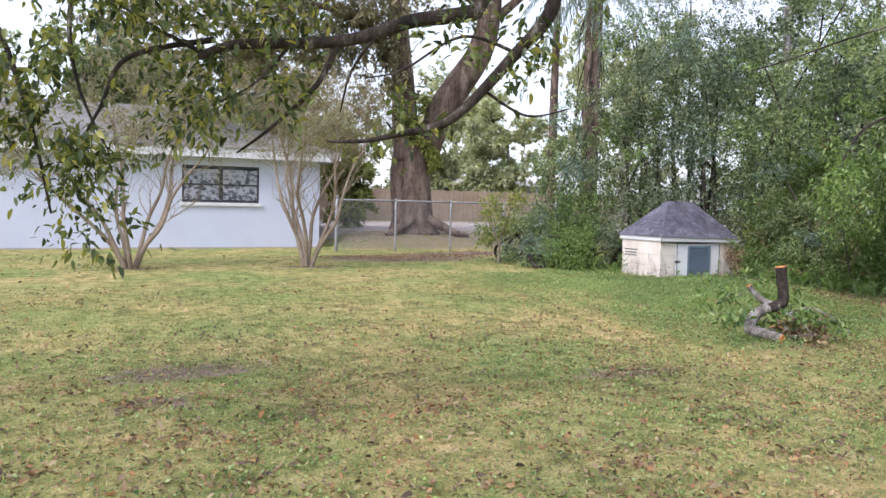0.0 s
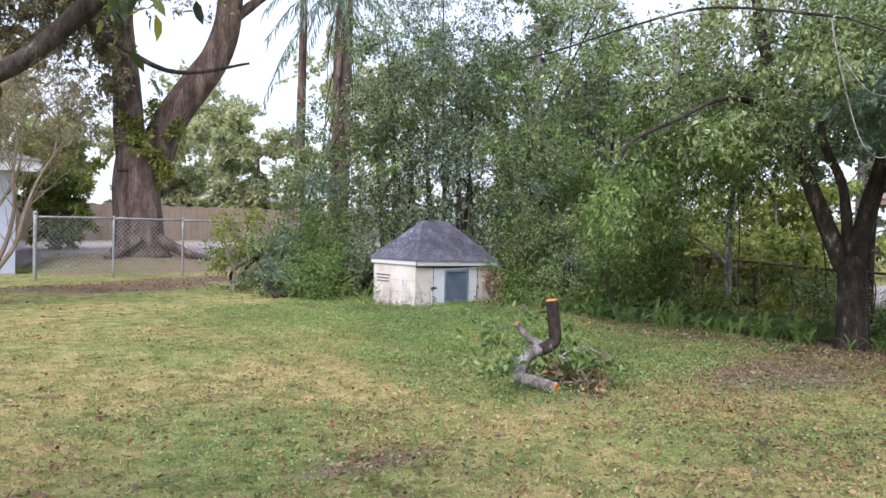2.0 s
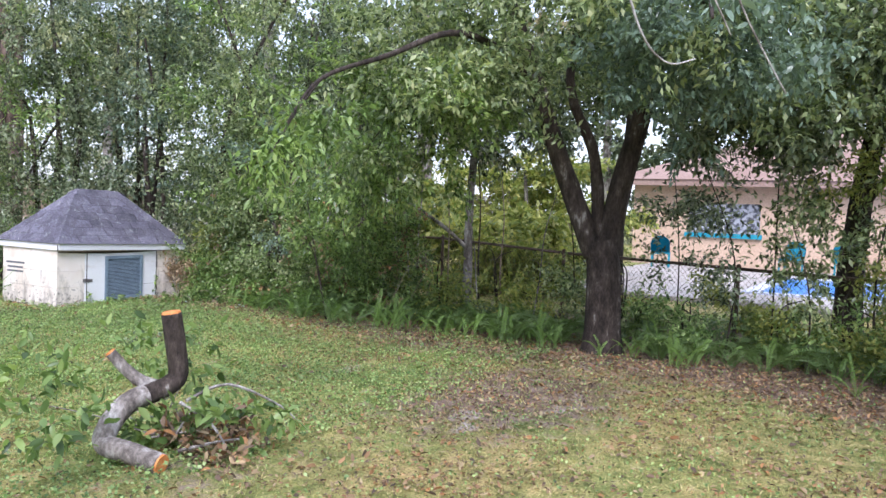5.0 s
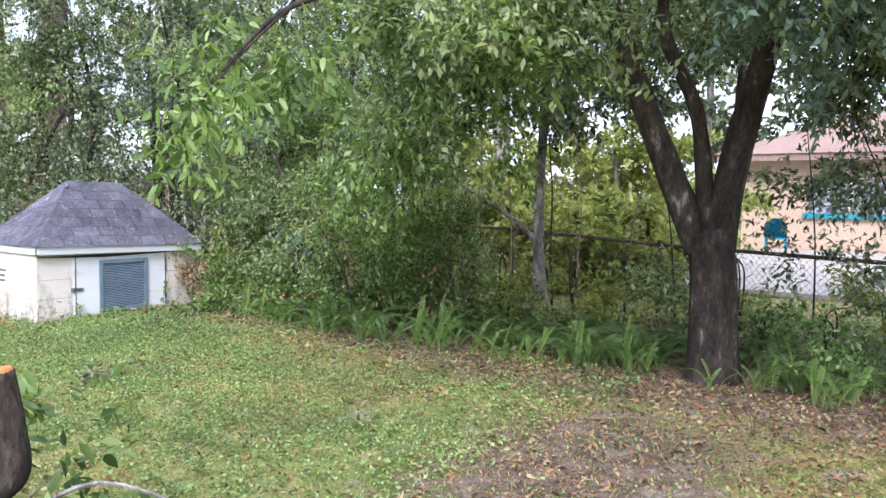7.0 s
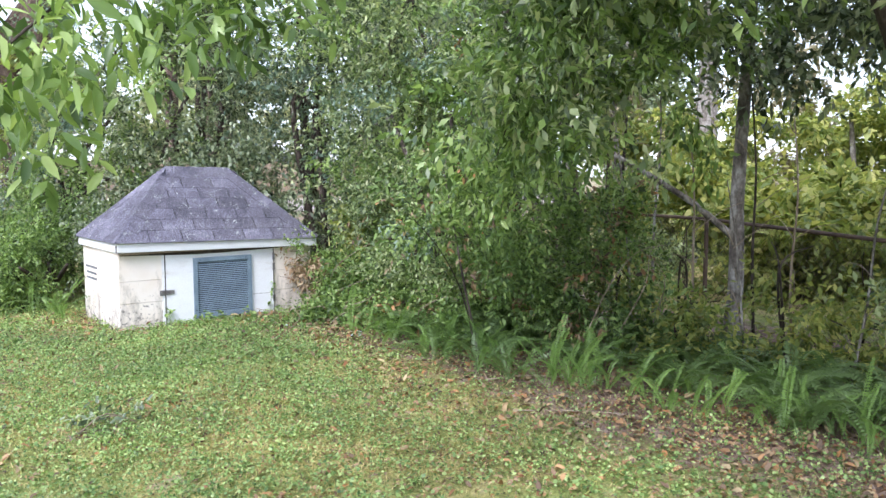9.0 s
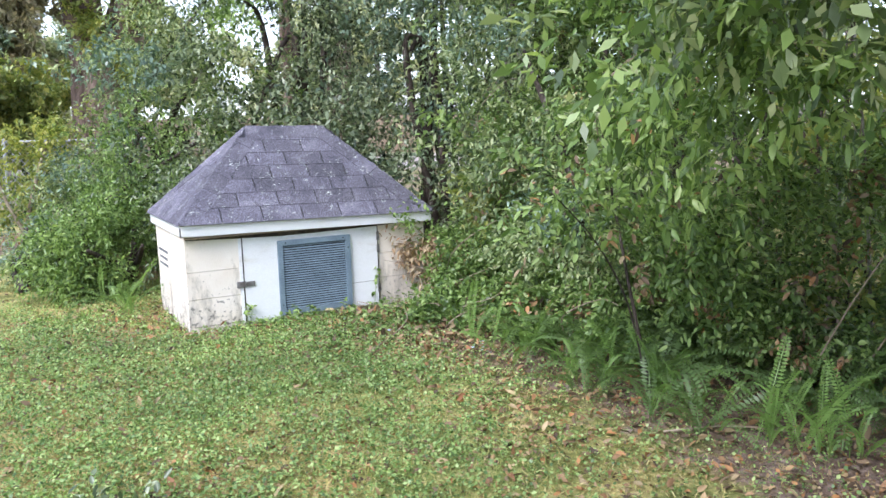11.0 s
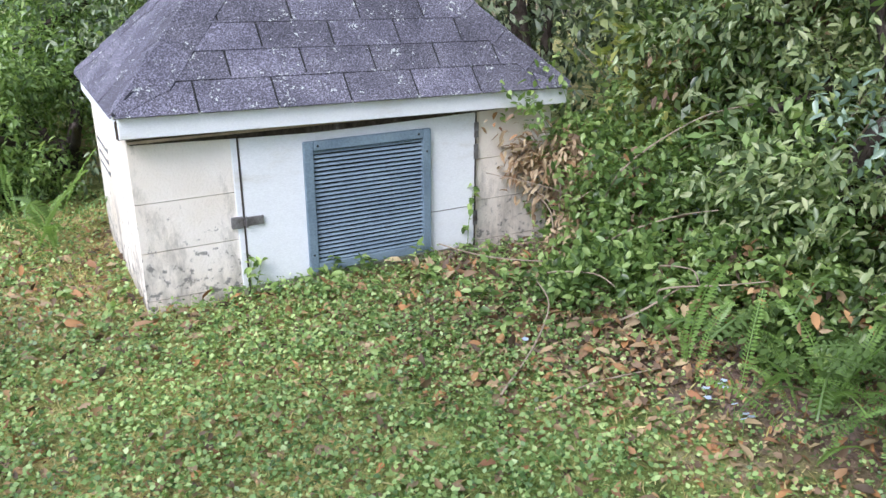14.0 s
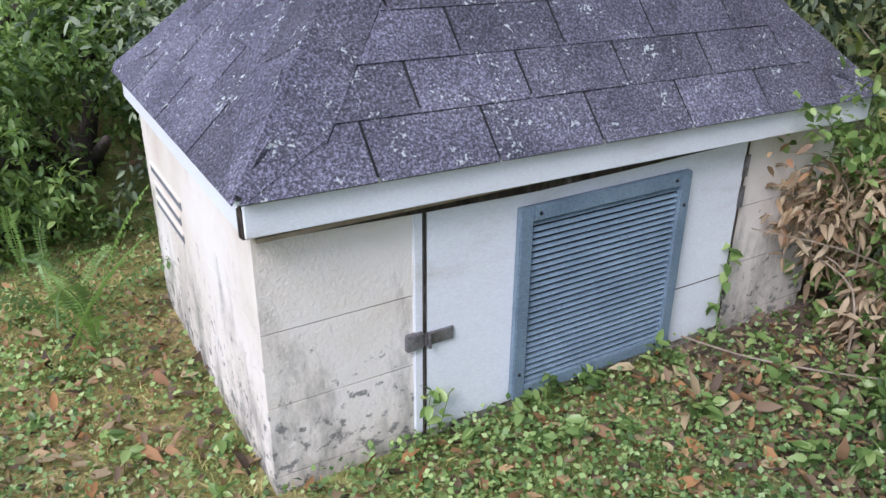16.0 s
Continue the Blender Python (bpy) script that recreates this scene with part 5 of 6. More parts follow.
# hanging sprays of the same tree, close to the walk
def spray(name, at, blobs, leaf, mat, seed, label, bark=BARK_DARK, per=9, ratio=0.36, spread=0.3, stem=(), droop=0.5):
    t = thing(name, at, label, "branch")
    o = Vector(at)
    for pts, r0, r1 in stem:
        part("stem", tube(bmesh.new(), [Vector(p) - o for p in pts], r0, r1, 6, 0.05, 4), bark, t, shade=True)
    crown("leaves", t, blobs, leaf, mat, seed, per, ratio, spread, droop, 0.2, full=True)
    return t


spray("hanging_branch", (9.7, 6.95, 2.6), [(8.95, 6.75, 2.02, 0.28, 0.25, 0.2, 26), (9.2, 6.8, 2.12, 0.3, 0.22, 0.2, 30), (8.75, 6.7, 1.9, 0.2, 0.2, 0.15, 16), (9.45, 6.85, 2.3, 0.3, 0.25, 0.2, 30)], 0.085, LEAF_VINE, 130,
      "drooping leafy branch tip over the lawn", stem=[([(9.7, 6.95, 2.6), (9.3, 6.85, 2.3), (8.95, 6.75, 2.0), (8.75, 6.7, 1.8)], 0.01, 0.003)])
spray("hanging_branch", (12.6, 7.4, 2.9), [(12.2, 8.1, 2.3, 0.6, 0.6, 0.6, 130), (12.3, 8.5, 1.7, 0.45, 0.5, 0.5, 100), (11.8, 7.6, 2.6, 0.6, 0.5, 0.5, 110), (12.5, 7.4, 2.2, 0.5, 0.5, 0.5, 90), (12.1, 7.9, 1.75, 0.4, 0.4, 0.35, 60)], 0.08, LEAF_VINE, 131,
      "leafy drooping bough at the thicket's edge", stem=[([(12.9, 6.7, 3.0), (12.6, 7.4, 2.9), (12.3, 8.1, 2.5), (12.3, 8.6, 1.7)], 0.014, 0.004)])
spray("hanging_branch", (7.8, 2.1, 2.3), [(7.9, 3.0, 2.85, 0.5, 0.5, 0.2, 30), (8.3, 2.4, 2.6, 0.5, 0.5, 0.25, 40), (8.6, 3.4, 2.9, 0.6, 0.5, 0.2, 36)], 0.09, LEAF_BLUE, 132,
      "bluish leaves on a bare grey bough overhead", bark=BARK_DARK, droop=0.3, stem=[([(7.5, 3.8, 3.1), (7.2, 4.6, 3.25), (6.93, 5.09, 3.16), (6.55, 5.57, 2.96), (6.35, 5.8, 2.88)], 0.012, 0.005), ([(14.3, 0.1, 3.0), (12.0, 0.6, 2.45), (9.6, 1.2, 2.1), (8.6, 1.7, 2.25), (7.9, 2.2, 2.35), (7.8, 2.49, 2.5), (7.76, 2.88, 2.7), (7.69, 3.32, 2.88), (7.5, 3.8, 3.1)], 0.018, 0.008), ([(7.8, 2.49, 2.5), (8.0, 2.9, 2.75), (8.2, 3.4, 2.9)], 0.014, 0.004)])
tree("laurel_shrub", (12.5, 9.0), [([(12.5, 9.0, 0.1), (12.3, 8.95, 0.6), (12.0, 8.85, 1.0), (11.6, 8.7, 1.3)], 0.006, 0.003), ([(12.5, 9.0, 0.1), (12.4, 9.1, 0.8), (12.3, 9.2, 1.6)], 0.012, 0.005)], BARK_DARK,
     [(11.95, 8.85, 1.3, 0.33, 0.3, 0.3, 60), (12.55, 9.05, 1.15, 0.4, 0.4, 0.4, 90), (12.5, 9.3, 1.5, 0.4, 0.4, 0.5, 110), (12.9, 9.0, 1.5, 0.45, 0.45, 0.7, 150), (13.0, 8.7, 0.9, 0.4, 0.4, 0.5, 110)], 0.058, LEAF_VINE, 133, "laurel shrub leaning out over the lawn", "shrub", per=9, full=True, flare=0, extra=[([(11.9, 8.8, 1.15, 0.4, 0.32, 0.4, 5), (12.2, 9.0, 1.1, 0.5, 0.4, 0.6, 8)], LEAF_DRY)])

# undergrowth between the lawn's edge and the rusty fence, and beyond it
def undergrowth():
    rnd = random.Random(61)
    for k in range(30):
        y = -1.2 + k * 0.45 + rnd.uniform(-0.2, 0.2)
        x = float(edge_x(y)) + rnd.uniform(0.9, 1.6)
        if math.hypot(x - 13.3, y - 5.65) < 0.6:
            x += 0.8
        open_view = -1.0 < y < 5.2
        h = rnd.uniform(0.35, 0.7) if open_view else rnd.uniform(0.4, 0.85) if y < 9.5 else rnd.uniform(0.6, 1.3)
        z = g0(x, y)
        bl = [(x, y, z + h * 0.5, 0.5, 0.5, h * 0.6, 110)]
        if rnd.random() < 0.6 and not open_view:
            bl.append((x + rnd.uniform(-0.2, 0.2), y + rnd.uniform(-0.2, 0.2), z + h + 0.3, 0.35, 0.35, 0.4, 26))
        limbs = [([(x, y, z), (x + rnd.uniform(-0.1, 0.1), y + rnd.uniform(-0.1, 0.1), z + h), (x + rnd.uniform(-0.3, 0.3), y + rnd.uniform(-0.3, 0.3), z + h * 1.25)], 0.014, 0.004) for _ in range(2)]
        tree("undergrowth_shrub", (x, y), limbs, BARK_DARK, bl, 0.075, rnd.choice((LEAF_MID, LEAF_LIGHT, LEAF_WEED)), 1200 + k, "leafy undergrowth shrub behind the ferns", "shrub", sides=5, rough=0, flare=0, per=10, shell=0.2)
    for k in range(15):
        y = -3 + k * 1.15 + rnd.uniform(-0.3, 0.3)
        x = 14.35 + 0.375 * (y - 4) + rnd.uniform(0.3, 2.4)
        h = rnd.uniform(0.35, 0.9) if y < 6.4 else rnd.uniform(0.5, 1.1)
        z = g0(x, y)
        limbs = [([(x, y, z), (x + rnd.uniform(-0.1, 0.1), y + rnd.uniform(-0.1, 0.1), z + h * 0.7), (x + rnd.uniform(-0.3, 0.3), y + rnd.uniform(-0.3, 0.3), z + h * 1.1)], 0.01, 0.003) for _ in range(2)]
        tree("undergrowth_shrub", (x, y), limbs, BARK_DARK, [(x, y, z + h * 0.6, 0.65, 0.65, h * 0.65, 120)], 0.08, rnd.choice((LEAF_LIGHT, LEAF_LIGHT, LEAF_MID)), 1300 + k, "yellow-green sunlit weeds beyond the rusty fence", "shrub", sides=5, rough=0, flare=0, per=10, shell=0.2)
    for k, (x, y, h) in enumerate([(13.5, 4.35, 2.2), (13.75, 2.5, 2.4), (13.2, 1.6, 2.0), (13.9, 0.9, 2.4), (13.4, 3.5, 1.6), (13.1, 0.3, 1.8), (14.9, 5.2, 2.2), (13.8, 3.9, 2.9), (14.3, 2.0, 2.8), (14.0, -0.4, 2.6), (14.9, 1.2, 2.3), (13.6, 2.9, 2.6)]):
        z = g0(x, y)
        limbs = [([(x, y, z), (x + rnd.uniform(-0.1, 0.1), y + rnd.uniform(-0.1, 0.1), z + h * 0.5), (x + rnd.uniform(-0.35, 0.35), y + rnd.uniform(-0.35, 0.35), z + h)], 0.012, 0.004) for _ in range(1)]
        tree("sapling", (x, y), limbs, BARK_DARK, [(x, y, z + h * 0.75, 0.5, 0.55, 0.5, 70), (x + 0.1, y - 0.1, z + h * 1.15, 0.6, 0.65, 0.45, 80), (x, y + 0.1, z + h * 0.45, 0.4, 0.4, 0.35, 30)], 0.075, (LEAF_DARK, LEAF_MID, LEAF_LIGHT)[k % 3], 1400 + k, "thin leafy sapling in front of the rusty fence", "sapling", sides=6, rough=0, flare=0, per=13, shell=0.15)


undergrowth()


def bare_stems():
    """Thin upright stems and dry twigs in the gap under the canopy."""
    rnd = random.Random(66)
    for x, y, h, r in ((14.3, 9.7, 2.4, 0.035), (14.5, 9.95, 2.6, 0.03), (14.75, 10.1, 2.5, 0.022), (14.9, 9.6, 2.7, 0.026), (14.2, 9.1, 2.2, 0.02), (15.1, 10.0, 2.4, 0.03), (13.9, 8.0, 1.9, 0.014), (14.3, 7.4, 2.0, 0.013), (14.1, 6.9, 1.8, 0.012), (14.6, 7.9, 2.2, 0.016), (14.0, 8.7, 2.0, 0.014), (14.5, 6.4, 1.7, 0.012), (13.8, 7.5, 1.5, 0.01), (14.7, 9.0, 2.4, 0.018)):
        z = g0(x, y)
        t = thing("bare_stem", (x, y, z), "thin bare upright stem in the thicket behind the ferns", "sapling")
        a, b = rnd.uniform(-0.18, 0.18), rnd.uniform(-0.18, 0.18)
        top = Vector((a * 1.6, b * 1.6, h))
        part("stem", tube(bmesh.new(), [(0, 0, -0.05), (a * 0.3, b * 0.6, h * 0.35), (a, b * 0.8, h * 0.7), top], r, r * 0.4, 6, 0.08, 4), rnd.choice((BARK_DARK, BARK_GREY, BARK_SMOOTH)), t, shade=True)
        for _ in range(5):
            f = rnd.uniform(0.3, 0.95)
            p = top * f
            d = Vector((rnd.uniform(-1, 1), rnd.uniform(-1, 1), rnd.uniform(0.1, 0.8))) * rnd.uniform(0.2, 0.45)
            part("twig", tube(bmesh.new(), [p, p + d * 0.5 + Vector((0, 0, 0.04)), p + d], 0.005, 0.002, 4, 0, 3), BARK_SMOOTH, t)


bare_stems()


def hanging_loops():
    """Pale bare vines that hang in loops under the crown."""
    t = thing("hanging_vine", (7.5, 3.8, 3.1), "pale bare vine hanging in loops from the canopy", "vine")
    o = Vector(t.location)
    for pts in ([(7.5, 3.8, 3.1), (7.15, 3.75, 3.0), (7.0, 3.62, 2.6), (7.05, 3.52, 2.2), (7.13, 3.44, 2.07), (7.22, 3.36, 2.09)], [(7.69, 3.32, 2.88), (7.45, 3.38, 2.75), (7.38, 3.35, 2.6), (7.42, 3.25, 2.3), (7.5, 3.1, 2.0)], [(7.0, 3.62, 2.7), (7.12, 3.5, 2.5), (7.3, 3.4, 2.45), (7.4, 3.28, 2.2)]):
        part("vine_stem", tube(bmesh.new(), [Vector(p) - o for p in pts], 0.006, 0.003, 6, 0.1, 6), BARK_GREY, t, shade=True)


hanging_loops()


# ---------------------------------------------------------------- cut branch on the lawn
def build_cut_branch():
    x, y = 7.6, 6.5
    t = thing("cut_branch", (x, y, g0(x, y)), "sawn forked branch with orange cut ends lying on the lawn", "branch")
    o = Vector((x, y, 0))

    def limb(pts, r0, r1, cut0=False, cut1=False, wood=BARK_GREY):
        bm = bmesh.new()
        P = [Vector(p) - o for p in pts]
        tube(bm, P, r0, r1, 14, 0.07, 6)
        part("limb", bm, wood, t, shade=True)
        for flag, a, b, r in ((cut0, P[0], P[1], r0), (cut1, P[-1], P[-2], r1)):
            if flag:
                d = (a - b).normalized()
                bm = bmesh.new()
                bmesh.ops.create_cone(bm, cap_ends=True, segments=18, radius1=r * 0.97, radius2=r * 0.9, depth=0.012)
                bmesh.ops.transform(bm, verts=bm.verts, matrix=Matrix.Translation(a + d * 0.004) @ d.to_track_quat("Z", "Y").to_matrix().to_4x4())
                part("cut_face", bm, CUT_WOOD, t, "fresh orange sawn wood")
    limb([(7.5, 6.26, 0.05), (7.46, 6.48, 0.09), (7.44, 6.66, 0.11), (7.5, 6.7, 0.2), (7.62, 6.7, 0.3), (7.78, 6.67, 0.35)], 0.062, 0.066, True)
    limb(wood=BARK_DARK, pts=[(7.74, 6.67, 0.34), (7.88, 6.64, 0.38), (7.95, 6.63, 0.44), (7.94, 6.64, 0.6), (7.91, 6.66, 0.83)], r0=0.064, r1=0.062, cut1=True)
    limb([(7.82, 6.68, 0.38), (7.75, 6.75, 0.42), (7.7, 6.82, 0.49), (7.64, 6.88, 0.59)], 0.042, 0.032, False, True)
    rnd = random.Random(7)
    for k in range(9):
        bm = bmesh.new()
        a = rnd.uniform(-0.6, 2.6)
        L = rnd.uniform(0.4, 1.0)
        s = (7.8 - x + rnd.uniform(-0.1, 0.1), 6.6 - y + rnd.uniform(-0.1, 0.1), 0.1)
        tube(bm, [s, (s[0] + math.cos(a) * L * 0.5, s[1] + math.sin(a) * L * 0.4, rnd.uniform(0.08, 0.3)), (s[0] + math.cos(a) * L, s[1] + math.sin(a) * L * 0.8, rnd.uniform(0.03, 0.28))], 0.007, 0.0025, 5, 0, 3)
        part("twig", bm, BARK_GREY, t)
    for p in ([(7.7, 6.35, 0.06), (7.95, 6.25, 0.08), (8.2, 6.2, 0.05)], [(7.9, 6.5, 0.3), (8.2, 6.45, 0.36), (8.5, 6.3, 0.2), (8.6, 6.2, 0.08)], [(7.85, 6.5, 0.3), (7.9, 6.3, 0.2), (7.95, 6.2, 0.05)]):
        part("side_branch", tube(bmesh.new(), [Vector(q) - o for q in p], 0.012, 0.005, 6, 0.05, 4), BARK_GREY, t)
    rng = np.random.default_rng(17)
    B, D, L = sprays(rng, [(7.08, 6.6, 0.36, 0.2, 0.2, 0.14, 8), (7.2, 6.85, 0.3, 0.22, 0.22, 0.16, 9), (7.4, 7.1, 0.45, 0.2, 0.2, 0.16, 6), (8.05, 6.6, 0.22, 0.34, 0.34, 0.18, 26), (8.35, 6.45, 0.2, 0.24, 0.25, 0.14, 10), (8.25, 6.9, 0.4, 0.24, 0.24, 0.2, 10), (7.95, 6.9, 0.5, 0.22, 0.22, 0.22, 10), (8.0, 6.15, 0.16, 0.25, 0.2, 0.1, 9)], 0.095, 9, 0.2, 0.1, 0.4)
    B[:, 2] = np.maximum(B[:, 2], 0.03)
    leaf_mesh("leaves", B - np.array([x, y, 0]) - np.array([0, 0, g0(x, y)]) * 0, D, L, L * 0.45, LEAF_VINE, t, "drooping green leaves", True, rng)
    B, D, L = sprays(rng, [(8.0, 6.4, 0.05, 0.35, 0.2, 0.05, 34), (7.8, 6.2, 0.03, 0.3, 0.15, 0.03, 14)], 0.08, 9, 0.2, 0.1, 0.1)
    B[:, 2] = np.maximum(B[:, 2], 0.015)
    leaf_mesh("dead_leaves", B - np.array([x, y, 0]), D, L, L * 0.45, LEAF_DRY, t, "withered brown leaves", True, rng)


build_cut_branch()


# ---------------------------------------------------------------- ferns
def make_frond(L, seed, young):
    """A sword-fern frond that rises and bends over: a stem and two rows of leaflets that lie in its plane."""
    rng = np.random.default_rng(seed)
    n = 30
    fs = np.linspace(0, 1, n)
    rise, fall = (rng.uniform(70, 84), rng.uniform(25, 85)) if young else (rng.uniform(52, 78), rng.uniform(75, 130))
    sway = rng.uniform(-0.12, 0.12)
    p, pts = Vector((0, 0, 0)), []
    for f in fs:
        pts.append(p.copy())
        e = radians(rise - fall * f ** 1.5)
        p = p + Vector((math.cos(e), sway * f * 2, math.sin(e))) * (L / n)
    bm = bmesh.new()
    stem = [[bm.verts.new(q + Vector((0, k * L * 0.005, 0))) for k in (-1, 1)] for q in pts]
    for q, r in zip(stem, stem[1:]):
        bm.faces.new((q[0], r[0], r[1], q[1]))
    side = Vector((0, 1, 0))
    twist = rng.uniform(-0.5, 0.5)
    for i in range(3, n - 1):
        tan = (pts[i + 1] - pts[i - 1]).normalized()
        nrm = tan.cross(side)
        sd = (side + nrm * twist * fs[i]).normalized()
        ln = L * (0.075 if young else 0.085) * math.sin(math.pi * min(1, 0.12 + 0.9 * (1 - fs[i]))) ** 0.6 * rng.uniform(0.85, 1.1)
        w = L / n * 0.78
        for k, sg in ((0, -1), (1, 1)):
            d = (sd * sg + tan * 0.25 + nrm * -0.22 * rng.uniform(0.2, 1.7)).normalized()
            m = pts[i] + d * ln * 0.55
            v = [stem[i][k], bm.verts.new(m + tan * w * 0.5 + nrm * 0.003), bm.verts.new(pts[i] + d * ln), bm.verts.new(m - tan * w * 0.5 - nrm * 0.003)]
            bm.faces.new(v if sg > 0 else v[::-1])
    me = bpy.data.meshes.new("frond")
    bm.to_mesh(me)
    bm.free()
    me.materials.append(LEAF_FERN if young else LEAF_FERN_OLD)
    return me


FRONDS = [make_frond(L, 700 + i, False) for i, L in enumerate((0.55, 0.65, 0.75, 0.6, 0.7, 0.5))]
YOUNG = [make_frond(L, 730 + i, True) for i, L in enumerate((0.34, 0.42, 0.5, 0.38, 0.46))]


def fern(x, y, s, seed, n, young=False):
    rnd = random.Random(seed)
    f = thing("sword_fern", (x, y, g0(x, y) + 0.005), "young bright green sword fern at the lawn's edge" if young else "dark green sword fern arching over leaf litter", "fern", "ferns along the lawn's edge")
    for k in range(n):
        ob = new("frond", rnd.choice(YOUNG if young or rnd.random() < 0.16 else FRONDS))
        ob.parent = f
        a = 360 * k / n + rnd.uniform(-25, 25)
        ob.matrix_basis = pose(rnd.uniform(-0.06, 0.06), rnd.uniform(-0.06, 0.06), 0, rnd.uniform(-14, 14), rnd.uniform(-8, 14), a) @ Matrix.Scale(s * rnd.uniform(0.7, 1.15), 4)
    return f


def plant_ferns():
    rnd = random.Random(8)
    rows = []
    for k in range(225):
        y = rnd.uniform(-0.5, 11.0) if k % 3 else rnd.uniform(5.2, 10.2)
        front = k % 4 == 0
        d = rnd.uniform(-0.12, 0.16) if front else rnd.uniform(0.15, 1.35)
        if y > 10 and not front:
            d += 0.4
        rows.append((float(edge_x(y)) + d, y, front))
    rows += [(10.32, 12.7, False), (10.28, 12.55, True), (10.2, 13.1, True), (12.2, 9.15, False), (12.42, 9.95, False), (12.55, 10.1, False), (12.42, 9.3, False), (12.55, 9.0, False), (12.35, 8.5, False), (12.35, 9.6, False), (12.3, 8.75, False), (12.1, 9.75, True), (12.2, 9.35, True), (12.15, 10.1, True)]
    for i, (x, y, front) in enumerate(rows):
        if 10.4 < x < 12.75 and 10.3 < y < 12.78 or math.hypot(x - 13.3, y - 5.65) < 0.4:
            continue
        fern(x, y, rnd.uniform(0.75, 1.1) if front else rnd.uniform(0.75, 1.1), 900 + i, rnd.randint(3, 5) if front else rnd.randint(7, 11), front)


plant_ferns()


# ---------------------------------------------------------------- grass, weeds, fallen leaves
def scatter(rng, n, x0, x1, y0, y1):
    return rng.uniform(x0, x1, n), rng.uniform(y0, y1, n)


def on_house(x, y):
    return (x > WX0 - 0.02) & (x < WX1 + 0.02) & (y > WY0 - 0.02) & (y < WY1 + 0.02)


def build_grass():
    rng = np.random.default_rng(21)
    xs, ys = [], []
    for n, a in ((230000, (-4, 14, 1.5, 12)), (60000, (-4, 12, 12, 24)), (50000, (8, 12.6, 7.5, 13.4))):
        x, y = scatter(rng, n, *a)
        xs.append(x), ys.append(y)
    x, y = np.concatenate(xs), np.concatenate(ys)
    keep = (rng.random(len(x)) > smooth(-1.6, 0.2, x - edge_x(y)) * 0.9) & (y < 23.9) & ~on_house(x, y)
    x, y = x[keep], y[keep]
    N = len(x)
    B = np.stack([x, y, gz(x, y) - 0.004], 1)
    D = rng.normal(size=(N, 3)) * 0.7 + np.array([0, 0, 0.8])
    D[:, 2] = np.abs(D[:, 2]) * 0.8 + 0.12
    L = rng.uniform(0.018, 0.05, N)
    g = leaf_mesh("lawn_grass", B, D, L, L * 0.09 + 0.0018, GRASS, None, "short patchy lawn grass", False, rng, 0.3)
    tagged(g, "short green and straw-coloured lawn grass", "grass", kind="stuff")


def build_weeds():
    rng = np.random.default_rng(22)
    n = 420000
    x, y = scatter(rng, n, 6.5, 13.0, 6.0, 13.6)
    xl, yl = scatter(rng, 150000, -4, 13, 1.2, 12)
    far_part = len(x)
    x, y = np.concatenate([x, xl]), np.concatenate([y, yl])
    n = len(x)
    lush = (np.arange(n) >= far_part) * 0.18 + np.exp(-((x - 10.6) / 1.3) ** 2 - ((y - 10.6) / 1.2) ** 2) + 0.8 * np.exp(-((x - 9.4) / 1.7) ** 2 - ((y - 9.3) / 1.6) ** 2) + 0.2 + 0.5 * np.exp(-((x - 11.6) / 0.8) ** 2 - ((y - 11.3) / 0.35) ** 2) + 0.55 * np.exp(-((x - 9.7) / 0.9) ** 2 - ((y - 12.2) / 1.2) ** 2)
    patch = 0.5 + 0.5 * np.sin(x * 3.1 + 1.3 * np.sin(y * 2.3)) * np.sin(y * 2.7 + x)
    tuft = 0.5 + 0.5 * np.sin(x * 13 + 2.2 * np.sin(y * 9)) * np.sin(y * 11 + 2 * np.sin(x * 8))
    keep = (rng.random(n) < lush * (0.5 + 0.7 * patch) * (0.4 + 1.4 * tuft ** 2)) & ~on_house(x, y) & (x < edge_x(y) + 0.3)
    x, y = x[keep], y[keep]
    N = len(x)
    B = np.stack([x, y, gz(x, y) + rng.uniform(0.004, 0.065, N)], 1)
    D = rng.normal(size=(N, 3))
    D[:, 2] = np.abs(D[:, 2]) * 0.6
    L = rng.uniform(0.008, 0.026, N) * (1.25 - 0.3 * smooth(6, 9, y))
    g = leaf_mesh("ground_weeds", B, D, L, L * 0.75, LEAF_WEED, None, "", False, rng, 0.1)
    tagged(g, "low bright green broadleaf weeds in the lawn", "weeds", kind="stuff")


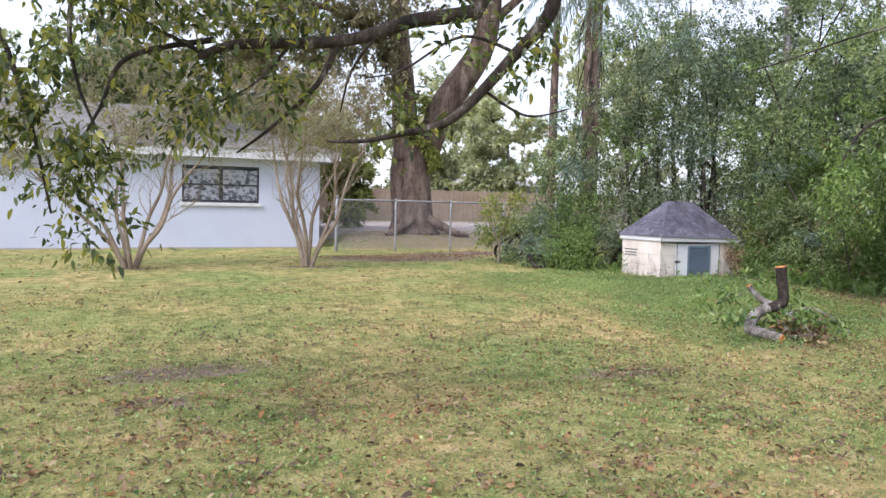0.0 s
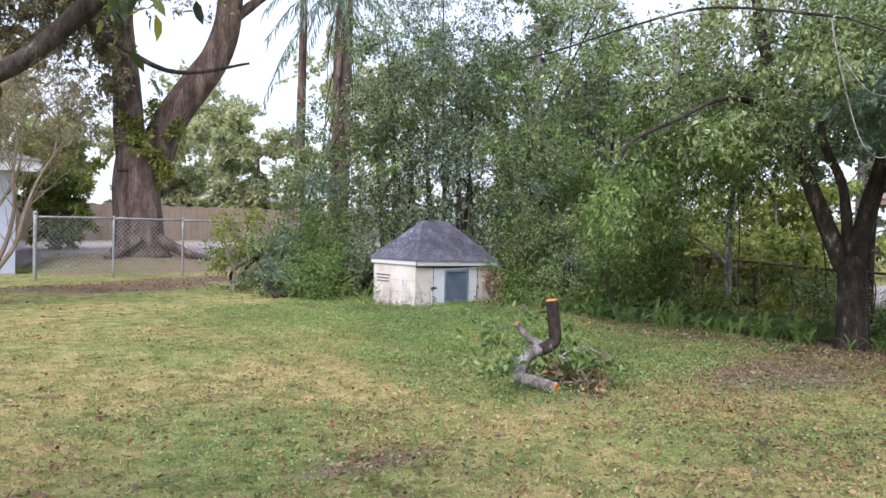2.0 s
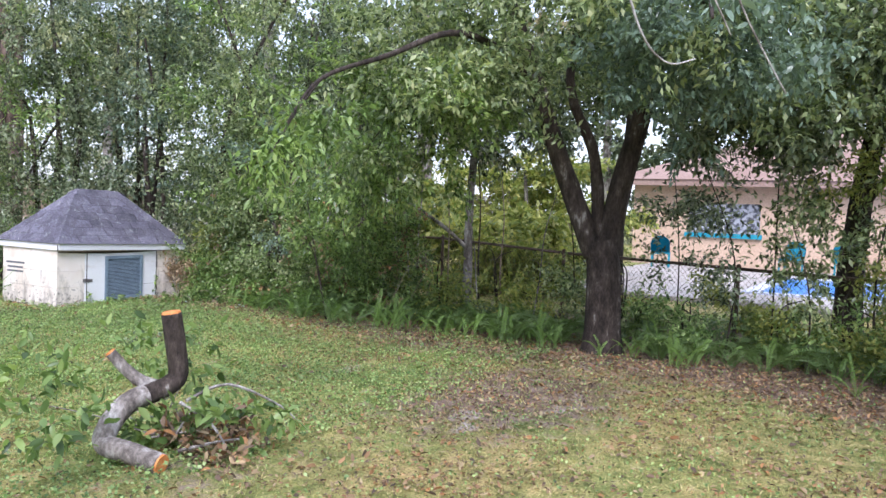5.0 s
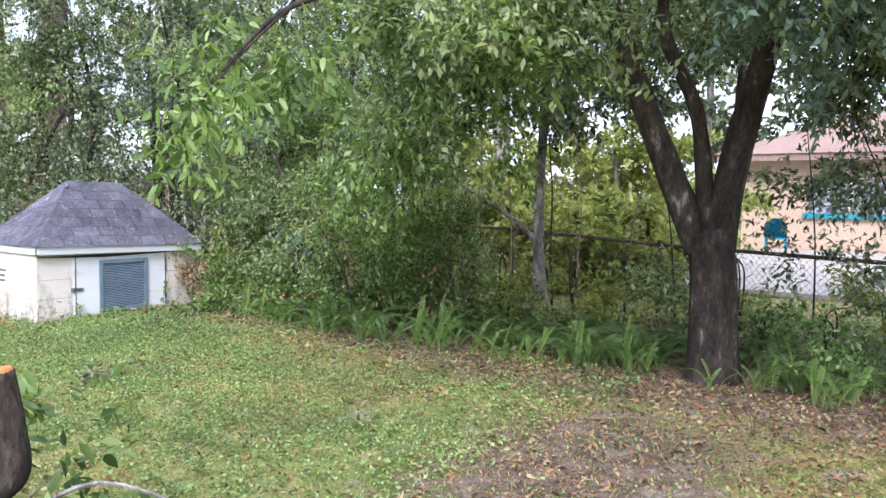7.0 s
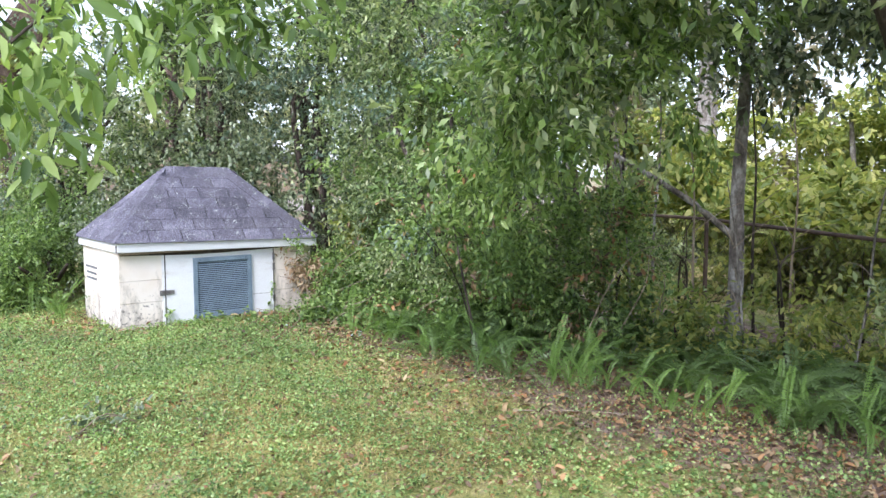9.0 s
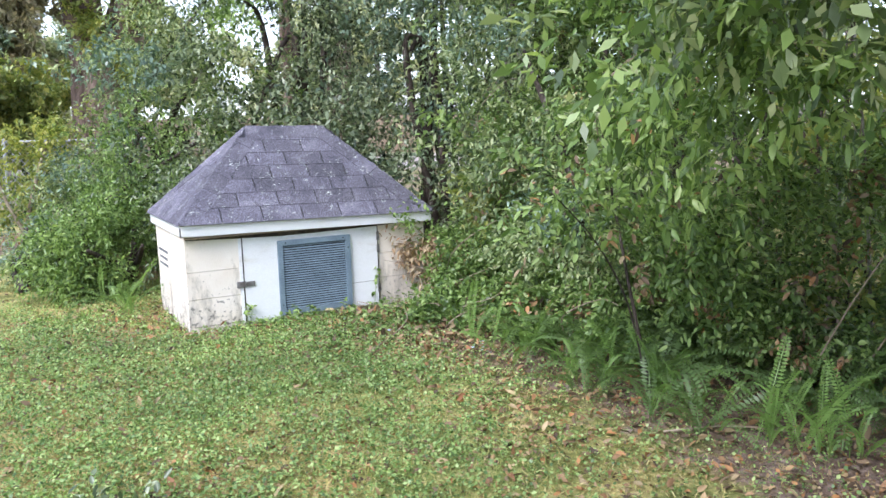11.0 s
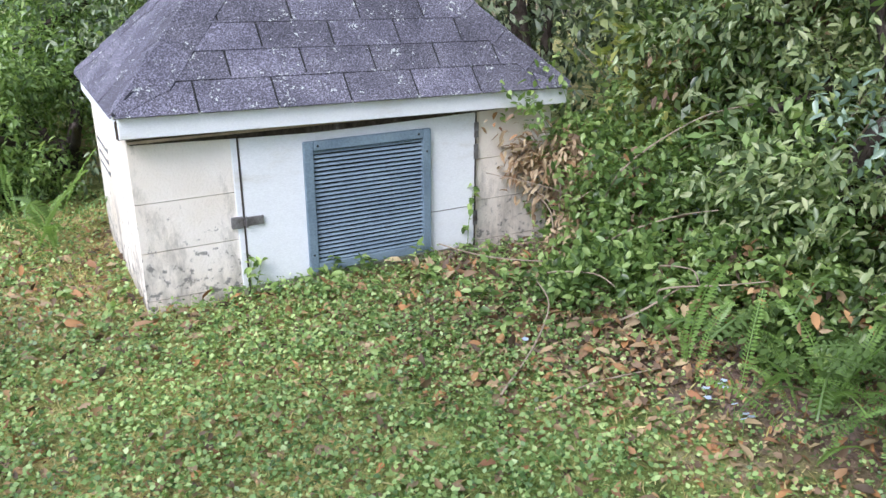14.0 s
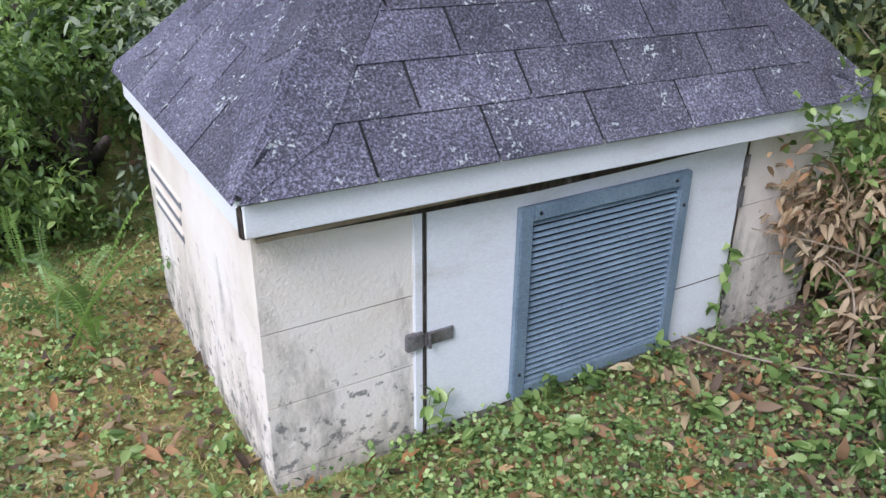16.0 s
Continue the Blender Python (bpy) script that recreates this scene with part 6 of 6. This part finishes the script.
def build_fallen():
    rng = np.random.default_rng(23)
    xs, ys = [], []
    for count, span in ((9000, (-4, 13, 1.5, 22)), (13000, (-4, 12.5, 1.2, 9)), (2600, (9.0, 12.2, 8.5, 13.2)), (2200, (9.4, 12.3, 10.4, 13.0))):
        x, y = scatter(rng, count, *span)
        xs.append(x), ys.append(y)
    yy = 11.0 * rng.random(14000) ** 1.25
    xs.append(edge_x(yy) + rng.normal(-0.1, 0.65, 14000)), ys.append(yy)
    for cx, cy, s, n in ((11.9, 11.1, 0.4, 500), (11.9, 10.5, 0.3, 700), (12.4, 10.6, 0.4, 600), (0.7, 6.1, 0.3, 160), (0.97, 5.2, 0.35, 140), (2.8, 5.2, 0.3, 80), (3.1, 3.7, 0.4, 120), (4.8, 5.7, 0.4, 120), (0.0, 4.9, 0.3, 80), (10.8, 5.6, 0.9, 900), (8.2, 18.5, 1.3, 3500), (1.7, 16.0, 0.5, 160), (5.0, 15.6, 0.5, 220), (12.3, 20.8, 1.4, 1200), (2.4, 4.2, 1.6, 700), (10.1, 12.0, 0.6, 260), (11.3, 11.35, 0.35, 260), (11.8, 11.2, 0.3, 320), (10.4, 11.2, 0.4, 120), *((a, b, 0.12, 55) for a, b in ((0.7, 6.1), (0.9, 5.1), (0.3, 6.7), (1.8, 5.5), (2.6, 5.2), (3.1, 3.6), (4.3, 3.3), (0.0, 4.8), (1.8, 6.1), (2.9, 6.4), (4.8, 5.7), (5.3, 8.2), (1.1, 4.1), (2.2, 3.6), (3.2, 3.1))), *((rng.uniform(-3, 12), rng.uniform(2, 12), rng.uniform(0.08, 0.3), 24) for _ in range(110))):
        xs.append(rng.normal(cx, s, n)), ys.append(rng.normal(cy, s * 0.7, n))
    x, y = np.concatenate(xs), np.concatenate(ys)
    keep = ~on_house(x, y) & (y < 23.8)
    x, y = x[keep], y[keep]
    N = len(x)
    B = np.stack([x, y, gz(x, y) + rng.uniform(0.006, 0.03, N)], 1)
    D = rng.normal(size=(N, 3))
    D[:, 2] *= 0.45
    L = 0.016 + 0.055 * rng.random(N) ** 1.9
    g = leaf_mesh("fallen_leaves", B, D, L, L * 0.5, LEAF_DRY, None, "", True, rng, 0.25)
    tagged(g, "brown and orange fallen leaves on the ground", "fallen leaves", kind="stuff")


def build_dead_vine():
    """Withered vine leaves and stems that lean on the pump house."""
    t = thing("dead_vine", (12.55, 11.45, g0(12.55, 11.45)), "withered brown vine leaves and stems against the pump house", "vine")
    o = Vector(t.location)
    rng = np.random.default_rng(31)
    rnd = random.Random(31)
    for k in range(9):
        a = Vector((rnd.uniform(12.3, 12.8), rnd.uniform(11.3, 11.55), 0.15))
        b = Vector((rnd.uniform(12.1, 12.7), rnd.uniform(11.5, 11.62), rnd.uniform(0.4, 0.8)))
        m = (a + b) / 2 + Vector((0, -0.08, 0.1))
        part("stem", tube(bmesh.new(), [a - o, m - o, b - o], 0.005, 0.002, 5, 0, 4), BARK_SMOOTH, t)
    part("stem", tube(bmesh.new(), [Vector(p) - o for p in ((11.86, 11.6, 0.26), (12.0, 11.4, 0.24), (12.2, 11.1, 0.28), (12.5, 10.8, 0.34))], 0.0035, 0.002, 5, 0, 4), BARK_SMOOTH, t)
    B, D, L = sprays(rng, [(12.38, 11.5, 0.56, 0.13, 0.09, 0.18, 46), (12.5, 11.4, 0.45, 0.18, 0.13, 0.2, 50), (12.4, 11.25, 0.25, 0.25, 0.15, 0.1, 34)], 0.062, 9, 0.14, 0.5, 0.2)
    B[:, 1] = np.where((B[:, 0] < WX1) & (B[:, 1] > WY0 - 0.03), WY0 - 0.03, B[:, 1])
    leaf_mesh("dead_leaves", B - np.array(o), D, L, L * 0.3, LEAF_TAN, t, "curled tan dead leaves", True, rng, 0.45)


def build_litter():
    """Bits of leaf, straw and twig trodden into the lawn, in drifts."""
    rng = np.random.default_rng(41)
    n = 330000
    x, y = scatter(rng, n, -4, 13, 1.5, 13)
    drift = 0.5 + 0.5 * np.sin(1.9 * x + 1.1 * np.sin(2.3 * y)) * np.sin(1.7 * y + 0.8 * np.sin(2.9 * x))
    fine_drift = 0.5 + 0.5 * np.sin(7.3 * x + 2 * np.sin(5.1 * y)) * np.sin(6.1 * y + 2 * np.sin(6.7 * x))
    near = 1 - 0.6 * smooth(4, 9, y) * (1 - smooth(9, 11.5, x))
    keep = (rng.random(n) < near * drift * fine_drift * 1.3) & ~on_house(x, y)
    x, y = x[keep], y[keep]
    N = len(x)
    B = np.stack([x, y, gz(x, y) + rng.uniform(0.006, 0.026, N)], 1)
    D = rng.normal(size=(N, 3))
    D[:, 2] *= 0.3
    L = rng.uniform(0.01, 0.036, N) * (1.35 - 0.35 * smooth(3, 7, y))
    g = leaf_mesh("lawn_litter", B, D, L, L * rng.uniform(0.15, 0.6, N), LEAF_DRY, None, "", False, rng, 0.2)
    tagged(g, "fine brown leaf litter and straw in the lawn", "leaf litter", kind="stuff")


def build_flowers():
    """Small pale blue five-petalled flowers in the vine."""
    rnd = random.Random(51)
    for cx, cy, n in ((12.04, 10.08, 6), (12.75, 10.85, 2), (11.67, 10.55, 1), (11.98, 9.95, 4)):
        for k in range(n):
            x, y = cx + rnd.uniform(-0.07, 0.07), cy + rnd.uniform(-0.07, 0.07)
            z = g0(x, y) + rnd.uniform(0.05, 0.09) + (0.25 if cx > 12.5 else 0)
            f = thing("blue_flower", (x, y, g0(x, y)), "small pale blue five-petalled flower in the vine", "flower", "blue flowers by the pump house")
            h = z - g0(x, y)
            part("stalk", tube(bmesh.new(), [(0.01, 0, -0.01), (0.005, 0, h * 0.5), (0, 0, h)], 0.0015, 0.001, 4, 0, 2), LEAF_WEED, f)
            tilt = Matrix.Rotation(rnd.uniform(-0.7, 0.3), 3, "X")
            for p in range(5):
                a = 2 * math.pi * p / 5
                bm = bmesh.new()
                vs = [bm.verts.new(Vector((0, 0, h)) + tilt @ (Matrix.Rotation(a, 3, "Z") @ Vector(q))) for q in ((0, 0, 0), (0.008, -0.006, 0.002), (0.014, 0, 0.003), (0.008, 0.006, 0.002))]
                bm.faces.new(vs)
                part("petal", bm, PETAL, f)


def build_sticks():
    rnd = random.Random(52)
    for pts, r in (([(11.45, 10.42, 0.03), (11.7, 10.6, 0.06), (11.89, 10.78, 0.1), (11.95, 10.95, 0.12)], 0.0045), ([(12.6, 11.2, 0.45), (12.85, 11.2, 0.5), (13.1, 11.3, 0.5)], 0.006), ([(11.5, 10.3, 0.03), (11.75, 10.35, 0.03), (12.0, 10.3, 0.05)], 0.005),
                   ([(12.2, 8.6, 0.02), (12.5, 8.45, 0.03), (12.75, 8.2, 0.03)], 0.007), ([(11.9, 8.0, 0.015), (12.3, 7.7, 0.02), (12.5, 7.4, 0.02)], 0.006), ([(9.55, 9.0, 0.03), (9.7, 9.05, 0.09), (9.85, 9.0, 0.03)], 0.006), ([(9.7, 8.9, 0.03), (9.75, 9.05, 0.07), (9.6, 9.15, 0.03)], 0.005), ([(10.6, 10.0, 0.02), (10.75, 10.03, 0.025), (10.9, 9.98, 0.02)], 0.004)):
        zs = [(x, y, g0(x, y) + z) for x, y, z in pts]
        t = thing("fallen_stick", zs[0], "dry grey stick lying in the litter", "stick")
        part("stem", tube(bmesh.new(), [Vector(p) - Vector(zs[0]) for p in zs], r, r * 0.5, 6, 0.1, 4), BARK_SMOOTH, t, shade=True)
    rng = np.random.default_rng(53)
    t = thing("withered_clump", (9.68, 9.03, g0(9.68, 9.03)), "withered dark clump of leaves on the lawn", "leaf clump")
    crown("leaves", t, [(9.68, 9.03, g0(9.68, 9.03) + 0.05, 0.2, 0.12, 0.05, 12)], 0.05, LEAF_DARK, 54, 9, 0.5, 0.1, 0.2, 0.1, full=True)


def build_sprigs():
    """Low seedlings and creeper shoots at the foot of the pump house and in the litter beside it."""
    rnd = random.Random(77)
    rng = np.random.default_rng(77)
    spots = [(11.05 + 0.13 * k + rnd.uniform(-0.05, 0.05), 11.6 + rnd.uniform(-0.06, 0.02), rnd.uniform(0.06, 0.13)) for k in range(8)]
    spots += [(rnd.uniform(11.2, 12.2), rnd.uniform(10.75, 11.5), rnd.uniform(0.06, 0.14)) for _ in range(30)]
    spots += [(rnd.uniform(9.6, 10.5), rnd.uniform(11.0, 12.8), rnd.uniform(0.04, 0.09)) for _ in range(18)]
    spots += [(10.99, 11.61, 0.16), (11.85, 11.05, 0.2), (11.95, 11.0, 0.18), (11.78, 10.98, 0.16), (11.35, 11.6, 0.15)]
    for x, y, h in spots:
        z = g0(x, y)
        t = thing("seedling", (x, y, z), "small green broadleaf seedling in the leaf litter", "seedling", "seedlings beside the pump house")
        lean = Vector((rnd.uniform(-0.3, 0.3) * h, rnd.uniform(-0.35, 0.1) * h, h))
        part("stem", tube(bmesh.new(), [(0, 0, -0.01), lean * 0.55, lean], 0.0016, 0.001, 4, 0, 2), LEAF_VINE, t)
        n = rnd.randint(6, 11)
        f = rng.uniform(0.35, 1.0, n)[:, None]
        D = rng.normal(size=(n, 3))
        D[:, 2] = np.abs(D[:, 2]) * 0.35
        L = rng.uniform(0.03, 0.055, n)
        leaf_mesh("leaves", np.array(lean) * f, D, L, L * 0.55, LEAF_VINE, t, "", True, rng, 0.2)


def build_shoots():
    """Leafy shoots that reach up the pump house wall and over its fascia."""
    rng = np.random.default_rng(79)
    for pts in ([(12.5, 11.5, 0.6), (12.4, 11.56, 0.78), (12.28, 11.56, 0.9), (12.15, 11.55, 0.95)], [(12.55, 11.48, 0.7), (12.5, 11.54, 0.88), (12.46, 11.55, 0.99)], [(12.0, 11.58, 0.2), (12.03, 11.62, 0.34), (12.06, 11.63, 0.5)], [(10.995, 11.6, 0.15), (10.99, 11.635, 0.25), (11.0, 11.635, 0.34)]):
        o = Vector(pts[0])
        t = thing("vine_shoot", pts[0], "green vine shoot climbing the pump house wall", "vine")
        P = spline([np.array(p) - np.array(pts[0]) for p in pts], 6)
        part("stem", tube(bmesh.new(), [Vector(p) - o for p in pts], 0.0022, 0.0012, 5, 0, 5), LEAF_VINE, t)
        B = P[rng.integers(1, len(P), 16)] + rng.normal(size=(16, 3)) * 0.006
        D = rng.normal(size=(16, 3)) + np.array([0, -0.7, 0.2])
        L = rng.uniform(0.025, 0.05, 16)
        leaf_mesh("leaves", B, D, L, L * 0.65, LEAF_VINE, t, "", True, rng, 0.2)


def build_leaf_drifts():
    """Curled brown leaves heaped against the vine beside the pump house."""
    rng = np.random.default_rng(78)
    for x, y, rx, ry, n in ((11.75, 11.3, 0.16, 0.12, 70), (11.95, 10.85, 0.2, 0.14, 80), (12.05, 10.45, 0.22, 0.16, 110), (12.1, 11.2, 0.16, 0.14, 70), (12.35, 9.5, 0.3, 0.25, 70), (10.9, 11.5, 0.2, 0.06, 24), (10.3, 12.1, 0.14, 0.3, 40), (12.6, 7.4, 0.4, 0.35, 110), (12.4, 6.1, 0.4, 0.35, 110)):
        z = g0(x, y)
        t = thing("leaf_drift", (x, y, z), "small drift of curled brown and tan dead leaves", "fallen leaves")
        P = np.stack([rng.normal(0, rx, n), rng.normal(0, ry, n), np.zeros(n)], 1)
        P[:, 2] = gz(P[:, 0] + x, P[:, 1] + y) - z + rng.uniform(0.01, 0.06, n)
        D = rng.normal(size=(n, 3))
        D[:, 2] *= 0.6
        L = rng.uniform(0.04, 0.085, n)
        leaf_mesh("leaves", P, D, L, L * 0.42, LEAF_DRY, t, "", True, rng, 0.35)


build_sprigs()
build_shoots()
build_leaf_drifts()
PETAL = leaf_material("pale_blue_petal", [(0.45, 0.55, 0.85), (0.6, 0.68, 0.9)], rough=0.6)
build_flowers()
build_sticks()
build_dead_vine()
build_litter()
build_grass()
build_weeds()
build_fallen()


# ---------------------------------------------------------------- neighbour's pool and house
def build_neighbour():
    hs = thing("neighbour_house", (31, -12, 0), "peach stucco house with a faded pink roof and teal sills", "house")
    o = Vector(hs.location)

    def put(name, bm, mat, parent=hs, label=""):
        bmesh.ops.translate(bm, verts=bm.verts, vec=-o)
        return part(name, bm, mat, parent, label)
    wins = [(-1.6, 0.6, 1.15, 2.1), (6.6, 8.8, 1.15, 2.1)]
    edges = sorted({-14.0, 10.6} | {w[0] for w in wins} | {w[1] for w in wins})
    for a, b in zip(edges, edges[1:]):
        w = [q for q in wins if q[0] == a]
        if w:
            put("wall", one_box(31, 31.2, a, b, -0.2, w[0][2]), PEACH)
            put("wall", one_box(31, 31.2, a, b, w[0][3], 2.75), PEACH)
            wn_ = put("window", one_box(31.08, 31.1, a, b, w[0][2], w[0][3]), CURTAIN, hs, "curtained window with a teal sill")
            put("sill", one_box(30.9, 31.05, a - 0.08, b + 0.08, w[0][2] - 0.14, w[0][2]), TEAL, wn_, "teal painted sill")
            put("frame", one_box(31.03, 31.09, (a + b) / 2 - 0.03, (a + b) / 2 + 0.03, w[0][2], w[0][3]), WHITE_TRIM, wn_)
        else:
            put("wall", one_box(31, 31.2, a, b, -0.2, 2.75), PEACH)
    put("wall", one_box(31.2, 40, 10.4, 10.6, -0.2, 2.75), PEACH)
    put("fascia", one_box(30.4, 30.45, -14.5, 11.2, 2.62, 2.82), PINK_ROOF)
    bm = bmesh.new()
    vs = [bm.verts.new(p) for p in ((30.35, -14.5, 2.82), (30.35, 11.25, 2.82), (41, 11.25, 2.82), (41, -14.5, 2.82), (35.5, 7.0, 4.7), (35.5, -10, 4.7))]
    for q in ((0, 5, 4, 1), (1, 4, 2), (2, 4, 5, 3), (3, 5, 0), (0, 1, 2, 3)):
        bm.faces.new([vs[i] for i in q])
    put("roof", bm, PINK_ROOF)
    deck = part("patio", one_box(19.6, 30.9, -10, 9.8, 0.02, 0.1), CONCRETE)
    tagged(deck, "pale concrete pool patio", "patio", kind="structure")
    bm = bmesh.new()
    box(bm, 21.8, 26.8, -5.0, 5.2, 0.104, 0.108)
    m, n, l, b = material("pool_water")
    b.inputs["Base Color"].default_value = (0.02, 0.2, 0.6, 1)
    b.inputs["Roughness"].default_value = 0.3
    b.inputs["Specular IOR Level"].default_value = 0.2
    geo = n.new("ShaderNodeNewGeometry")
    nz = noise_node(n, l, 3, 3, 0.5, geo.outputs["Position"])
    bump(n, l, b, nz.outputs[0], 0.2, 0.03)
    pw = part("water", bm, m)
    tagged(pw, "bright blue swimming pool water", "pool", kind="structure")
    bm = bmesh.new()
    for a in ((21.5, 21.8, -5.3, 5.5), (26.8, 27.1, -5.3, 5.5), (21.8, 26.8, -5.3, -5.0), (21.8, 26.8, 5.2, 5.5)):
        box(bm, a[0], a[1], a[2], a[3], 0.09, 0.14)
    tagged(part("pool_coping", bm, WHITE_WALL), "white pool coping", "pool edge", kind="structure")
    chair = thing("patio_chair", (28, 0, 0.1), "teal plastic patio chair with a rounded back", "chair", "teal chairs by the pool")
    bm = box(bmesh.new(), -0.25, 0.25, -0.27, 0.27, 0.4, 0.45, 0.015)
    part("seat", bm, TEAL, chair)
    bm = bmesh.new()
    vs0, vs1 = [], []
    for k in range(13):
        a = math.pi * k / 12
        z = 0.45 + (0.25 + 0.25 * math.sin(a))
        yv = 0.28 * math.cos(a)
        vs0.append(bm.verts.new((0.24, yv, 0.45)))
        vs1.append(bm.verts.new((0.36, yv, z)))
    for k in range(12):
        bm.faces.new((vs0[k], vs0[k + 1], vs1[k + 1], vs1[k]))
    bmesh.ops.solidify(bm, geom=list(bm.faces), thickness=0.03)
    part("backrest", bm, TEAL, chair)
    for lx in (-0.22, 0.22):
        for ly in (-0.24, 0.24):
            part("leg", one_box(lx - 0.02, lx + 0.02, ly - 0.02, ly + 0.02, 0, 0.41), TEAL, chair)
    for x, y, a in ((28.6, 9.0, 10), (28.8, 4.0, -15), (29.0, -2.4, 12)):
        copy_thing(chair, pose(x, y, 0.1, 0, 0, a + 180))
    chair.matrix_basis = pose(28.7, 5.4, 0.1, 0, 0, -12)


build_neighbour()


# ---------------------------------------------------------------- beyond the back fence
def build_far_side():
    f = thing("wooden_fence", (9, 40, 0.5), "weathered tan board fence across the neighbouring yard", "fence")
    for k in range(120):
        bm = one_box(k * 0.3 - 8, k * 0.3 - 8 + 0.29, -0.01, 0.012, -0.1, 1.75 + 0.03 * math.sin(k * 2.1))
        part("board", bm, TAN_FENCE, f)
    h = thing("distant_house", (29.5, 46, 0.5), "low distant house with a pale roof", "house")
    part("wall", one_box(-3, 3.4, 0, 6, -0.2, 2.3), WHITE_WALL, h)
    bm = bmesh.new()
    vs = [bm.verts.new(p) for p in ((-3.5, -0.5, 2.3), (3.9, -0.5, 2.3), (3.9, 6.5, 2.3), (-3.5, 6.5, 2.3), (-1.8, 3, 3.3), (2.4, 3, 3.3))]
    for q in ((0, 1, 5, 4), (1, 2, 5), (2, 3, 4, 5), (3, 0, 4), (3, 2, 1, 0)):
        bm.faces.new([vs[i] for i in q])
    part("roof", bm, PALE_ROOF, h)


build_far_side()
